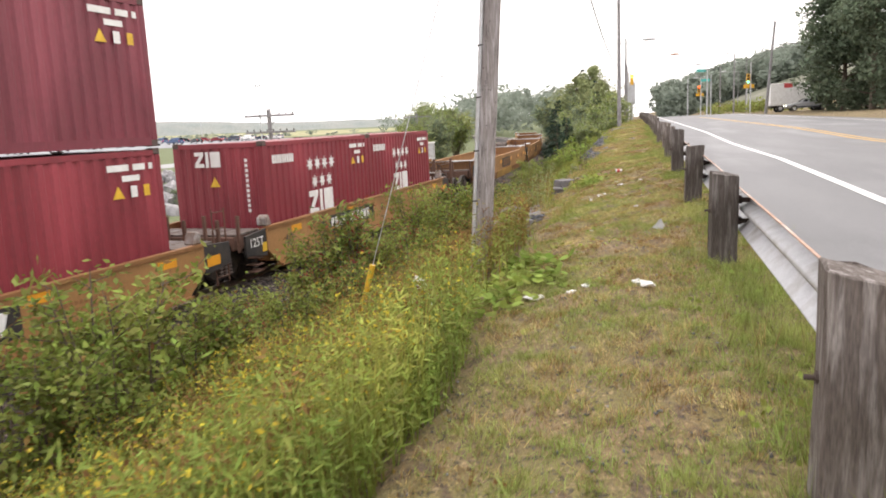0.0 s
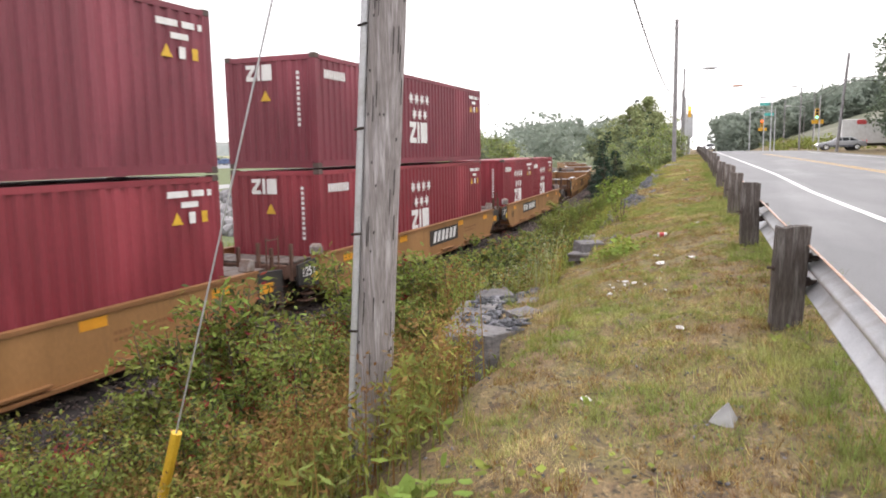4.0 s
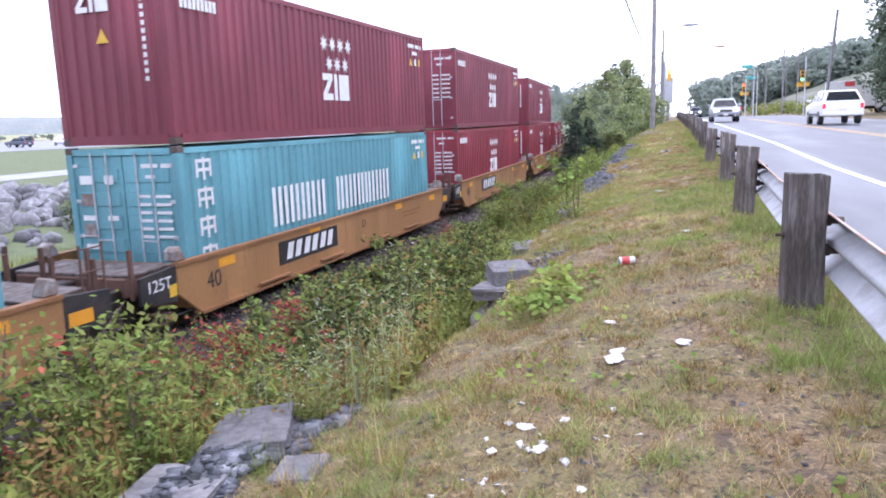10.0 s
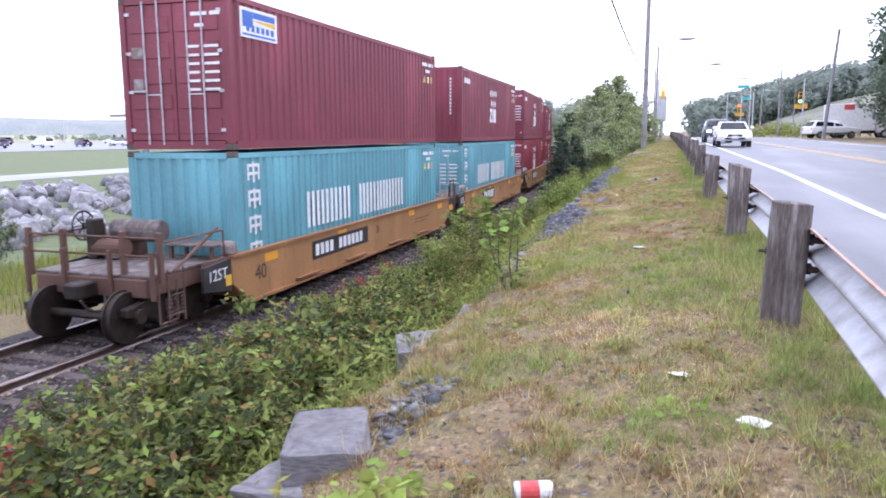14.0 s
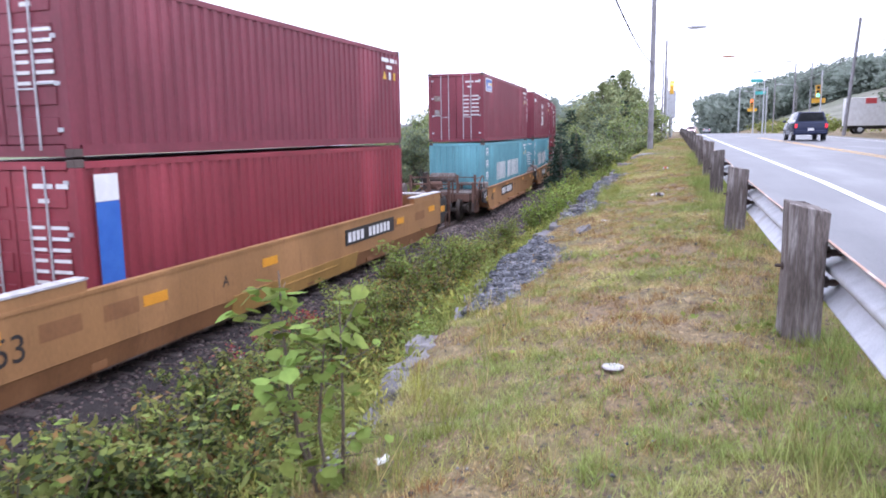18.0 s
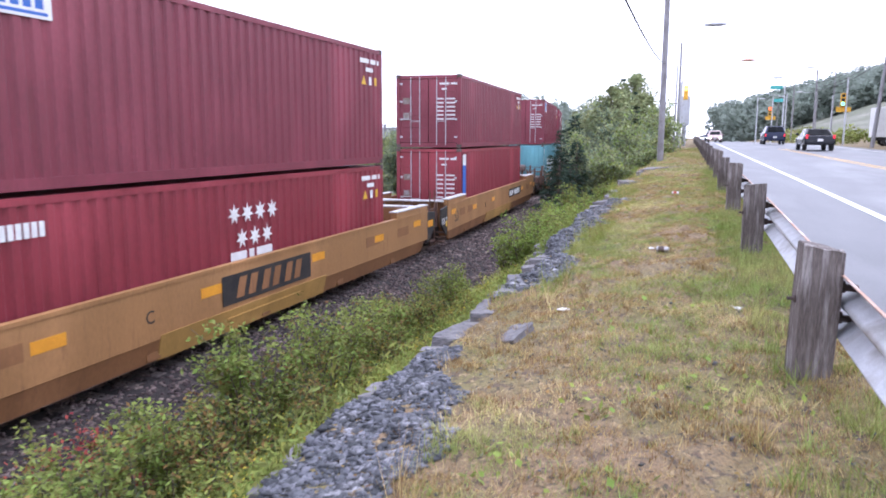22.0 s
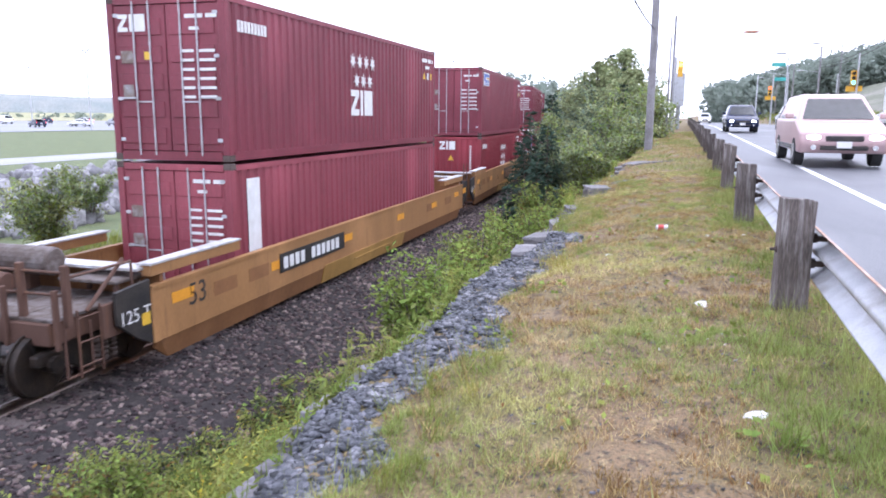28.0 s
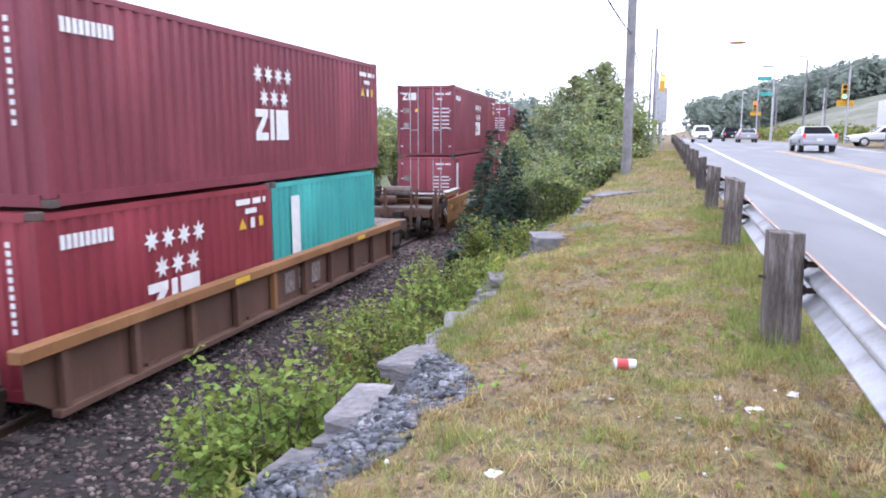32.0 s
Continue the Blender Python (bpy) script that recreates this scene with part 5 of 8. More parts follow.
    if not front_end:
        ladder(c, wide - 0.05, half + 0.62, 0.22, 1.75)
    part("end_reflector", boxes((wide + 0.01, wide + 0.016, half + 0.08, half + 0.5, 0.66, 0.8600000000000001)), M["reflector"], c, "amber reflector on the black panel")
    if not rear_end:
        for k in range(3):
            part("step", boxes((wide - 0.3, wide - 0.02, -half - 0.5 + 0.07 * k, -half - 0.14, 0.2 + 0.14 * k, 0.225 + 0.14 * k)), M["rust"], c, "steel step")
        part("step_plate", bm_prism(bmesh.new(), [(-half - 0.16, 0.2), (-half + 0.05, 0.2), (-half + 0.05, 0.66), (-half - 0.5, 0.66)], wide - 0.34, wide - 0.3), M["black"], c)
    return c


def well_53(label, number=False, front_end=False, rear_end=False, letter="C"):
    """One unit of an articulated car for 53-foot containers: 19.5 m from joint to joint."""
    c = thing("well_car", None, None, label, "rail car", group="well cars of the freight train")
    half, wide = 8.75, 1.47
    for sx in (1, -1):
        o = [(-half, 0.5), (half, 0.5), (half, 1.34), (-half, 1.34)]
        part("side_sill", soften(bm_prism(bmesh.new(), o, sx * wide - 0.03, sx * wide + 0.03), 0.012), M["tan"], c)
        low = bmesh.new()
        ends = [[low.verts.new((sx * (wide + du), y, z)) for du, z in ((0.028, 0.56), (-0.07, 0.17), (-0.11, 0.17), (-0.02, 0.56))] for y in (-half + 0.1, -half + 0.4, half - 0.4, half - 0.1)]
        for j in (0, 3):
            for v in ends[j][1:3]:
                v.co.z = 0.4
        for p, q in zip(ends, ends[1:]):
            for j in range(4):
                low.faces.new([p[j], p[(j + 1) % 4], q[(j + 1) % 4], q[j]])
        low.faces.new(ends[0][::-1]), low.faces.new(ends[-1])
        part("lower_plate", low, M["tan_dark"], c, "browned lower side plate, leaning inwards")
        belly = bmesh.new()
        ends = [[belly.verts.new((sx * (wide + du), y, z)) for du, z in ((0.046, 0.57), (-0.052, 0.16), (-0.068, 0.16), (0.03, 0.57))] for y in (-3.0, 2.3)]
        for j in range(4):
            belly.faces.new([ends[0][j], ends[0][(j + 1) % 4], ends[1][(j + 1) % 4], ends[1][j]])
        belly.faces.new(ends[0][::-1]), belly.faces.new(ends[1])
        part("belly_plate", belly, M["tan_clean"], c, "brighter yellow lower plate")
        part("weld_strip", boxes((sx * (wide + 0.012) - 0.012, sx * (wide + 0.012) + 0.012, -1.3, 1.2, 0.4, 0.425)), M["tan_clean"], c)
        for y in (-7.2, -6.1, 4.4, 6.4):
            part("sill_patch", boxes((sx * wide + sx * 0.0305 - 0.003, sx * wide + sx * 0.0305 + 0.003, y, y + 0.7 + 0.1 * (y > 0), 0.86, 1.1)), M["tan_dark"], c, "repainted browner patch")
        part("top_chord", boxes((sx * wide - 0.07, sx * wide + 0.045, -half, half, 1.32, 1.375) if sx > 0 else (sx * wide - 0.045, sx * wide + 0.07, -half, half, 1.32, 1.375)), M["tan"], c)
        for y, z in ((-8.3, 1.0), (-5.3, 0.9), (-2.0, 0.92), (1.7, 0.94), (4.9, 0.92), (7.6, 1.0)):
            part("reflector", boxes((sx * wide + sx * 0.031 - 0.004, sx * wide + sx * 0.031 + 0.004, y, y + 0.55, z, z + 0.17)), M["reflector"], c)
        for sy in (-1, 1):
            a, b = sorted((sy * (half - 2.4), sy * half))
            part("raised_coaming", soften(boxes((*sorted((sx * (wide - 0.14), sx * (wide + 0.032))), a, b, 1.36, 1.53)), 0.012), M["tan"], c)
            part("coaming_cap", boxes((*sorted((sx * (wide - 0.2), sx * (wide + 0.045))), a - 0.02, b + 0.02, 1.53, 1.56)), M["cap"], c, "worn pale walkway strip")
    for y in (-6.2, -3.1, 0, 3.1, 6.2):
        part("cross_member", boxes((-wide + 0.03, wide - 0.03, y - 0.15, y + 0.15, 0.2, 0.32)), M["tan_dark"], c)
    part("well_floor", boxes((-0.4, 0.4, -half + 0.5, half - 0.5, 0.21, 0.3)), M["tan_dark"], c)
    for sy in (-1, 1):
        a, b = sorted((sy * (half - 0.35), sy * (half - 0.27)))
        part("bulkhead", boxes((-wide + 0.03, wide - 0.03, a, b, 0.3, 1.44)), M["tan_dark"], c)
        part("walkway", boxes((-wide + 0.1, wide - 0.1, *sorted((sy * (half - 0.22), sy * (half + 0.14))), 1.46, 1.5)), M["cap"], c, "worn pale crosswise walkway")
        for sx in (1, -1):
            o = [(sy * half, 0.36), (sy * (half + 0.3), 0.5), (sy * (half + 0.72), 0.82), (sy * (half + 0.72), 1.28), (sy * half, 1.34)]
            part("end_panel", soften(bm_prism(bmesh.new(), o, sx * (wide - 0.02) - 0.03, sx * (wide - 0.02) + 0.03), 0.01), M["black"], c, "black end panel")
        end_deck(c, sy, half - 0.1, 9.35 if not (front_end if sy > 0 else rear_end) else 10.3, 1.38, platform=front_end if sy > 0 else rear_end)
    on_side(c, "125 T", 0.2, M["white"], wide + 0.012, -half - 0.68, 0.78, "white capacity lettering")
    py = (-5.0 if rear_end else 1.6) if number else -1.45
    part("number_plate", boxes((wide + 0.044, wide + 0.048, py, py + 3.05, 0.8 if number else 0.66, 1.18)), M["black"], c, "black number board")
    if number:
        for k in range(10):
            part("number_bar", boxes((wide + 0.048, wide + 0.052, py + 0.15 + 0.24 * k + (0.25 if k > 3 else 0), py + 0.32 + 0.24 * k + (0.25 if k > 3 else 0), 0.86, 1.1)), M["white"], c, "white character as a bar")
    else:
        for k in range(3):
            u = py + 0.4 + 0.8 * k
            for du in (0.0, 0.36):
                part("owner_mark", bm_prism(bmesh.new(), [(u + du, 0.74), (u + du + 0.22, 0.74), (u + du + 0.34, 1.1), (u + du + 0.12, 1.1)], wide + 0.048, wide + 0.052), M["tan_dark"], c, "faded brown slanted logo bar")
    on_side(c, "53", 0.36, M["black"], wide + 0.033, -half + 0.85, 0.72)
    on_side(c, letter, 0.2, M["black"], wide + 0.033, -3.3, 0.8)
    part("test_label", boxes((wide + 0.012, wide + 0.016, -half - 0.22, -half - 0.04, 0.68, 0.86)), M["yellow"], c)
    bogie(c, -9.75 if not rear_end else -9.3)
    if front_end:
        bogie(c, 9.3)
    if not front_end:
        ladder(c, wide - 0.05, half + 0.62, 0.22, 1.95)
    part("end_reflector", boxes((wide + 0.01, wide + 0.016, half + 0.08, half + 0.5, 0.86, 1.06)), M["reflector"], c, "amber reflector on the black panel")
    if not rear_end:
        for k in range(3):
            part("step", boxes((wide - 0.3, wide - 0.02, -half - 0.5 + 0.07 * k, -half - 0.14, 0.2 + 0.14 * k, 0.225 + 0.14 * k)), M["rust"], c, "steel step")
        part("step_plate", bm_prism(bmesh.new(), [(-half - 0.16, 0.2), (-half + 0.05, 0.2), (-half + 0.05, 0.66), (-half - 0.5, 0.66)], wide - 0.34, wide - 0.3), M["black"], c)
    return c


def well_ribbed(label):
    """An older well car with posts along its sides."""
    c = thing("well_car", None, None, label, "rail car", group="well cars of the freight train")
    half, wide = 6.9, 1.45
    for sx in (1, -1):
        part("side_plate", soften(bm_prism(bmesh.new(), [(-half, 0.5), (-half + 0.5, 0.18), (half - 0.5, 0.18), (half, 0.5), (half, 1.05), (-half, 1.05)], sx * (wide - 0.1) - 0.015, sx * (wide - 0.1) + 0.015), 0.006), M["rust"], c)
        part("top_chord", soften(boxes((sx * wide - 0.11, sx * wide + 0.11, -half - 0.2, half + 0.2, 1.02, 1.2)), 0.015), M["tan_dark"], c, "orange-brown top chord")
        part("bottom_chord", soften(boxes((sx * wide - 0.1, sx * wide + 0.06, -half + 0.4, half - 0.4, 0.13, 0.24)), 0.012), M["rust"], c)
        for k in range(10):
            y = -half + 0.55 + k * (2 * half - 1.1) / 9
            part("side_post", soften(boxes((sx * wide - 0.06, sx * wide + 0.06, y - 0.06, y + 0.06, 0.24, 1.03)), 0.012), M["tan_dark"] if k == 4 else M["rust"], c)
        for y in (-2.3, 3.6):
            part("reflector", boxes((sx * wide + sx * 0.111 - 0.004, sx * wide + sx * 0.111 + 0.004, y, y + 0.5, 1.06, 1.16)), M["yellow"], c)
    for k, y in enumerate((0.35, 1.0, 1.65)):
        part("owner_mark", boxes((wide - 0.084, wide - 0.08, y - 0.4, y + 0.05 - 0.3 * (k == 1), 0.4, 0.85)), M["deck"], c, "faded white logo block")
    for y in (-4.5, -1.5, 1.5, 4.5):
        part("cross_member", boxes((-wide + 0.03, wide - 0.03, y - 0.15, y + 0.15, 0.2, 0.3)), M["rust"], c)
    for sy in (-1, 1):
        end_deck(c, sy, half + 0.1, 8.9, 1.4, z=1.02, platform=False)
        bogie(c, sy * 8.0)
    return c


LW, LV, LX = 104.57, 19.46, -41.53


def add(ob, s, z):
    MOVERS.append((ob, s, z))


ORANGE = "faded orange-yellow articulated well car with weathered sides"
add(well_40(ORANGE + ", number board", True, front_end=True, letter="B"), LW, 0)
for k in (1, 2, 3):
    add(well_40(ORANGE + ", logo board", letter="ECD"[k - 1], board=-0.05 if k == 1 else -3.6), LW - 15.66 * k, 0)
add(well_40(ORANGE + ", number board", True, rear_end=True, letter="B"), LW - 15.66 * 4, 0)
for k in (0, 1, 2):
    add(well_53("long yellow well car with a bright belly plate", k != 1, k == 0, k == 2, "ACB"[k]), LV - 19.5 * k, 0)
for piece in MOVERS[-1][0].children:
    if piece.name.split(".")[0] in ("side_sill", "belly_plate", "lower_plate", "weld_strip", "sill_patch", "top_chord", "reflector", "number_plate", "number_bar"):
        piece.matrix_basis = pose(0, 0, -0.15)
add(well_ribbed("older brown ribbed well car with an orange top chord"), LX, 0)
for k in (1, 2, 3, 4):
    add(well_53("empty yellow well car far along the train", False, k == 1, False), LW + 1.9 + 19.5 * k, 0)

Z40, Z53, ZX = 0.45, 0.25, 0.19
RED = "dark red corrugated steel container"
add(container(RED + " with white stars and logo blocks", "crimson", 6.058, 2.591, "wall", "zim20"), LW - 3.05, Z40)
add(container(RED + " with white stars and logo blocks", "crimson", 6.058, 2.591, "wall", "zim20"), LW + 3.05, Z40)
for k, (low, up) in enumerate(((("crimson", 2.591, "wall", "zim"), ("maroon", 2.591, "wall", "zim")), (("crimson", 2.591, "doors", "zim"), ("maroon", 2.896, "doors", "zim")),
                               (("teal", 2.591, "doors", "teal"), ("maroon", 2.896, "wall", "zim")), (("teal", 2.591, "wall", "teal"), ("maroon", 2.896, "doors", "beacon")))):
    s = LW - 15.66 * (k + 1)
    name = {"crimson": RED + " with white stars and logo blocks", "teal": "blue-green corrugated steel container with white bars"}
    add(container(name[low[0]], low[0], 12.192, *low[1:]), s, Z40)
    add(container(RED + (" with a small sign board" if up[3] == "beacon" else " with white stars and logo blocks"), up[0], 12.192, *up[1:]), s, Z40 + low[1] + 0.03)
for k, (low, up) in enumerate(((("crimson", 2.896, "doors", "crown"), ("maroon", 2.591, "doors", "plain")), (("crimson", 2.591, "wall", "zim"), ("maroon", 2.896, "doors", "beacon")),
                               (("maroon_light", 2.591, "doors", "strip"), ("maroon", 2.896, "doors", "zim")))):
    s = LV - 19.5 * k
    words = {"crown": " with a blue upright sign", "plain": " with a paler patch", "zim": " with white stars and logo blocks", "beacon": " with a small sign board", "strip": " with a white upright sign"}
    add(container(RED + words[low[3]], low[0], 12.192, *low[1:]), s, Z53)
    add(container(RED + words[up[3]], up[0], 12.192, *up[1:]), s, Z53 + low[1] + 0.03)
add(container("sea green short steel container with a white upright sign", "seagreen", 6.058, 2.591, "wall", "concord"), LX + 2.8, ZX)
add(container("short dark red container with white stars", "crimson", 6.058, 2.591, "wall", "zim20"), LX - 3.3, ZX)
add(container(RED + " with white stars and logo blocks", "maroon", 12.192, 2.896, "wall", "zim"), LX, ZX + 2.621)

# ---------------- plants ----------------
def leaf_quads(at, size, r, droop=0.3, wide=0.5, toward=None):
    """Pointed leaves: for each place a diamond of its own size and lie."""
    n = len(at)
    a = r.uniform(0, 2 * np.pi, n)
    tilt = r.normal(-droop, 0.55, n)
    d = np.stack([np.cos(a) * np.cos(tilt), np.sin(a) * np.cos(tilt), np.sin(tilt)], 1)
    if toward is not None:
        d = d * 0.6 + toward
        d /= np.linalg.norm(d, axis=1, keepdims=True) + 1e-9
    side = np.cross(d, r.normal(0, 1, (n, 3)) * 0.5 + (0, 0, 1))
    side /= np.linalg.norm(side, axis=1, keepdims=True) + 1e-9
    s = (size * r.uniform(0.6, 1.3, n))[:, None]
    v = np.stack([at, at + d * s * 0.45 + side * s * wide * 0.5, at + d * s, at + d * s * 0.45 - side * s * wide * 0.5], 1)
    return v.reshape(-1, 3), np.arange(4 * n).reshape(-1, 4)


def leaf_hexes(at, size, r, droop=0.3, wide=0.8):
    """Broad leaves of six corners, folded a little along the middle."""
    n = len(at)
    a, tilt = r.uniform(0, 2 * np.pi, n), r.normal(-droop, 0.4, n)
    d = np.stack([np.cos(a) * np.cos(tilt), np.sin(a) * np.cos(tilt), np.sin(tilt)], 1)
    side = np.cross(d, r.normal(0, 1, (n, 3)) * 0.3 + (0, 0, 1))
    side /= np.linalg.norm(side, axis=1, keepdims=True) + 1e-9
    s = (size * r.uniform(0.55, 1.3, n))[:, None]
    v = np.stack([at, at + d * s * 0.16 + side * s * wide * 0.42, at + d * s * 0.55 + side * s * wide * 0.5, at + d * s, at + d * s * 0.55 - side * s * wide * 0.5, at + d * s * 0.16 - side * s * wide * 0.42], 1)
    return v.reshape(-1, 3), np.arange(6 * n).reshape(-1, 6)


def value_noise(x, y, cell, seed):
    """Smooth noise from 0 to 1 over the plan."""
    g = np.random.default_rng(seed).uniform(0, 1, (97, 97))
    u, v = np.asarray(x) / cell, np.asarray(y) / cell
    i, j = np.floor(u).astype(int), np.floor(v).astype(int)
    fu, fv = u - i, v - j
    fu, fv = fu * fu * (3 - 2 * fu), fv * fv * (3 - 2 * fv)
    def at(p, q):
        return g[p % 97, q % 97]
    return (at(i, j) * (1 - fu) + at(i + 1, j) * fu) * (1 - fv) + (at(i, j + 1) * (1 - fu) + at(i + 1, j + 1) * fu) * fv


def blades(x, y, z, h, w, r, lean=0.5):
    n = len(x)
    a = r.uniform(0, 2 * np.pi, n)
    b = a + np.pi / 2 + r.normal(0, 0.6, n)
    off = h * r.uniform(0.1, lean, n)
    base = np.stack([x, y, z], 1)
    tip = base + np.stack([np.cos(b) * off, np.sin(b) * off, h], 1)
    wv = np.stack([np.cos(a) * w, np.sin(a) * w, 0 * w], 1)
    v = np.stack([base - wv, base + wv, tip + wv * 0.12, tip - wv * 0.12], 1).reshape(-1, 3)
    return v, np.arange(4 * n).reshape(-1, 4)


def stuff(name, v, q, mat, label, category, mats=None):
    return tagged(new(name, quick_mesh(name, v, q, mat, mats)), label, category, kind="stuff")


def branchy(r, height, spread, stems, levels=2):
    """Stems and twigs as tubes, and the places where leaves grow."""
    bm = bmesh.new()
    tips = []
    for k in range(stems):
        a = r.uniform(0, 2 * math.pi)
        lean = r.uniform(0.15, 1.0) * spread
        p = Vector((0.06 * math.cos(a), 0.06 * math.sin(a), -0.15))
        top = Vector((lean * math.cos(a), lean * math.sin(a), height * r.uniform(0.65, 1.0)))
        mid = p.lerp(top, 0.5) + Vector((r.uniform(-1, 1), r.uniform(-1, 1), 0)) * height * 0.06
        rad = height * 0.011
        bm_tube(bm, p, mid, rad, rad * 0.7, sides=5, cap=False)
        bm_tube(bm, mid, top, rad * 0.7, rad * 0.25, sides=5, cap=False)
        for j in range(levels * 4):
            f = r.uniform(0.3, 1.0)
            o = p.lerp(mid, f * 2) if f < 0.5 else mid.lerp(top, f * 2 - 1)
            b = a + r.uniform(-2, 2)
            e = o + Vector((math.cos(b), math.sin(b), r.uniform(0.1, 0.9))) * height * r.uniform(0.1, 0.25)
            bm_tube(bm, o, e, rad * 0.3, rad * 0.12, sides=4, cap=False)
            tips.append((o, e))
        tips.append((mid, top))
    return bm, tips


SHRUBS = {}


def shrub_meshes(key, seed, height, spread, stems, leaf, count, mat, wide=0.55, red=(), broad=False):
    r, nr = random.Random(seed), np.random.default_rng(seed)
    bm, tips = branchy(r, height, spread, stems)
    stem = finish("stem", bm, M["bark"])
    i = nr.integers(0, len(tips), count)
    f = nr.uniform(0.1, 1.05, count)[:, None]
    o, e = np.array([t[0][:] for t in tips])[i], np.array([t[1][:] for t in tips])[i]
    at = o + (e - o) * f + nr.normal(0, height * 0.035, (count, 3))
    at = at[at[:, 2] > 0.05 * height]
    v, q = leaf_hexes(at, leaf, nr, 0.2, wide) if broad else leaf_quads(at, leaf, nr, 0.2, wide)
    mats, pick = np.zeros(len(q), int), nr.uniform(0, 1, len(q))
    for j, (_, share) in enumerate(red):
        mats[(pick < share) & (at[:, 2] > height * 0.3)] = j + 1
        pick = np.where(pick < share, 2, pick - share)
    SHRUBS.setdefault(key, []).append((stem, quick_mesh("leaves", v, q, [mat] + [m for m, _ in red], mats)))


for k in range(3):
    shrub_meshes("alder", 10 + k, 1.5, 0.5, 9, 0.068, 2900, M["leaf"], 0.5, ((M["leafbright"], 0.45), (M["leafrust"], 0.06)))
    shrub_meshes("sumac", 20 + k, 1.35, 0.55, 9, 0.075, 2900, M["leafbright"], 0.34, ((M["leafred"], 0.09), (M["leaf"], 0.32), (M["leafrust"], 0.14), (M["leafdark"], 0.12)))
    shrub_meshes("willow", 30 + k, 1.3, 0.5, 10, 0.055, 2600, M["leafbright"], 0.65)
    shrub_meshes("bramble", 40 + k, 1.05, 0.85, 15, 0.082, 3000, M["leafdark"], 0.55, ((M["leaf"], 0.44), (M["leafrust"], 0.09), (M["leafbright"], 0.14)))
    shrub_meshes("reddish", 50 + k, 0.9, 0.55, 11, 0.05, 2500, M["leaf"], 0.5, ((M["leafrust"], 0.34), (M["weed"], 0.22), (M["leafdark"], 0.2)))
    shrub_meshes("redplant", 55 + k, 1.0, 0.5, 9, 0.052, 1700, M["leafrust"], 0.5, ((M["leafred"], 0.6), (M["leafbright"], 0.2)))
    shrub_meshes("maple", 58 + k, 1.15, 0.42, 4, 0.1, 190, M["leafbright"], 0.8, (), True)
    shrub_meshes("roundbush", 60 + k, 4.2, 2.0, 12, 0.17, 7500, M["bushleaf"], 0.6, ((M["leafbright"], 0.3), (M["bushdark"], 0.15)))
    shrub_meshes("darkbush", 70 + k, 3.8, 1.7, 11, 0.17, 6500, M["bushdark"], 0.6, ((M["bushleaf"], 0.4),))
NAMES = {"alder": ("shrub", "green leafy shrub with thin stems on the bank"), "sumac": ("shrub", "green shrub with reddening leaves on the bank"), "willow": ("sapling", "bright green young birch sapling by the ballast"),
         "bramble": ("bramble", "low spreading green bramble on the bank"), "reddish": ("shrub", "low green shrub turning rust-brown on the bank"), "roundbush": ("bush", "large rounded green bush beside the track"),
         "redplant": ("shrub", "small shrub with crimson flower spikes on the bank"), "maple": ("sapling", "thin maple sapling with broad bright leaves"), "darkbush": ("bush", "large dark green bush beside the track")}
COUNT = {}


def plant(key, x, y, scale=1.0, z=None, squash=1.0):
    k = COUNT[key] = COUNT.get(key, 0) + 1
    stem, leaves = SHRUBS[key][k % len(SHRUBS[key])]
    name, label = NAMES[key]
    ob = thing(name, None, None, label, name, at=pose(x, y, float(land_rough(x, y)) - 0.03 if z is None else z, 0, 0, (k * 77) % 360) @ Matrix.Diagonal((scale, scale, scale * squash, 1)), group=name + "s along the railway")
    part("stem", stem, None, ob)
    part("leaves", leaves, None, ob)
    return ob


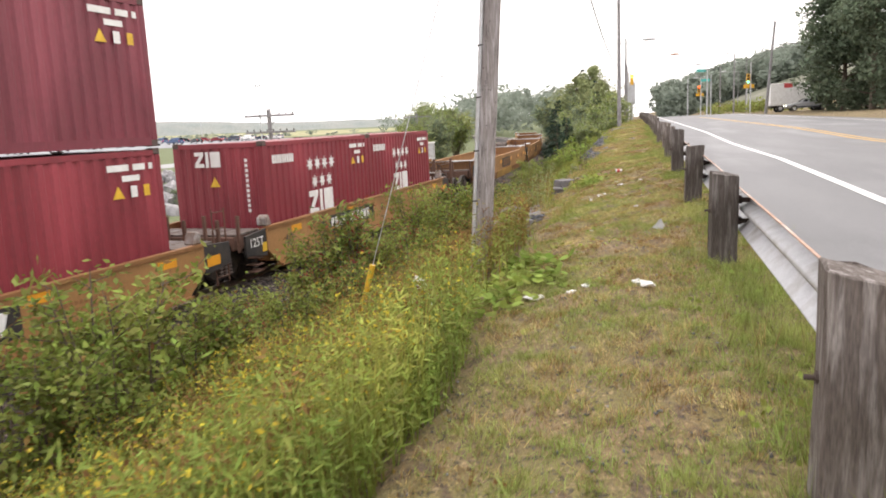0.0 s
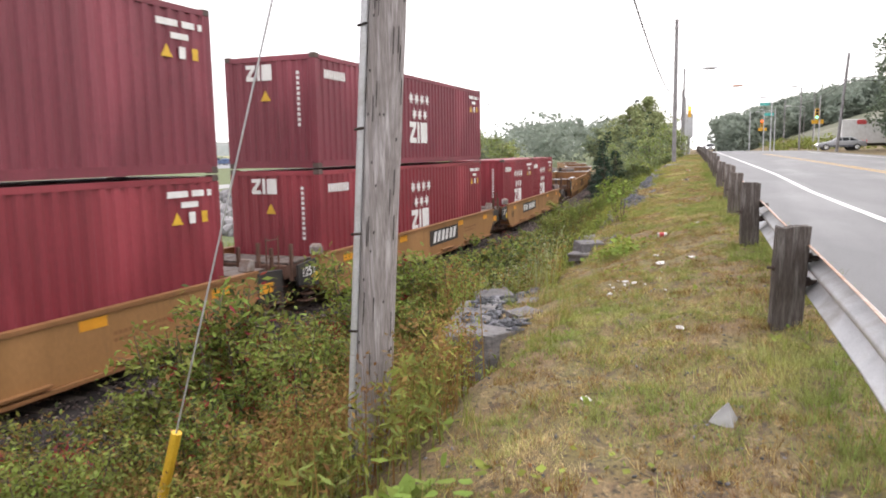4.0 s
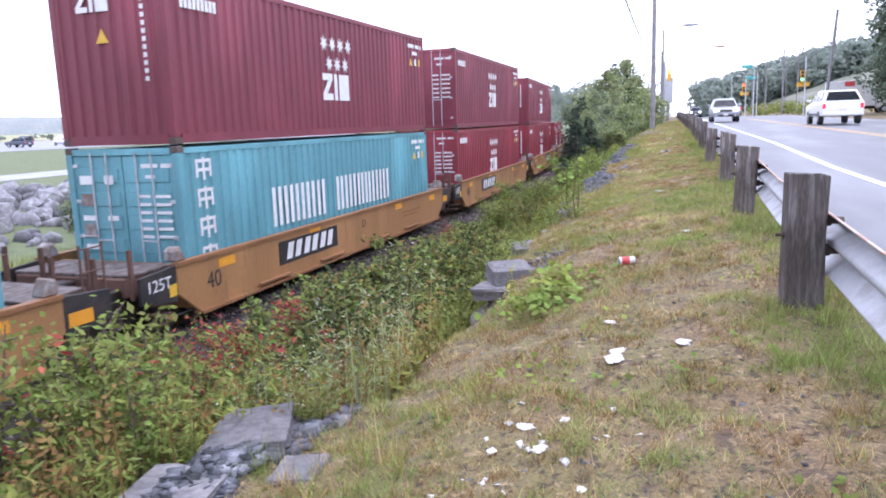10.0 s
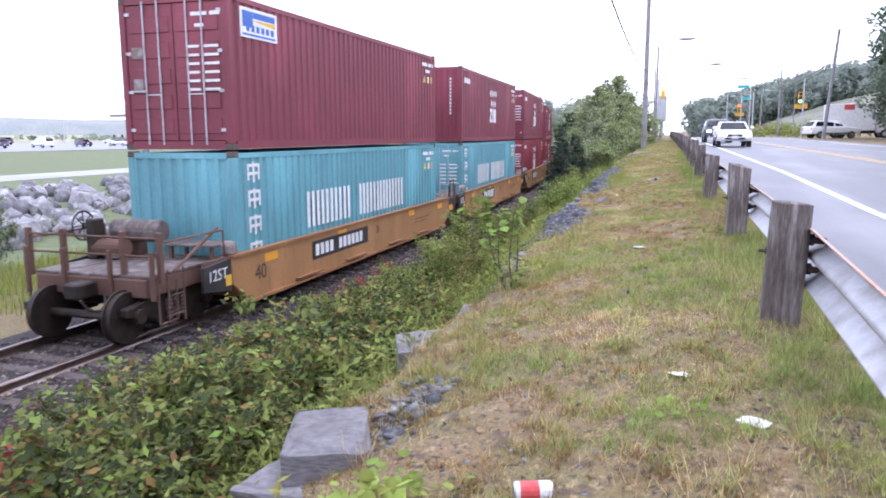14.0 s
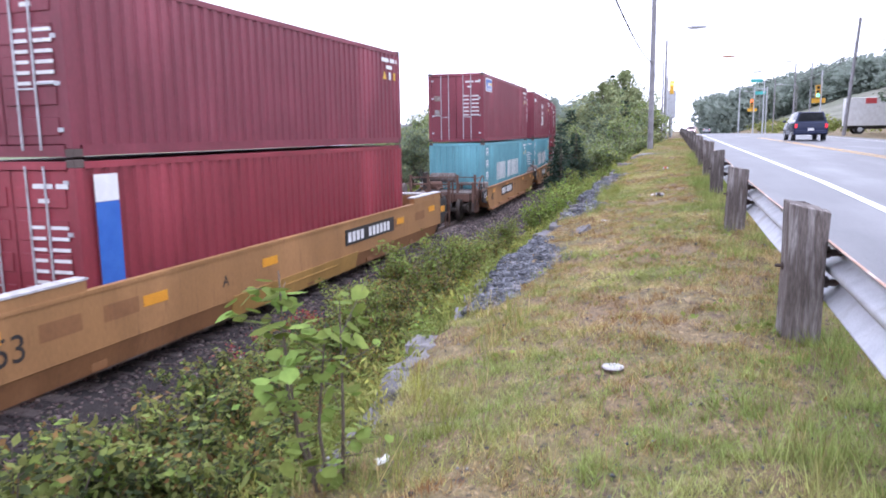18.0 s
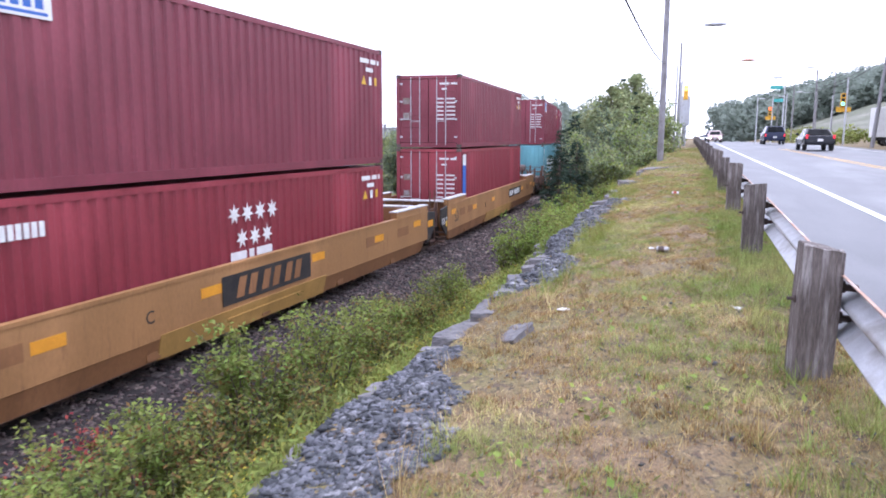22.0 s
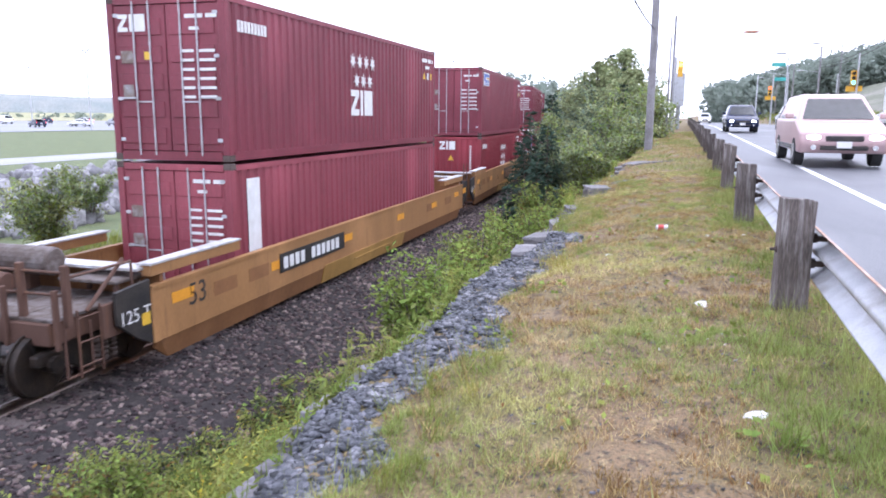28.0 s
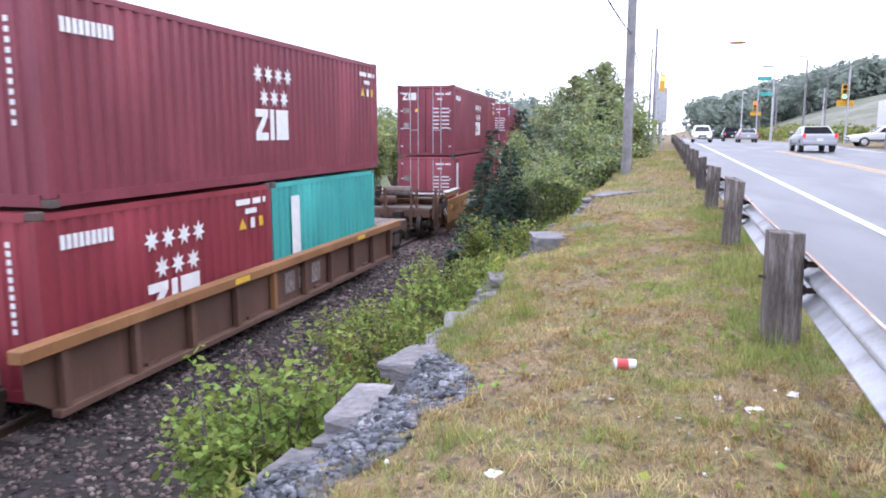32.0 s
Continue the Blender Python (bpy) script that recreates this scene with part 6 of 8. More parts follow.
# shrubs on the bank, from the near end onwards
for key, x, y, s in (("alder", -4.5, 5.3, 1.35), ("alder", -5.2, 5.9, 1.3), ("alder", -4.2, 6.1, 1.0), ("alder", -5.0, 4.3, 1.25), ("alder", -4.3, 4.6, 1.0), ("alder", -5.2, 6.9, 0.9), ("alder", -4.1, 8.0, 0.75), ("sumac", -4.9, 8.4, 0.9),
                     ("sumac", -4.3, 10.5, 1.45), ("sumac", -4.05, 10.0, 1.2), ("alder", -4.7, 10.2, 1.1), ("reddish", -4.7, 9.6, 1.0), ("redplant", -4.9, 11.0, 1.0), ("redplant", -5.0, 8.8, 0.9), ("redplant", -3.6, 10.3, 0.7), ("reddish", -3.2, 8.6, 0.9), ("reddish", -3.6, 7.2, 0.9),
                     ("sumac", -4.4, 11.7, 0.95), ("redplant", -4.1, 12.2, 1.0), ("reddish", -3.7, 11.2, 1.0), ("sumac", -3.2, 12.5, 1.15), ("alder", -3.5, 13.1, 1.05), ("sumac", -3.1, 13.8, 1.05), ("alder", -3.7, 12.2, 1.05), ("alder", -2.7, 13.2, 0.7), ("sumac", -3.7, 14.3, 0.9),
                     ("redplant", -3.2, 14.9, 0.75), ("reddish", -4.4, 13.1, 1.0), ("reddish", -5.0, 12.4, 0.9), ("reddish", -4.5, 14.3, 0.9), ("redplant", -5.0, 13.4, 0.8), ("reddish", -2.9, 15.4, 0.7), ("reddish", -2.7, 11.6, 0.6),
                     ("redplant", -4.4, 15.4, 1.45), ("redplant", -4.6, 16.1, 1.4), ("redplant", -4.2, 15.9, 1.45), ("redplant", -4.9, 15.0, 1.3), ("redplant", -4.1, 15.0, 1.2), ("bramble", -3.8, 15.2, 0.95), ("bramble", -3.4, 16.0, 1.0), ("bramble", -4.2, 17.0, 1.1), ("bramble", -3.2, 16.9, 1.05),
                     ("bramble", -4.4, 18.0, 1.2), ("bramble", -3.6, 17.8, 1.15), ("bramble", -4.3, 19.0, 1.25), ("bramble", -3.3, 18.8, 1.1), ("bramble", -2.6, 17.6, 0.8), ("bramble", -4.6, 20.0, 1.3), ("bramble", -3.7, 20.0, 1.25), ("bramble", -2.8, 19.6, 1.0),
                     ("bramble", -5.2, 18.8, 1.1), ("bramble", -4.4, 21.0, 1.2), ("bramble", -3.4, 21.1, 1.05), ("bramble", -5.3, 20.4, 1.0), ("bramble", -2.7, 21.0, 0.8), ("bramble", -2.9, 16.2, 0.8), ("bramble", -4.9, 16.9, 1.0), ("bramble", -2.4, 18.7, 0.6),
                     ("reddish", -3.9, 22.1, 0.9), ("reddish", -3.0, 22.3, 0.85), ("alder", -3.9, 23.6, 0.72), ("reddish", -3.2, 23.6, 0.85), ("reddish", -4.3, 24.6, 0.9), ("alder", -3.6, 25.0, 0.75), ("reddish", -3.1, 25.2, 0.95), ("alder", -4.0, 26.2, 0.8),
                     ("reddish", -3.5, 26.6, 1.1), ("alder", -3.9, 27.5, 0.95), ("reddish", -4.3, 28.1, 1.15), ("alder", -3.5, 28.3, 0.85), ("reddish", -3.0, 27.4, 0.8), ("reddish", -4.1, 29.2, 1.1), ("alder", -3.6, 29.9, 0.75), ("reddish", -4.3, 30.6, 1.0),
                     ("reddish", -3.1, 29.4, 0.8), ("reddish", -3.7, 31.2, 0.85), ("alder", -3.2, 31.8, 0.6), ("reddish", -2.8, 24.3, 0.6), ("reddish", -3.8, 32.4, 0.65), ("bramble", -4.0, 35.4, 0.75), ("bramble", -4.2, 36.3, 0.75), ("bramble", -3.6, 36.0, 0.6),
                     ("willow", -3.35, 38.35, 1.7), ("willow", -3.2, 38.8, 1.5), ("willow", -3.6, 38.7, 1.35), ("alder", -3.4, 41.2, 1.2), ("alder", -3.8, 42.6, 1.3), ("willow", -3.1, 42.4, 1.55), ("willow", -3.4, 44.0, 1.65), ("reddish", -4.0, 44.6, 1.4),
                     ("alder", -3.0, 45.0, 1.1), ("willow", -2.9, 46.6, 1.35), ("alder", -4.1, 46.8, 1.2), ("alder", -2.7, 48.4, 1.3), ("willow", -3.4, 48.2, 1.2), ("alder", -4.0, 50.5, 1.4), ("reddish", -4.2, 29.9, 1.15), ("reddish", -4.5, 30.4, 1.1), ("alder", -3.9, 30.7, 0.7), ("reddish", -4.1, 31.4, 1.0), ("reddish", -4.6, 31.3, 1.0), ("alder", -3.5, 32.0, 0.6), ("reddish", -4.3, 32.4, 0.9), ("bramble", -3.9, 33.4, 0.6), ("reddish", -3.2, 31.1, 0.8), ("alder", -5.5, 7.4, 0.85), ("reddish", -5.6, 8.0, 1.4), ("reddish", -5.8, 8.9, 1.4), ("alder", -5.6, 6.2, 0.9), ("reddish", -6.0, 9.8, 1.4), ("redplant", -5.6, 9.2, 1.2), ("reddish", -5.9, 10.9, 1.4), ("reddish", -5.5, 12.8, 1.3), ("reddish", -6.0, 12.6, 1.2), ("redplant", -5.6, 11.9, 1.2), ("reddish", -5.9, 13.7, 1.3), ("redplant", -5.5, 9.8, 0.8), ("alder", -5.7, 10.8, 0.6), ("reddish", -5.4, 11.5, 0.9), ("reddish", -5.8, 12.2, 0.8), ("alder", -5.3, 13.0, 0.6), ("reddish", -5.6, 14.0, 0.9),
                     ("bramble", -5.3, 14.8, 0.9), ("bramble", -5.6, 15.8, 0.9), ("bramble", -5.5, 17.0, 1.0), ("bramble", -5.7, 18.0, 0.9), ("bramble", -5.9, 19.4, 0.8), ("bramble", -3.9, 13.9, 0.8), ("bramble", -3.0, 15.0, 0.7), ("bramble", -5.0, 22.0, 1.1), ("bramble", -4.9, 23.2, 1.1), ("bramble", -4.6, 24.2, 1.0), ("bramble", -5.3, 24.6, 0.95), ("bramble", -4.4, 25.6, 1.0), ("bramble", -3.9, 24.4, 0.8), ("bramble", -4.6, 26.6, 0.95), ("bramble", -3.4, 22.9, 0.85), ("bramble", -3.9, 26.9, 0.7), ("redplant", -5.2, 26.0, 1.1), ("redplant", -5.0, 26.7, 1.2), ("redplant", -5.4, 25.2, 1.0), ("redplant", -4.9, 27.4, 1.0), ("bramble", -5.9, 21.0, 0.9), ("bramble", -5.8, 22.4, 0.9), ("reddish", -4.2, 7.0, 0.8), ("sumac", -3.7, 9.0, 0.8), ("sumac", -2.9, 9.3, 0.65), ("alder", -3.3, 10.0, 0.8), ("sumac", -2.7, 10.3, 0.6), ("alder", -3.0, 11.2, 0.7), ("reddish", -2.4, 9.4, 0.6), ("reddish", -2.3, 8.8, 0.55), ("alder", -2.6, 12.0, 0.6), ("sumac", -2.5, 11.0, 0.5)):
    plant(key, x, y, s)
for x, y, s, key in ((-3.0, 57, 0.75, "roundbush"), (-4.3, 60, 0.85, "darkbush"), (-2.8, 61, 0.85, "roundbush"), (-4.6, 64, 1.0, "roundbush"), (-2.9, 66, 0.9, "darkbush"), (-4.4, 69, 1.1, "darkbush"), (-3.0, 72, 1.2, "roundbush"),
                     (-5.0, 76, 1.3, "darkbush"), (-3.4, 80, 1.4, "roundbush"), (-6.0, 86, 1.5, "darkbush"), (-3.5, 92, 1.5, "roundbush"), (-8.0, 100, 1.6, "darkbush"), (-5.0, 106, 1.7, "roundbush"), (-12, 116, 1.9, "darkbush"),
                     (-17.5, 58, 0.9, "roundbush"), (-19.5, 62, 1.0, "roundbush"), (-18, 67, 1.1, "darkbush"), (-21, 71, 1.15, "roundbush"), (-19, 78, 1.3, "roundbush"), (-24, 84, 1.4, "darkbush"), (-22, 92, 1.4, "roundbush"),
                     (-28, 100, 1.6, "roundbush"), (-17.2, 45, 0.65, "roundbush"), (-15.6, 48, 0.55, "roundbush"), (-16.6, 53, 0.75, "roundbush"), (-15.2, 56, 0.6, "darkbush"), (-20.5, 31, 0.55, "darkbush"), (-23, 47, 0.5, "roundbush"), (-24.5, 54, 0.6, "roundbush"), (-17, 50, 0.5, "roundbush"), (-30, 112, 1.8, "darkbush"), (-36, 124, 1.9, "roundbush")):
    plant(key, x, y, s)


def spruce(x, y, h, seed, wide=0.34):
    r, nr = random.Random(seed), np.random.default_rng(seed)
    z = float(land_rough(x, y))
    t = thing("spruce_tree", None, None, "dark green spruce with drooping needled boughs", "spruce", at=pose(x, y, z - 0.1), group="spruces")
    part("trunk", tubes(((0, 0, -0.2), (0, 0, h * 0.97), h * 0.018, 0.01), sides=7), M["bark"], t)
    bm, at, tow = bmesh.new(), [], []
    lev = 0.06 * h
    while lev < h * 0.97:
        ln = (h - lev) * wide * r.uniform(0.75, 1.1) + 0.05
        for k in range(7):
            a = r.uniform(0, 6.28)
            e = Vector((ln * math.cos(a), ln * math.sin(a), lev - ln * 0.22))
            bm_tube(bm, (0, 0, lev), e, 0.012 * h / 3, 0.004, sides=4, cap=False)
            m = max(8, int(26 * ln))
            f = nr.uniform(0.12, 1.02, m)[:, None]
            at.append(np.array((0, 0, lev)) + (np.array(e[:]) - (0, 0, lev)) * f + nr.normal(0, 0.03 * ln + 0.01, (m, 3)))
            tow.append(np.tile((math.cos(a), math.sin(a), -0.1), (m, 1)))
        lev += h * 0.045
    tagged(part("bough", bm, M["bark"], t), kind="stuff")
    at, tow = np.concatenate(at), np.concatenate(tow)
    v, q = leaf_quads(at, 0.1 + 0.035 * h, nr, 0.1, 0.3, tow)
    part("needles", quick_mesh("needles", v, q, M["needles"]), None, t)


for k, (x, y, h) in enumerate(((-5.8, 57.0, 3.5), (-5.2, 58.6, 4.0), (-6.4, 61.0, 4.6), (-3.4, 50.5, 2.0), (-4.6, 49.2, 1.7), (-2.9, 47.2, 1.5), (-5.0, 55.4, 2.6), (-3.9, 80, 6.6), (-7.0, 70, 5.6), (-4.4, 88, 8.2), (-7.0, 103, 10.5))):
    spruce(x, y, h, 300 + k)


def tree(x, y, h, seed, key_mat, leaf=0.34, count=6000, crown=0.42, low=0.18, label="tall leafy tree with a dense crown"):
    r, nr = random.Random(seed), np.random.default_rng(seed)
    t = thing("tree", None, None, label, "tree", at=pose(x, y, float(land_rough(x, y)) - 0.2), group="trees beside the road")
    bm = bmesh.new()
    bm_tube(bm, (0, 0, 0), (r.uniform(-0.3, 0.3), r.uniform(-0.3, 0.3), h * 0.8), h * 0.022, h * 0.006, sides=8)
    part("trunk", bm, M["bark"], t)
    lb, cl = bmesh.new(), []
    for k in range(34):
        f = low + (0.98 - low) * (k + r.random()) / 34
        a = r.uniform(0, 6.28)
        ln = h * crown * math.sin(math.pi * min(1, 0.16 + 0.84 * (f - low) / (1 - low))) ** 0.7 * r.uniform(0.55, 1.1)
        e = Vector((ln * math.cos(a), ln * math.sin(a), h * f + ln * 0.15))
        bm_tube(lb, (0, 0, h * f * 0.85), e, h * 0.006, h * 0.002, sides=4, cap=False)
        cl.append((e, 0.35 + ln * 0.33))
        cl.append((e * 0.6 + Vector((0, 0, h * f * 0.4)), 0.35 + ln * 0.3))
    part("limb", lb, M["bark"], t)
    i = nr.integers(0, len(cl), count)
    c, rad = np.array([q[0][:] for q in cl])[i], np.array([q[1] for q in cl])[i]
    d = nr.normal(0, 1, (count, 3))
    d /= np.linalg.norm(d, axis=1, keepdims=True)
    at = c + d * (rad * nr.uniform(0.3, 1.0, count) ** 0.6)[:, None] * (1, 1, 0.75)
    v, q = leaf_quads(at, leaf, nr, 0.15, 0.55)
    part("crown", quick_mesh("crown", v, q, M[key_mat]), None, t)


for k, (x, y, h, m) in enumerate(((20.2, 83, 11.5, "bushdark"), (23, 89, 14, "leafdark"), (26.5, 84, 13, "leafdark"), (21.5, 78, 12, "bushdark"), (26, 75, 13, "bushdark"), (31, 79, 14, "leafdark"))):
    tree(x, y, h * 1.15, 500 + k, m, 0.42, 15000, 0.36, 0.03)

for k, (x, y, h) in enumerate(((-5.4, 97, 10.2), (-3.6, 84, 7.6), (-6.8, 90, 8.6))):
    tree(x, y, h, 540 + k, "bushleaf", 0.34, 6500, 0.34, 0.1, "green roadside tree with an open pointed crown")

# far woods: clumps of foliage as one mass for each wood, haze put into the leaf colour
def wood(name, label, places, mat, leaf, per, seed):
    nr = np.random.default_rng(seed)
    at = []
    for x, y, z, r in places:
        d = nr.normal(0, 1, (per, 3))
        d /= np.linalg.norm(d, axis=1, keepdims=True)
        at.append(np.array((x, y, z)) + d * (r * nr.uniform(0.45, 1.0, per) ** 0.5)[:, None] * (1, 1, 0.9))
    v, q = leaf_quads(np.concatenate(at), leaf, nr, 0.1, 0.7)
    return stuff(name, v, q, mat, label, "woods")


pl = []
for k in range(700):
    x, d = rng.uniform(9, 190), rng.uniform(0, 1)
    y = 225 + d * 120 + max(0, x - 60) * 0.3
    top = 9.5 + (x - 9) * 0.245 + d * 5
    base = float(land(x, y))
    low = 0.0 if x < 32 else 0.6
    pl.append((x, y, max(base + 1.5, rng.uniform(low, 1.0) * (top - 2)), rng.uniform(2.2, 4.4)))
wood("hillside_woods", "wooded hillside beyond the crossing, its green paled for haze", pl, M["hazeleaf"], 1.4, 250, 81)
pl = []
for k in range(130):
    y = rng.uniform(150, 330)
    x = rng.uniform(-14, 0) - (y - 150) * 0.16 - rng.uniform(0, 30)
    pl.append((x, y, float(land_rough(x, y)) + rng.uniform(3, 9) + (y - 150) * 0.015, rng.uniform(2.2, 4.2)))
wood("trackside_woods", "distant green woods where the track bends away", pl, M["hazeleaf"], 1.2, 120, 82)
pl = []
for k in range(130):
    x, y = rng.uniform(-330, -170), rng.uniform(140, 520)
    pl.append((x, y, float(land_rough(x, y)) + rng.uniform(0.2, 1.4), rng.uniform(0.8, 2.2)))
for k in range(26):
    pl.append((-95 + rng.uniform(-18, 18), 330 + rng.uniform(-8, 8), float(land_rough(-95, 330)) + rng.uniform(2, 8), rng.uniform(2.0, 3.6)))
wood("field_scrub", "scattered scrub and a clump of trees on the dry field", pl, M["hazeleaf"], 0.9, 70, 83)
pl = []
for k in range(60):
    x, y = rng.uniform(15, 22), rng.uniform(108, 190)
    pl.append((x, y, float(land_rough(x, y)) + rng.uniform(0.2, 1.2), rng.uniform(0.6, 1.6)))
wood("roadside_scrub", "low green scrub along the far side of the highway", pl, M["leaf"], 0.4, 90, 84)

# ---------------- weeds and grass ----------------
def weed_patch(name, label, n, xr, yr, hr, leaf, mats, seed, leaves=16, top=None, dens=None, wide=0.25):
    nr = np.random.default_rng(seed)
    x, y = nr.uniform(*xr, n), nr.uniform(*yr, n)
    e = wall_edge(y)
    keep = x < e - 0.05
    if dens is not None:
        keep &= nr.uniform(0, 1, n) < dens(x, y)
    x, y = x[keep], y[keep]
    n = len(x)
    z = land_rough(x, y)
    h = nr.uniform(*hr, n)
    lean = nr.normal(0, 0.14, (n, 2)) * h[:, None]
    sv, sq = blades(x, y, z, h, np.full(n, 0.006), nr, 0.15)
    i = np.repeat(np.arange(n), leaves)
    f = nr.uniform(0.15, 1.0, len(i))
    at = np.stack([x[i] + lean[i, 0] * f, y[i] + lean[i, 1] * f, z[i] + h[i] * f], 1) + nr.normal(0, 0.025, (len(i), 3))
    lv, lq = leaf_quads(at, leaf, nr, -0.25, wide)
    v, q, m = [sv, lv], [sq, lq + len(sv)], [np.zeros(len(sq), int), nr.integers(0, 2, n)[i] if len(mats) > 1 else np.zeros(len(lq), int)]
    if top is not None:
        j = np.repeat(np.arange(n), top[1])
        at = np.stack([x[j] + lean[j, 0], y[j] + lean[j, 1], z[j] + h[j] * nr.uniform(0.86, 1.06, len(j))], 1) + nr.normal(0, 0.05, (len(j), 3)) * (1, 1, 0.5)
        tv, tq = leaf_quads(at, top[2], nr, 0, 0.6)
        v.append(tv), q.append(tq + len(sv) + len(lv)), m.append(np.full(len(tq), len(mats)))
        mats = [*mats, top[0]]
    return stuff(name, np.concatenate(v), np.concatenate(q), mats, label, "weeds", np.concatenate(m))


def lower(x, y):
    return np.clip((x + 6.6) / 1.6, 0.25, 1) * (1 - 0.93 * ((x > wall_edge(y) - 0.75) & ((np.abs(y - 10.3) < 1.0) | (np.abs(y - 15.0) < 0.9)))) * (1 - 0.9 * ((x > -2.4) & (x < -1.2) & (y > 5.4) & (y < 7.5)))


weed_patch("goldenrod_weeds", "tall feathery yellow-green goldenrod on the bank", 3800, (-6.2, -0.9), (-3, 6.2), (0.4, 0.85), 0.066, [M["weed"], M["leafbright"]], 11, 38, (M["goldenrod"], 6, 0.022), lower, 0.16)
weed_patch("green_weeds", "fresh green feathery weeds beside the worn turf", 1500, (-3.0, -1.0), (2.0, 6.2), (0.3, 0.7), 0.066, [M["leafbright"], M["leaf"]], 17, 38, None, lower, 0.16)
weed_patch("rust_weeds", "rust-brown seeding weeds on the bank", 4600, (-6.4, -1.2), (0.5, 14.5), (0.35, 0.75), 0.065, [M["leafrust"], M["weed"]], 12, 20, (M["leafrust"], 7, 0.035), lower)
weed_patch("rust_weeds", "orange-brown seeding weeds in drifts on the bank", 1500, (-5.6, -1.3), (1.0, 10.0), (0.4, 0.75), 0.055, [M["leafrust"], M["leafrust"]], 22, 22, (M["leafrust"], 8, 0.03), lambda x, y: lower(x, y) * (value_noise(x, y, 1.1, 5) > 0.5))
weed_patch("bank_weeds", "mixed green weeds covering the bank", 5400, (-6.0, -1.0), (6.2, 23), (0.25, 0.6), 0.085, [M["leaf"], M["weed"]], 13, 18, None, lower)
weed_patch("seeding_grass", "tall grey-green weeds with small white flower spikes", 130, (-2.5, -1.5), (12.7, 14.0), (0.5, 0.95), 0.05, [M["bushleaf"]], 14, 30, (M["whiteflower"], 3, 0.017), None, 0.16)
weed_patch("bank_weeds", "low green weeds between the wall and the ballast", 8600, (-4.7, -1.7), (23, 44), (0.15, 0.5), 0.075, [M["leaf"], M["weed"]], 15, 14)
weed_patch("flowering_weeds", "low weeds with yellow flower heads below the stones", 900, (-3.9, -2.0), (24, 40), (0.2, 0.5), 0.07, [M["weed"], M["leafbright"]], 18, 14, (M["goldenrod"], 5, 0.025))
weed_patch("bank_weeds", "low green weeds between the wall and the ballast", 2600, (-3.7, -1.8), (37, 56), (0.15, 0.5), 0.08, [M["weed"], M["leafbright"]], 16, 14)
weed_patch("bank_weeds", "short bright green weeds under the stone facing", 5600, (-3.2, -1.7), (26, 45), (0.12, 0.38), 0.06, [M["leafbright"], M["leafbright"]], 19, 16)


def grass_field(name, label, n, xr, yr, hr, w, mats, seed, dens=None, lean=0.7):
    nr = np.random.default_rng(seed)
    x, y = nr.uniform(*xr, n), nr.uniform(*yr, n)
    patchy = np.sin(x * 2.1 + 1.3 * np.sin(y * 0.9)) * np.sin(y * 1.3 + np.sin(x * 1.7)) + nr.normal(0, 0.45, n)
    keep = x > wall_edge(y) + 0.02 + 0.85 * chip_width(y)
    if dens is not None:
        keep &= nr.uniform(0, 1, n) < dens(x, y, patchy)
    x, y, patchy = x[keep], y[keep], patchy[keep]
    n = len(x)
    z = land_rough(x, y) - 0.012
    h = nr.uniform(*hr, n) * (1 + 0.25 * np.clip(patchy, -1, 1))
    v, q = blades(x, y, z, h, nr.uniform(0.5, 1.1, n) * w, nr, lean)
    m = np.where(patchy > 0.12, 0, 1)
    return stuff(name, v, q, mats, label, "grass", m)


def tufts(name, label, n, per, xr, yr, hr, w, mats, seed, lean=1.6, spread=0.028, bare=0.22, dry=0.0):
    """Grass in small tufts, thin on the bare patches; the colour goes by the tuft."""
    nr = np.random.default_rng(seed)
    cx, cy = nr.uniform(*xr, n), nr.uniform(*yr, n)
    large, small = value_noise(cx, cy, 0.8, 1), value_noise(cx, cy, 0.22, 2)
    cover = 0.55 * large + 0.45 * small + 0.16 * np.clip((cx - 0.3) / 0.6, 0, 1)
    keep = (cx > wall_edge(cy) + 0.02 + 0.85 * chip_width(cy)) & (nr.uniform(0, 1, n) < np.clip((cover - bare) / 0.2, 0.1, 1))
    cx, cy, large, small, cover = cx[keep], cy[keep], large[keep], small[keep], cover[keep]
    n = len(cx)
    tone = 0.6 * large + 0.25 * small + nr.normal(0, 0.13, n) + 0.14 * np.clip((cx - 0.2) / 0.6, 0, 1)
    kind = np.where(tone > 0.42 + dry, 0, np.where(tone > 0.26, 1, 2))
    size = nr.uniform(*hr, n) * (0.7 + 0.8 * cover)
    i = np.repeat(np.arange(n), per)
    x, y = cx[i] + nr.normal(0, spread, len(i)), cy[i] + nr.normal(0, spread, len(i))
    v, q = blades(x, y, land_rough(x, y) - 0.006, size[i] * nr.uniform(0.5, 1.2, len(i)), nr.uniform(0.5, 1.2, len(i)) * w, nr, lean)
    return stuff(name, v, q, mats, label, "grass", np.clip(kind[i], 0, len(mats) - 1))


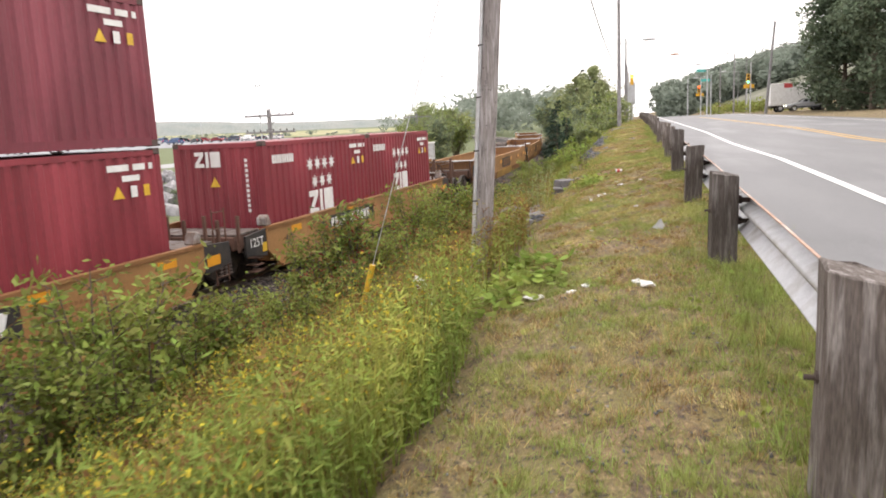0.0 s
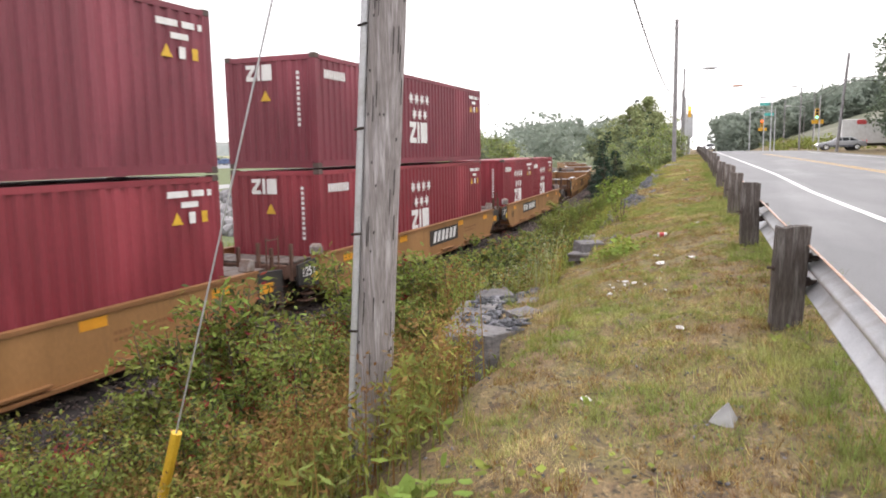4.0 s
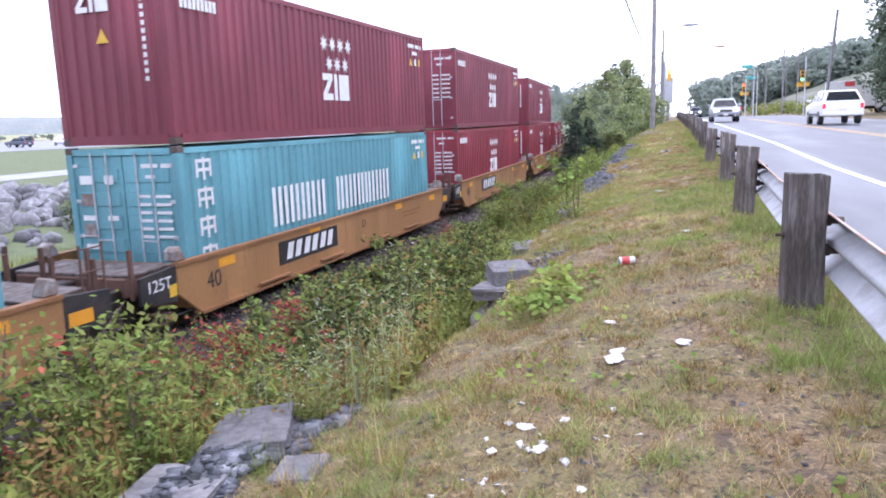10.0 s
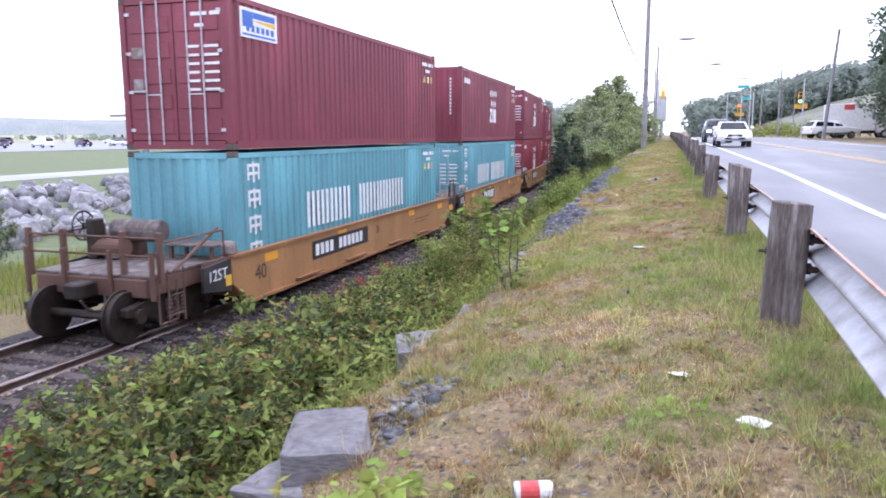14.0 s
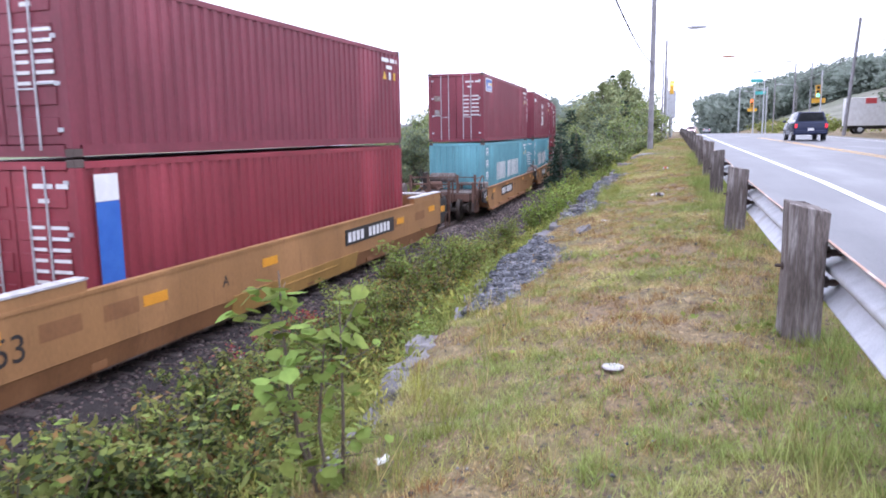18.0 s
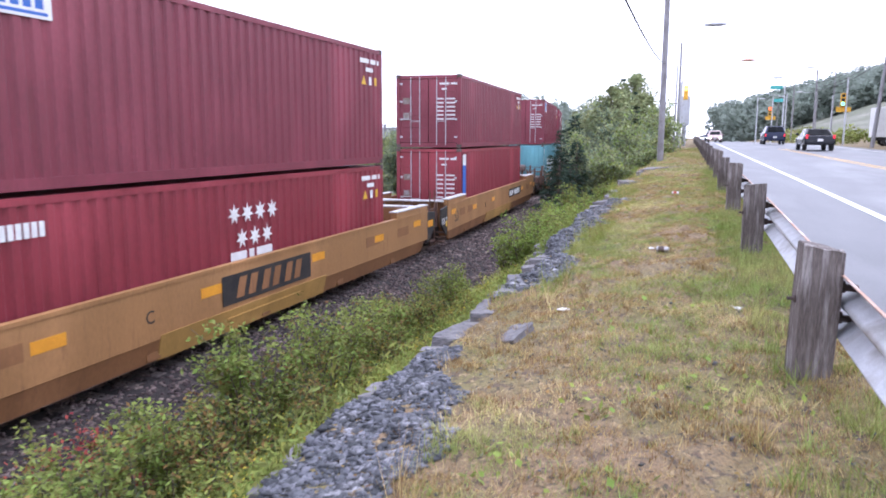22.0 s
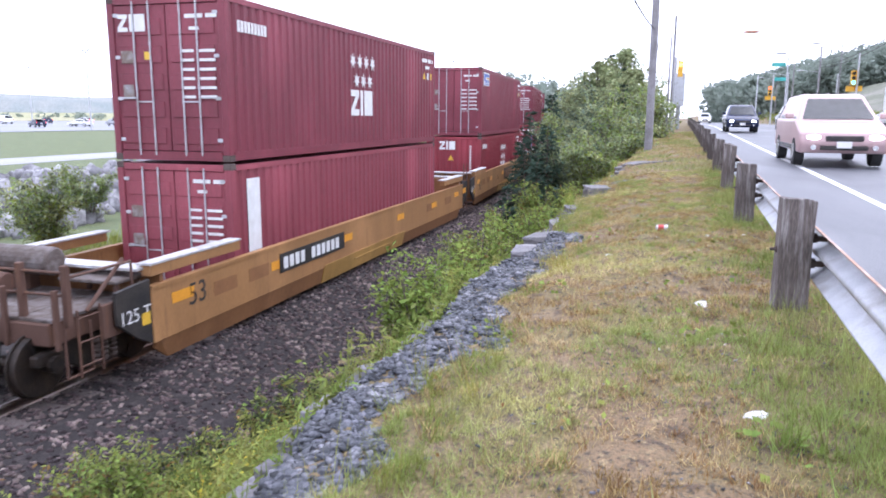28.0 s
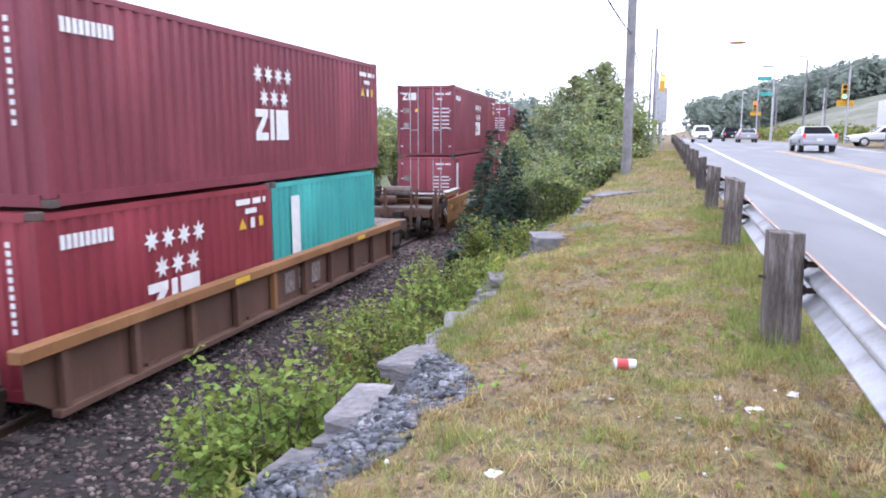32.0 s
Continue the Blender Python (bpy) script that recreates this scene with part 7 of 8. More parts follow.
TURF = [M["grass"], M["drygrass"], M["leafrust"]]
tufts("verge_grass", "short patchy green, straw and brown grass on the verge", 27000, 15, (-1.9, 1.25), (0.8, 22), (0.018, 0.055), 0.0026, TURF, 31)
tufts("verge_grass", "short patchy green, straw and brown grass on the verge", 29000, 15, (-1.9, 1.25), (22, 46), (0.018, 0.052), 0.0026, TURF, 32, dry=0.07)
grass_field("verge_grass", "grass on the verge farther along the road", 44000, (-1.9, 1.25), (46, 80), (0.03, 0.09), 0.007, [M["grass"], M["drygrass"]], 33)
tufts("rail_grass", "taller green grass round the guardrail posts", 1700, 16, (0.42, 1.25), (0.8, 46), (0.06, 0.16), 0.003, [M["grass"], M["leafbright"], M["drygrass"]], 34, 0.8, 0.03, 0.4)
tufts("edge_grass", "taller tufts of dry grass along the top of the stones", 2000, 14, (-1.85, -0.9), (1.0, 46), (0.06, 0.24), 0.0026, [M["weed"], M["drygrass"], M["drygrass"]], 35, 0.8, 0.03, 0.45)
grass_field("dry_thatch", "matted dry straw lying in the turf", 90000, (-1.9, 1.2), (1.0, 44), (0.006, 0.016), 0.0018, [M["drygrass"], M["drygrass"]], 36, lambda x, y, p: 0.9 * (value_noise(x, y, 0.5, 3) > 0.35), 8.0)
grass_field("brown_thatch", "dead brown stems lying in the turf", 60000, (-1.9, 1.2), (1.0, 44), (0.006, 0.02), 0.0022, [M["leafrust"], M["leafrust"]], 37, lambda x, y, p: 0.9 * (value_noise(x, y, 0.8, 1) < 0.5), 6.0)


def rosettes(name, label, spots, n, leaf, mat, seed, spread=0.25, lift=0.05, broad=False):
    nr = np.random.default_rng(seed)
    c = np.array(spots, float)
    i = nr.integers(0, len(c), n)
    x, y = c[i, 0] + nr.normal(0, spread, n), c[i, 1] + nr.normal(0, spread * 1.3, n)
    v, q = (leaf_hexes if broad else leaf_quads)(np.stack([x, y, land_rough(x, y) + nr.uniform(0.01, lift, n)], 1), leaf, nr, -0.1, 0.85 if broad else 0.75)
    return stuff(name, v, q, mat, label, "leaves")


rosettes("creeping_vine", "bright green creeping vine with broad leaves at the edge of the verge", [(-1.0, 5.4), (-1.05, 5.9), (-0.95, 6.4), (-0.85, 6.0), (-1.2, 5.1), (-1.3, 6.6), (-1.1, 6.9)], 460, 0.085, M["leafbright"], 61, 0.17, 0.12, True)
rosettes("creeping_vine", "bright green creeping vine spilling round a slate block", [(-0.97, 14.4), (-0.9, 14.8), (-0.8, 15.0), (-1.03, 14.6), (-0.85, 14.3), (-0.95, 15.2)], 560, 0.056, M["leafbright"], 66, 0.13, 0.1, True)
rosettes("low_leaves", "low broad green leaves in the turf", [(rng.uniform(-1.2, 0.9), rng.uniform(2, 43)) for k in range(90)], 1300, 0.045, M["leafbright"], 62, 0.1, 0.04)
rosettes("dead_leaves", "brown dead leaves scattered on the grass", [(rng.uniform(-1.4, 1.0), rng.uniform(2, 43)) for k in range(260)], 900, 0.026, M["leafrust"], 63, 0.3, 0.02)
plant("maple", -1.3, 19.6, 0.85)
plant("maple", -2.1, 23.3, 0.75)
plant("maple", -2.0, 46.2, 0.8)
x = np.random.default_rng(41).uniform(-20, -12.6, 26000)
y = np.random.default_rng(42).uniform(25, 80, 26000)
v, q = blades(x, y, land_rough(x, y), np.random.default_rng(43).uniform(0.15, 0.5, 26000), np.full(26000, 0.015), np.random.default_rng(44), 0.5)
stuff("trackside_grass", v, q, M["weed"], "yellow-green rough grass on the far side of the track", "grass")

# ---------------- stones along the edge, litter ----------------
def slab_mesh(seed, lx, ly, lz, mat="rock", ledges=True):
    """A split block of slate: flat faces, broken corners, thin ledges."""
    r = random.Random(seed)
    bm = bmesh.new()
    for sx in (-0.5, 0.5):
        for sy in (-0.5, 0.5):
            for sz in (-0.5, 0.5):
                cut = r.uniform(0.08, 0.3)
                bm.verts.new((sx * lx * (1 - cut), sy * ly * r.uniform(0.85, 1.05), sz * lz * r.uniform(0.75, 1.0)))
                bm.verts.new((sx * lx * r.uniform(0.85, 1.05), sy * ly * (1 - r.uniform(0.08, 0.34)), sz * lz * r.uniform(0.75, 1.0)))
    for k in range(4):
        bm.verts.new((r.uniform(-0.3, 0.3) * lx, r.uniform(-0.3, 0.3) * ly, lz * r.uniform(0.46, 0.56)))
    bmesh.ops.convex_hull(bm, input=bm.verts[:])
    bmesh.ops.delete(bm, geom=[v for v in bm.verts if not v.link_faces], context="VERTS")
    bmesh.ops.dissolve_limit(bm, angle_limit=0.12, verts=bm.verts[:], edges=bm.edges[:])
    if ledges:
        bmesh.ops.triangulate(bm, faces=bm.faces[:])
        bmesh.ops.subdivide_edges(bm, edges=bm.edges[:], cuts=3, use_grid_fill=True)
        shift = [r.uniform(-0.055, 0.03) for k in range(40)]
        for v in bm.verts:
            layer = shift[int((v.co.z + 0.04 * v.co.x + 0.03 * v.co.y + 1) / 0.055) % 40]
            v.co.x *= 1 + layer + r.uniform(-0.012, 0.012)
            v.co.y *= 1 + 0.6 * layer + r.uniform(-0.008, 0.008)
            v.co.z += r.uniform(-0.006, 0.006)
        return finish("rock", bm, M[mat])
    return finish("rock", soften(bm, min(lx, ly, lz) * 0.05), M[mat])


def rock(x, y, z, size, turn, seed, tilt=None, label="grey slate block lying at the edge of the bank"):
    r = random.Random(seed)
    rx, ry = tilt or (r.uniform(-3, 4), r.uniform(-8, 3))
    return thing("rock", slab_mesh(seed, *size), None, label, "rock", at=pose(x, y, z, rx, ry, turn), group="rocks along the edge")


ROCKS = (
    # squared block with a second one under it, then the long slab and its neighbours
    ((-1.7, 10.36, -0.38, (0.66, 0.56, 0.42), -22), (-1.74, 10.3, -0.84, (0.62, 0.55, 0.46), 10), (-2.06, 11.3, -0.39, (0.42, 1.45, 0.26), 8), (-2.12, 12.42, -0.37, (0.44, 0.62, 0.24), 20), (-1.5, 11.25, -0.23, (0.3, 0.34, 0.1), 40), (-1.62, 12.0, -0.28, (0.24, 0.3, 0.1), 10)),
    # rounded stack in the notch
    ((-1.48, 15.96, -0.16, (0.44, 0.66, 0.2), 22), (-1.5, 15.9, -0.27, (0.5, 0.76, 0.14), -8), (-1.47, 15.88, -0.4, (0.44, 0.7, 0.12), 14), (-1.51, 15.85, -0.55, (0.5, 0.72, 0.16), -4), (-1.5, 15.85, -0.8, (0.46, 0.7, 0.34), 20), (-1.74, 18.1, -0.31, (0.36, 0.6, 0.18), 20), (-1.62, 19.2, -0.32, (0.22, 0.8, 0.14), 8), (-1.64, 21.5, -0.24, (0.2, 0.9, 0.14), 3)),
    # flat slabs level with the turf
    ((-1.6, 26.2, -0.04, (0.26, 0.86, 0.11), 6), (-1.6, 27.0, -0.01, (0.24, 0.7, 0.11), -7), (-1.56, 27.72, 0.025, (0.22, 0.7, 0.11), 5), (-1.52, 28.4, 0.055, (0.2, 0.5, 0.1), -6), (-1.68, 36.9, 0.11, (0.3, 0.7, 0.12), 8), (-1.64, 37.8, 0.14, (0.34, 0.62, 0.12), -10), (-1.66, 35.95, 0.09, (0.28, 0.55, 0.12), 3), (-1.52, 38.7, 0.18, (0.34, 0.52, 0.12), 14)),
    ((-1.45, 43.6, 0.2, (0.75, 0.9, 0.26), 12), (-1.45, 43.6, -0.08, (0.75, 0.85, 0.4), 5), (-1.45, 43.65, -0.5, (0.8, 0.9, 0.55), 20), (-1.0, 44.1, 0.3, (0.5, 0.6, 0.16), 50), (-1.1, 49.8, 0.22, (0.7, 0.8, 0.5), 25), (-0.5, 50.2, 0.4, (0.9, 0.6, 0.2), 10), (-1.2, 49.9, -0.3, (0.8, 0.9, 0.6), 60), (0.0, 50.6, 0.42, (0.7, 0.5, 0.2), -12)),
)
for k, (x, y, z, size, turn) in enumerate(sum(ROCKS, ())):
    rock(x, y, z, size, turn, 700 + 3 * k)
rock(-1.08, 26.68, 0.1, (0.22, 0.3, 0.12), -25, 811, (16, -14), "small pale slate wedge lying loose on the turf")

# dry stone facing below the edge, course by course
facing = thing("stone_facing", None, None, "rough dry stone facing under the edge of the verge", "stone wall", kind="structure")
FACE = [slab_mesh(900 + k, 0.2 + 0.04 * (k % 2), 0.24 + 0.06 * (k % 4), 0.08 + 0.02 * (k % 3), ledges=False) for k in range(9)]
k = 0
for y in np.arange(20.4, 50, 0.34):
    for c in range(4):
        k += 1
        e = float(wall_edge(y))
        if random.Random(k + 2).random() < (0.8 if c == 0 else 0.12):
            continue
        top = float(verge(y) - camber(e, y))
        part("stone", FACE[k % 9], None, facing, at=pose(e - 0.05 - 0.07 * c + random.Random(k).uniform(-0.07, 0.04), y + 0.2 * (c % 2) + random.Random(k + 9).uniform(-0.08, 0.08), top - 0.07 - 0.12 * c, random.Random(k).uniform(-6, 6), random.Random(k + 5).uniform(-14, 4), random.Random(k + 3).uniform(-20, 20)))


def chip_field(name, label, n, place, size, mat, seed, flat=0.5, category="stones", kind="stuff"):
    nr = np.random.default_rng(seed)
    x, y = place(nr, n)
    z = land_rough(x, y)
    n = len(x)
    s = nr.uniform(*size, n)[:, None, None] * nr.uniform(0.6, 1.3, (n, 1, 3))
    base = np.array([(-1, -1, 0), (1, -0.8, 0.1), (0.9, 1, 0), (-0.8, 0.9, 0.1), (0, 0.1, 1.0), (0.1, 0, -1.0)], float) * (0.5, 0.5, 0.5 * flat)
    v = base[None] * s
    a = nr.uniform(0, 6.28, n)
    t = nr.normal(0, 0.5, n)
    ca, sa, ct, st = np.cos(a)[:, None], np.sin(a)[:, None], np.cos(t)[:, None], np.sin(t)[:, None]
    y1, z1 = v[..., 1] * ct - v[..., 2] * st, v[..., 1] * st + v[..., 2] * ct
    v = np.stack([v[..., 0] * ca - y1 * sa, v[..., 0] * sa + y1 * ca, z1], -1) + np.stack([x, y, z], 1)[:, None]
    tri = np.array([(0, 1, 4), (1, 2, 4), (2, 3, 4), (3, 0, 4), (1, 0, 5), (2, 1, 5), (3, 2, 5), (0, 3, 5)])
    q = (np.arange(n)[:, None, None] * 6 + tri).reshape(-1, 3)
    return tagged(new(name, quick_mesh(name, v.reshape(-1, 3), q, mat)), label, category, kind=kind)


def along(centres, spread):
    c = np.array(centres, float)
    def place(nr, n):
        i = nr.integers(0, len(c), n)
        return c[i, 0] + nr.normal(0, spread[0], n) * c[i, 2], c[i, 1] + nr.normal(0, spread[1], n) * c[i, 2]
    return place


def chip_bed(y0, y1):
    def place(nr, n):
        y = nr.uniform(y0, y1, n)
        return wall_edge(y) - 0.14 + (chip_width(y) + 0.12) * nr.uniform(0, 1, n) ** 1.05, y
    return place


CHIPS = "blue-grey broken slate chippings along the edge"
chip_field("slate_chippings", CHIPS, 7000, chip_bed(22.7, 26.4), (0.025, 0.07), M["chips"], 51)
chip_field("slate_chippings", CHIPS, 10000, chip_bed(30.4, 37.6), (0.025, 0.07), M["chips"], 54)
chip_field("slate_chippings", CHIPS, 3600, chip_bed(27.9, 30.4), (0.025, 0.07), M["chips"], 55)
chip_field("slate_chippings", CHIPS, 2600, chip_bed(10.1, 12.8), (0.03, 0.11), M["chips"], 56)
chip_field("slate_chippings", CHIPS, 160, along([(-1.22, 16.2, 0.4), (-1.2, 16.6, 0.4)], (0.24, 0.5)), (0.03, 0.09), M["chips"], 59)
chip_field("pebbles", "small stones and grit scattered through the turf", 5200, lambda r, n: (r.uniform(-1.5, 1.1, n), r.uniform(1.5, 44, n)), (0.008, 0.03), M["chips"], 52)


def ballast(n, seed):
    nr = np.random.default_rng(seed)
    s, u = nr.uniform(6, 80, n), nr.uniform(-1.5, 4.7, n)
    a = (s - TY) / TR
    x, y = TX - TR * (1 - np.cos(a)) + u * np.cos(a), TY + TR * np.sin(a) + u * np.sin(a)
    h = RAILZ + np.interp(u, [p[0] for p in prof], [p[1] for p in prof])
    ob = chip_field("ballast_stones", "loose purple-grey ballast stones beside the rails", n, lambda r, m: (x, y), (0.05, 0.13), M["ballaststone"], seed, 0.85, "ballast")
    co = np.empty(len(ob.data.vertices) * 3, np.float32)
    ob.data.vertices.foreach_get("co", co)
    co = co.reshape(-1, 6, 3)
    co[..., 2] += (h - land_rough(x, y))[:, None]
    ob.data.vertices.foreach_set("co", co.ravel())
    ob.data.update()


ballast(46000, 53)


def crumpled(seed, size, flat):
    r = random.Random(seed)
    bm = bmesh.new()
    bmesh.ops.create_icosphere(bm, subdivisions=2, radius=1)
    for v in bm.verts:
        v.co = Vector((v.co.x * size[0], v.co.y * size[1], v.co.z * flat)) * r.uniform(0.5, 1.2)
    return bm


def litter(x, y, size, mat, label, seed, flat=0.03, name="litter"):
    return thing(name, crumpled(seed, size, flat), M[mat], label, "litter", at=pose(x, y, float(land_rough(x, y)) + flat * 0.55, 0, 0, seed * 37 % 360), group="litter on the verge")


for k, (x, y, sx, sy) in enumerate(((-0.27, 13.06, 0.06, 0.05), (-0.29, 12.9, 0.08, 0.05), (0.05, 13.06, 0.05, 0.04), (0.43, 15.93, 0.12, 0.06), (0.13, 16.4, 0.05, 0.04), (-0.37, 13.64, 0.05, 0.04), (-1.16, 19.83, 0.08, 0.05), (-0.03, 9.83, 0.05, 0.035),
                                    (0.47, 27.3, 0.06, 0.04), (-0.82, 27.35, 0.07, 0.04), (0.41, 31.8, 0.07, 0.05), (0.24, 33.8, 0.1, 0.07), (-0.27, 30.0, 0.05, 0.04), (-0.6, 35.8, 0.06, 0.04), (-0.79, 5.48, 0.1, 0.07), (-0.51, 5.43, 0.05, 0.04), (-0.41, 5.56, 0.05, 0.04),
                                    (-0.51, 8.36, 0.05, 0.04), (-0.61, 12.19, 0.05, 0.035), (-0.5, 11.9, 0.035, 0.03), (-0.72, 12.0, 0.03, 0.025), (-0.45, 12.25, 0.03, 0.03), (-0.3, 11.6, 0.03, 0.025), (-0.7, 11.5, 0.03, 0.025), (0.5, 36.6, 0.05, 0.04), (0.72, 36.9, 0.04, 0.035))):
    litter(x, y, (sx, sy), "litter", "crumpled white paper litter on the grass", 40 + k, 0.012)
chip_field("paper_scraps", "small white scraps of paper strewn on the grass", 75, along([(-0.6, 11.6, 0.5), (-0.5, 12.1, 0.5), (-0.75, 11.9, 0.5), (-0.4, 11.2, 0.5), (0.2, 33.0, 0.8), (-0.1, 36.5, 0.8)], (0.5, 0.6)), (0.015, 0.045), M["litter"], 58, 0.25, "litter")
litter(0.02, 5.4, (0.12, 0.045), "litter", "long flattened white carton on the grass", 91, 0.025, "carton")
bm = bmesh.new()
bmesh.ops.create_cone(bm, cap_ends=True, segments=4, radius1=0.085, radius2=0.005, depth=0.1)
thing("pyramid_carton", bm, M["gravel"], "small pale pyramid-shaped carton on the grass", "carton", at=pose(0.21, 7.95, float(land_rough(0.21, 7.95)) + 0.045, 8, 5, 30))
bm = bmesh.new()
bmesh.ops.create_grid(bm, x_segments=14, y_segments=9, size=1)
for v in bm.verts:
    r = random.Random(int(v.co.x * 50) * 31 + int(v.co.y * 50))
    v.co = Vector((v.co.x * 0.33, v.co.y * 0.2, 0.06 * math.sin(v.co.x * 4) + 0.04 * math.sin(v.co.y * 5 + v.co.x * 2) + r.uniform(-0.012, 0.012) - 0.1 * max(0, v.co.x) ** 2))
bmesh.ops.solidify(bm, geom=bm.faces[:], thickness=0.006)
thing("plastic_sheet", bm, M["litter"], "crumpled white plastic sheet caught in the weeds", "plastic sheet", at=pose(-1.95, 7.08, -0.52, 36, 10, 8))


def can(x, y, turn, band, label):
    c = thing("drink_can", tubes(((-0.06, 0, 0.033), (0.06, 0, 0.033), 0.033), sides=14), M["litter" if band == "redprint" else "tin"], label, "can", at=pose(x, y, float(land_rough(x, y)), 0, 0, turn), group="cans on the verge")
    part("rim", tubes(((0.06, 0, 0.033), (0.066, 0, 0.033), 0.029), ((-0.066, 0, 0.033), (-0.06, 0, 0.033), 0.029), sides=14), M["tin"], c)
    part("band", tubes(((-0.045, 0, 0.033), (0.02, 0, 0.033), 0.0335), sides=14), M[band], c)


can(-0.36, 15.2, 20, "redprint", "white and red crushed drink can on the grass")
can(-0.14, 37.15, 10, "redprint", "red and white drink can on the grass")
can(-0.14, 29.78, -12, "brownsteel", "dark dented metal drink can on the grass")
lid = thing("metal_lid", tubes(((0, 0, 0.004), (0, 0, 0.016), 0.06), sides=20), M["brownsteel"], "rusty round metal lid on the grass", "lid", at=pose(-0.2, 20.76, float(land_rough(-0.2, 20.76))))
part("rim", tubes(((0, 0, 0.016), (0, 0, 0.022), 0.06, 0.055), sides=20), M["tin"], lid)

# ---------------- vehicles ----------------
DRIVES = []
for nm, c, r in (("silver", (0.36, 0.37, 0.39), 0.3), ("maroon", (0.2, 0.02, 0.03), 0.25), ("rose", (0.5, 0.35, 0.34), 0.3), ("slate", (0.09, 0.1, 0.13), 0.25), ("white", (0.75, 0.75, 0.75), 0.3), ("black", (0.012, 0.013, 0.018), 0.15), ("navy", (0.02, 0.026, 0.06), 0.2), ("blue", (0.06, 0.1, 0.2), 0.3)):
    M["car_" + nm] = material("car_paint_" + nm, c, r, 0.1, [tuple(v * 1.1 for v in c)], 2, 20, 0.0, 0.04, spec=0.35 if max(c) < 0.2 else 0.5)
M["headlight"] = material("lit_headlight", (1.0, 0.95, 0.85), 0.2, 0, emit=6.0)
M["taillight"] = material("red_tail_lamp", (0.7, 0.02, 0.03), 0.3, 0, emit=0.6)
M["chrome"] = material("bright_trim", (0.6, 0.6, 0.6), 0.25, 0.9)
SHAPES = dict(
    van=dict(l=4.9, w=1.9, body=[(-2.4, 0.35), (2.3, 0.32), (2.45, 0.55), (2.42, 0.8), (1.75, 1.0), (1.3, 1.1), (-2.4, 1.12)], cab=[(1.5, 1.04), (0.55, 1.68), (0.1, 1.74), (-2.15, 1.72), (-2.38, 1.1)]),
    suv=dict(l=4.7, w=1.88, body=[(-2.3, 0.4), (2.2, 0.38), (2.35, 0.6), (2.3, 0.92), (1.1, 1.06), (-2.3, 1.1)], cab=[(1.1, 1.04), (0.4, 1.62), (0.0, 1.68), (-1.8, 1.64), (-2.28, 1.08)]),
    sedan=dict(l=4.6, w=1.76, body=[(-2.3, 0.36), (2.2, 0.32), (2.3, 0.55), (2.2, 0.75), (1.0, 0.92), (-1.5, 0.96), (-2.28, 0.94)], cab=[(1.0, 0.9), (0.25, 1.38), (-0.9, 1.4), (-1.75, 0.94)]),
    pickup=dict(l=5.4, w=1.95, body=[(-2.7, 0.5), (2.5, 0.48), (2.65, 0.7), (2.6, 1.0), (1.3, 1.12), (-2.7, 1.14)], cab=[(1.3, 1.1), (0.65, 1.72), (-0.5, 1.76), (-0.75, 1.12)]))


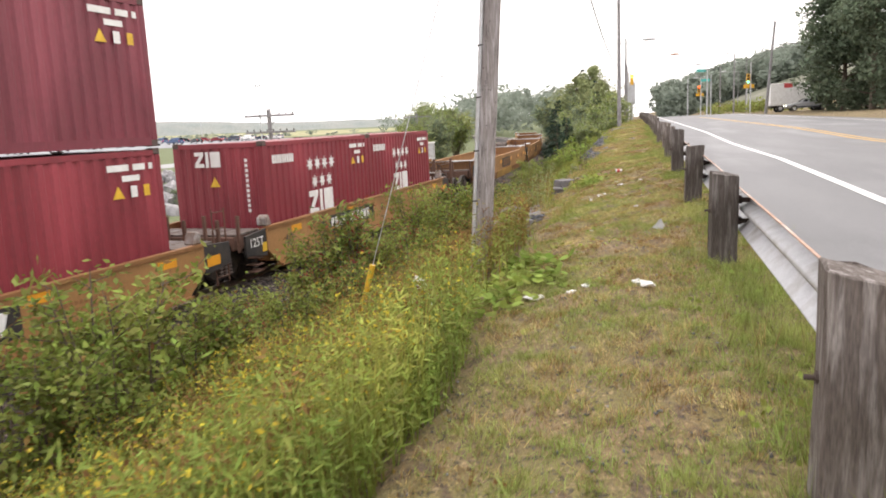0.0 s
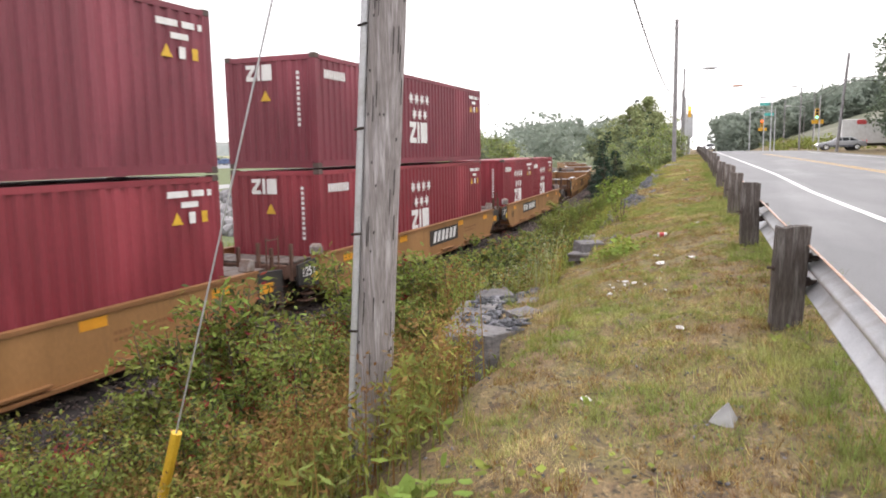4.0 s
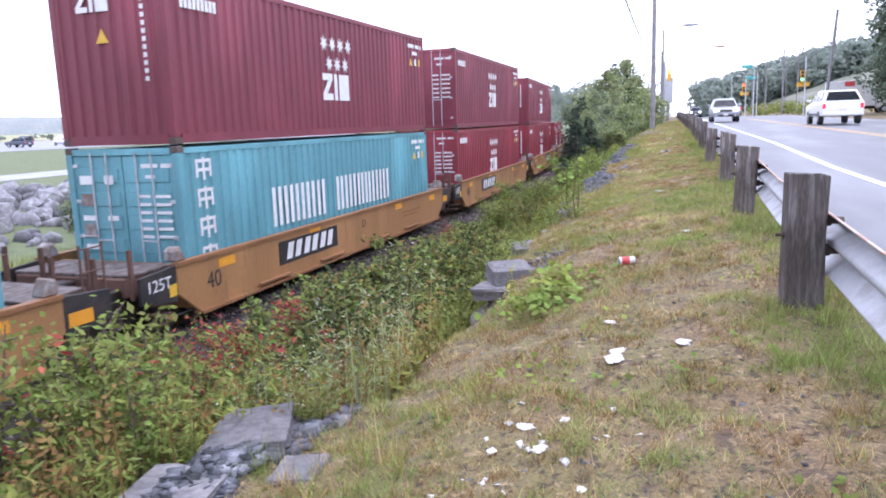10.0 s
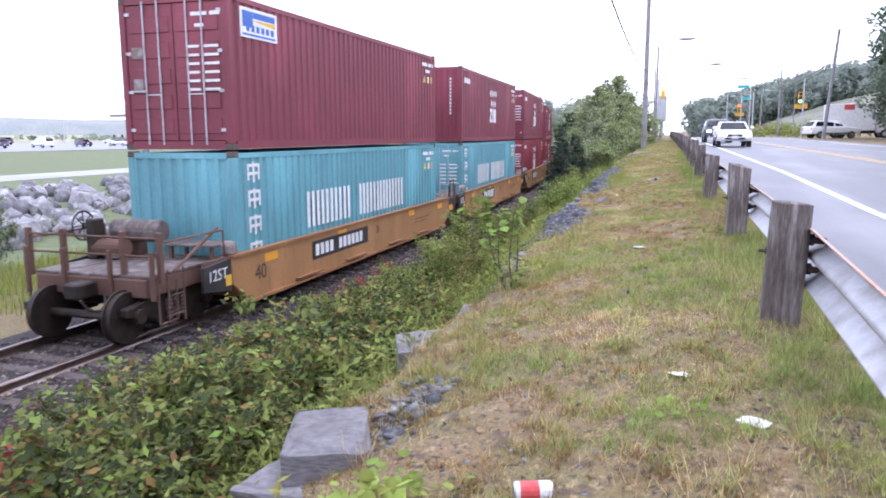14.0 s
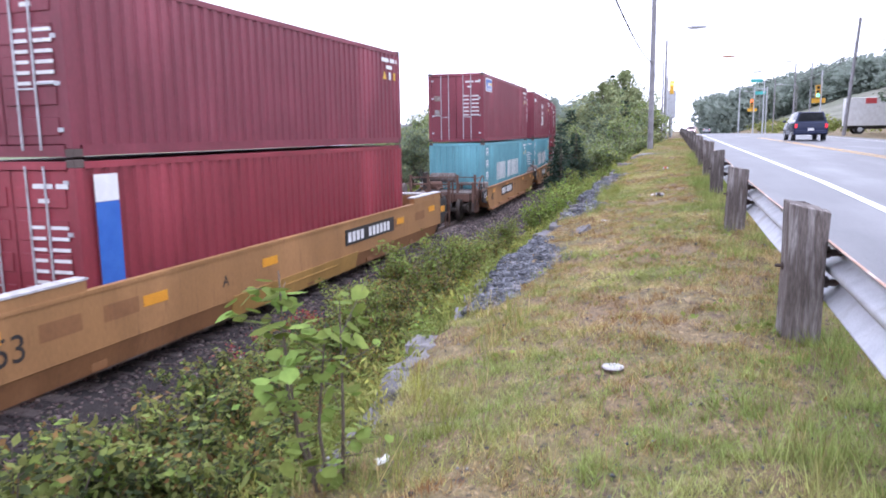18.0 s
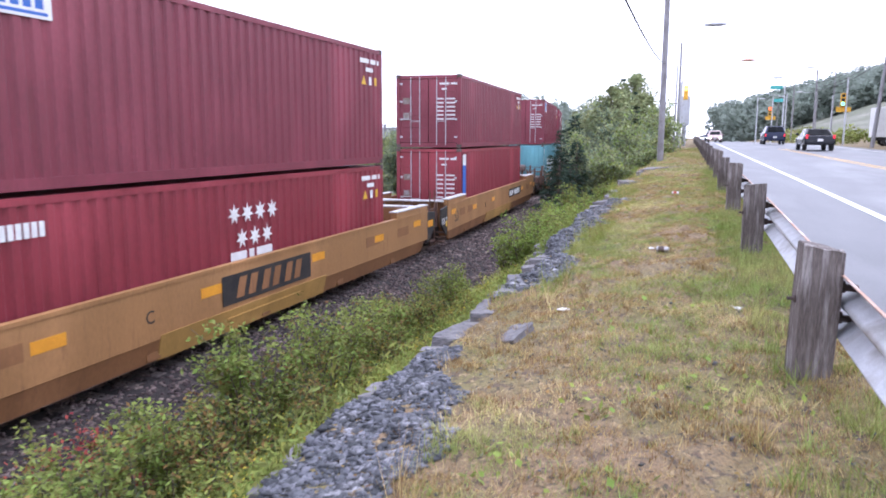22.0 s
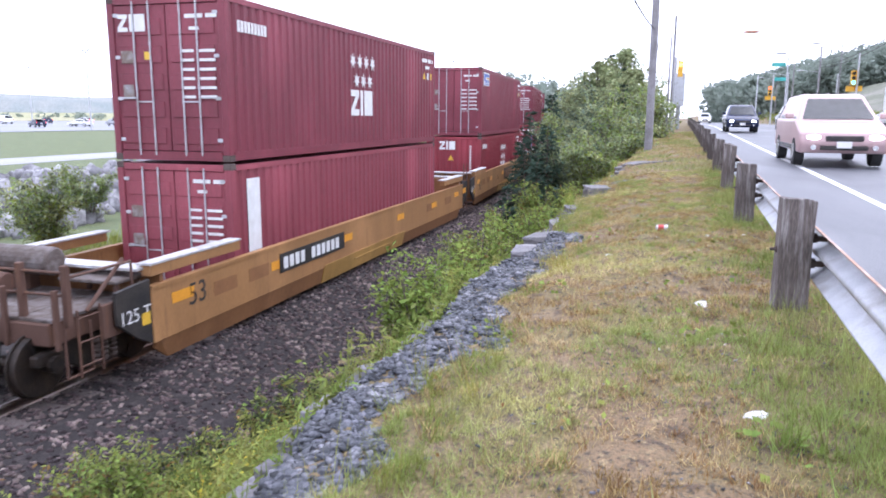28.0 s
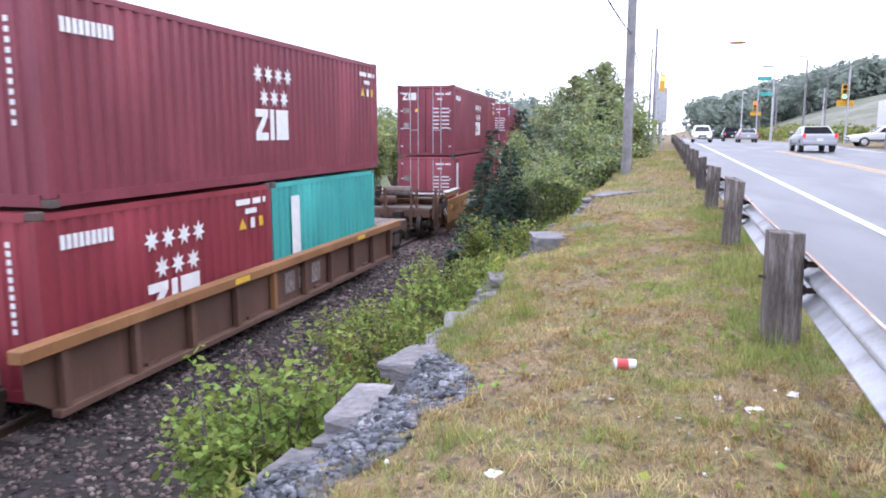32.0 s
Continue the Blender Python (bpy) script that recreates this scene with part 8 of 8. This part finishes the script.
def vehicle(kind, paint, label, lit=True):
    s = SHAPES[kind]
    w, mat = s["w"] / 2, M["car_" + paint]
    c = thing("car" if kind != "pickup" else "pickup_truck", None, None, label, "car" if kind != "pickup" else "pickup truck", group="traffic on the highway")
    part("body", soften(bm_prism(bmesh.new(), s["body"], -w, w), 0.07, 2), mat, c, smooth=True)
    cab = s["cab"]
    bm = bmesh.new()
    rows = []
    for sx in (-1, 1):
        rows.append([bm.verts.new((sx * (w - 0.04 - 0.22 * max(0, min(1, (z - cab[0][1]) / 0.6))), y, z)) for y, z in cab])
    n = len(cab)
    for k in range(n - 1):
        bm.faces.new([rows[0][k], rows[0][k + 1], rows[1][k + 1], rows[1][k]])
    bm.faces.new(rows[0]), bm.faces.new(rows[1][::-1])
    part("cabin", soften(bm, 0.05, 2), mat, c, smooth=True)
    # panes stand a little proud of the cabin
    def lerp(a, b, f):
        return (a[0] + (b[0] - a[0]) * f, a[1] + (b[1] - a[1]) * f)
    def half(z):
        return w - 0.04 - 0.22 * max(0, min(1, (z - cab[0][1]) / 0.6))
    def pane(name, a, b, off):
        p, q = lerp(a, b, 0.1), lerp(a, b, 0.88)
        bm = bmesh.new()
        vs = [bm.verts.new((sx * (half(z) - 0.1), y + off, z + 0.012)) for sx, (y, z) in ((-1, p), (1, p), (1, q), (-1, q))]
        bm.faces.new(vs)
        bmesh.ops.solidify(bm, geom=bm.faces[:], thickness=0.01)
        part(name, bm, M["glass"], c, "dark glass")
    pane("windscreen", cab[0], cab[1], 0.014)
    pane("rear_window", cab[-1], cab[-2], -0.016)
    y0, y1 = cab[-1][0] + 0.25, cab[0][0] - 0.35
    zb, zt = cab[0][1] + 0.08, max(z for _, z in cab) - 0.12
    cuts = [y0, y0 + (y1 - y0) * 0.36, y0 + (y1 - y0) * 0.68, y1] if kind in ("van", "suv", "sedan") else [y0, y1]
    for sx in (-1, 1):
        for a, b in zip(cuts, cuts[1:]):
            bm = bmesh.new()
            top = min(b - 0.05, cab[1][0] - 0.02)
            vs = [bm.verts.new((sx * (half(z) + 0.006), y, z)) for y, z in ((a + 0.05, zb), (b - 0.05, zb), (max(a + 0.1, top), zt), (max(a + 0.07, cab[-2][0] + 0.05), zt))]
            bm.faces.new(vs)
            bmesh.ops.solidify(bm, geom=bm.faces[:], thickness=0.008)
            part("side_window", bm, M["glass"], c, "dark glass")
    for y in (-s["l"] * 0.31, s["l"] * 0.31):
        for sx in (-1, 1):
            x = sx * (w - 0.1)
            t = part("wheel", tubes(((x - 0.11, y, 0.33), (x + 0.11, y, 0.33), 0.33), sides=20), M["rubber"], c, "black tyre")
            part("rim", tubes(((x + sx * 0.1, y, 0.33), (x + sx * 0.122, y, 0.33), 0.21), sides=16), M["chrome"], t, "bright wheel rim")
    f, b = max(y for y, _ in s["body"]), min(y for y, _ in s["body"])
    hz = s["body"][3][1] - 0.06
    for sx in (-1, 1):
        lens = bmesh.new()
        bmesh.ops.create_uvsphere(lens, u_segments=14, v_segments=8, radius=1, matrix=Matrix.Translation((sx * w * 0.7, f - 0.16, hz - 0.05)) @ Matrix.Rotation(-sx * 0.35, 4, "Z") @ Matrix.Diagonal((0.23, 0.2, 0.085, 1)))
        part("headlight", lens, M["headlight"] if lit else M["chrome"], c, "headlight", smooth=True)
        fog = tubes(((sx * w * 0.68, f - 0.1, 0.46), (sx * w * 0.68, f + 0.018, 0.46), 0.06), sides=12)
        part("fog_lamp", fog, M["chrome"], c)
        part("tail_lamp", soften(boxes((sx * w * 0.88 - 0.07, sx * w * 0.88 + 0.07, b - 0.02, b + 0.06, 0.76, 1.0)), 0.02), M["taillight"], c, "red tail lamp")
        part("mirror", soften(boxes((sx * w + sx * 0.1 - 0.1, sx * w + sx * 0.1 + 0.1, cab[0][0] - 0.42, cab[0][0] - 0.3, zb, zb + 0.14)), 0.03), mat, c)
    part("grille", soften(boxes((-0.4, 0.4, f - 0.06, f + 0.015, hz - 0.14, hz - 0.01)), 0.02), M["black"], c)
    part("lower_grille", soften(boxes((-0.5, 0.5, f - 0.05, f + 0.012, 0.4, 0.5)), 0.02), M["black"], c)
    part("side_trim", boxes((-w - 0.008, w + 0.008, b + 0.5, f - 0.55, s["body"][0][1] + 0.02, s["body"][0][1] + 0.14)), M["car_slate"] if paint != "slate" else M["black"], c, "grey sill trim")
    part("bumper", soften(boxes((-w + 0.06, w - 0.06, b - 0.03, b + 0.1, 0.42, 0.62)), 0.03), mat, c)
    part("number_plate", boxes((-0.16, 0.16, f + 0.0, f + 0.022, 0.45, 0.6)), M["white"], c, "blank plate")
    part("number_plate", boxes((-0.16, 0.16, b - 0.022, b, 0.6, 0.75)), M["white"], c, "blank plate")
    if kind == "pickup":
        part("cargo_bed", boxes((-w + 0.12, w - 0.12, b + 0.12, -0.85, 1.12, 1.15)), M["black"], c)
    return c


def drive(ob, x, rows, turn):
    """rows: seconds and how far along the road."""
    ts = [t for t, _ in rows]
    out = []
    for t in sorted({0.0, 32.0, *ts, *np.arange(0, 32.1, 2.0)}):
        if t < ts[0]:
            y = rows[0][1] + (rows[1][1] - rows[0][1]) / (ts[1] - ts[0]) * (t - ts[0])
        elif t > ts[-1]:
            y = rows[-1][1] + (rows[-1][1] - rows[-2][1]) / (ts[-1] - ts[-2]) * (t - ts[-1])
        else:
            y = float(np.interp(t, ts, [q for _, q in rows]))
        out.append((t, pose(x, y, float(verge(y)) + 0.03, 0, 0, turn)))
    DRIVES.append((ob, out))


ON, AWAY = 3.6, 7.9
drive(vehicle("van", "navy", "dark blue minivan with lit headlights on the highway"), ON, [(26, 108), (28.5, 74.5), (29, 66.6), (30, 52), (31, 39.5), (32, 25)], 180)
drive(vehicle("van", "rose", "pale rose-beige minivan with lit headlights on the highway"), ON, [(24, 106), (25, 90), (26, 74), (28.5, 44), (29, 38.5), (30, 23)], 180)
drive(vehicle("suv", "silver", "silver sport utility vehicle with lit headlights"), ON, [(9, 86), (10, 68), (11, 51), (11.5, 43), (12, 34.2), (13, 17.5), (14, 0)], 180)
drive(vehicle("sedan", "white", "white car with lit headlights"), ON, [(12.5, 92), (13, 82), (13.5, 70.5), (14, 58), (15, 38), (16, 18)], 180)
drive(vehicle("suv", "slate", "dark grey sport utility vehicle passing with lit headlights"), ON, [(13, 88), (14, 71), (16.5, 26.0), (17, 17)], 180)
drive(vehicle("van", "white", "white van with lit headlights on the highway"), ON, [(30, 142), (31, 130), (32, 116)], 180)
drive(vehicle("van", "navy", "dark blue minivan driving away with red tail lamps"), AWAY, [(15, 42), (16.5, 55), (17, 59), (18, 69), (19, 79.4), (20, 87.6), (21, 96), (22, 102), (23, 115), (24, 127)], 0)
drive(vehicle("sedan", "black", "black car driving away before the crossing"), AWAY, [(19, 52), (21, 69.2), (22, 75.6), (23, 84.8), (24, 94), (25, 105), (26, 117)], 0)
drive(vehicle("pickup", "black", "black pickup truck driving away with red tail lamps"), AWAY, [(22, 40), (24, 55), (25, 61.6), (26, 70), (28.5, 95), (30, 112)], 0)
drive(vehicle("sedan", "silver", "silver car following the pickup truck"), AWAY, [(24, 38), (26, 55), (29, 81.4), (31, 103), (32, 115)], 0)
drive(vehicle("sedan", "silver", "pale silver car driving towards the crossing"), AWAY, [(28, 35), (30, 57), (31, 68), (32, 79)], 0)
turning = vehicle("suv", "white", "white sport utility vehicle turning off the highway")
DRIVES.append((turning, [(t, pose(x, y, float(verge(y)) + 0.05, 0, 0, a)) for t, x, y, a in ((0, AWAY, -60, 0), (4, AWAY, -25, 0), (8, AWAY, 27, 0), (10, AWAY, 52, 0), (11, 8.6, 69, -2), (12, 9.8, 80, -10), (12.5, 10.8, 85, -20), (13, 11.5, 88, -35), (13.5, 12.9, 90, -52), (14, 15, 91, -72), (16, 23, 91.5, -88), (18, 30, 91.5, -90), (32, 30, 91.5, -90))]))
waiting = vehicle("sedan", "silver", "grey car pulling out of the side street")
DRIVES.append((waiting, [(t, pose(x, y, float(verge(y)) + 0.1, 0, 0, a)) for t, x, y, a in ((0, 18.5, 91, 90), (2, 16, 91, 90), (4, 14.6, 91, 90), (6, 8.5, 91, 88), (7, 6.2, 91.5, 80), (9, 6.0, 94, 50), (10, 6.6, 104, 5), (12, 8.2, 130, -4), (16, 8.2, 200, 0), (32, 8.2, 420, 0))]))
side_car = vehicle("sedan", "white", "white car waiting in the side street", False)
DRIVES.append((side_car, [(t, pose(x, 90.5, float(land(14.6, 90.5)) + 0.05, 0, 0, 90)) for t, x in ((0, 30), (20, 30), (21, 26), (22.6, 16), (23.5, 14.8), (32, 14.4))]))
paints = ["white", "silver", "blue", "black", "maroon", "slate", "white", "navy"]
kinds = ["sedan", "suv", "van", "sedan"]
base = {}
for k in range(34):
    key = (kinds[k % 4], paints[k % 8])
    row = k // 17
    x, y = -104 - row * 34 - 1.2 * (k % 17) * (0.2 if row else 1), 55 + (k % 17) * 11.5 + 40 * row
    m = pose(x, y, float(land(x, y)) + 0.08, 0, 0, 55 + (k * 37) % 50)
    if key not in base:
        base[key] = vehicle(*key, "parked %s car in the far parking lot" % key[1], False)
        base[key].matrix_basis = m
    else:
        copy_thing(base[key], m)


def train_pose(s, z):
    x, y, a = track(s)
    return pose(x, y, RAILZ + z, 0, 0, math.degrees(a))


def motions():
    for ob, s, z in MOVERS:
        walk(ob, [(t, train_pose(s + run(t), z)) for t in range(0, 33)])
    for ws, y in WHEELS:
        walk(ws, [(0.1 * k, pose(0, y, 0.42, -math.degrees(run(0.1 * k) / 0.42))) for k in range(321)])
    for ob, rows in DRIVES:
        walk(ob, rows)



motions()
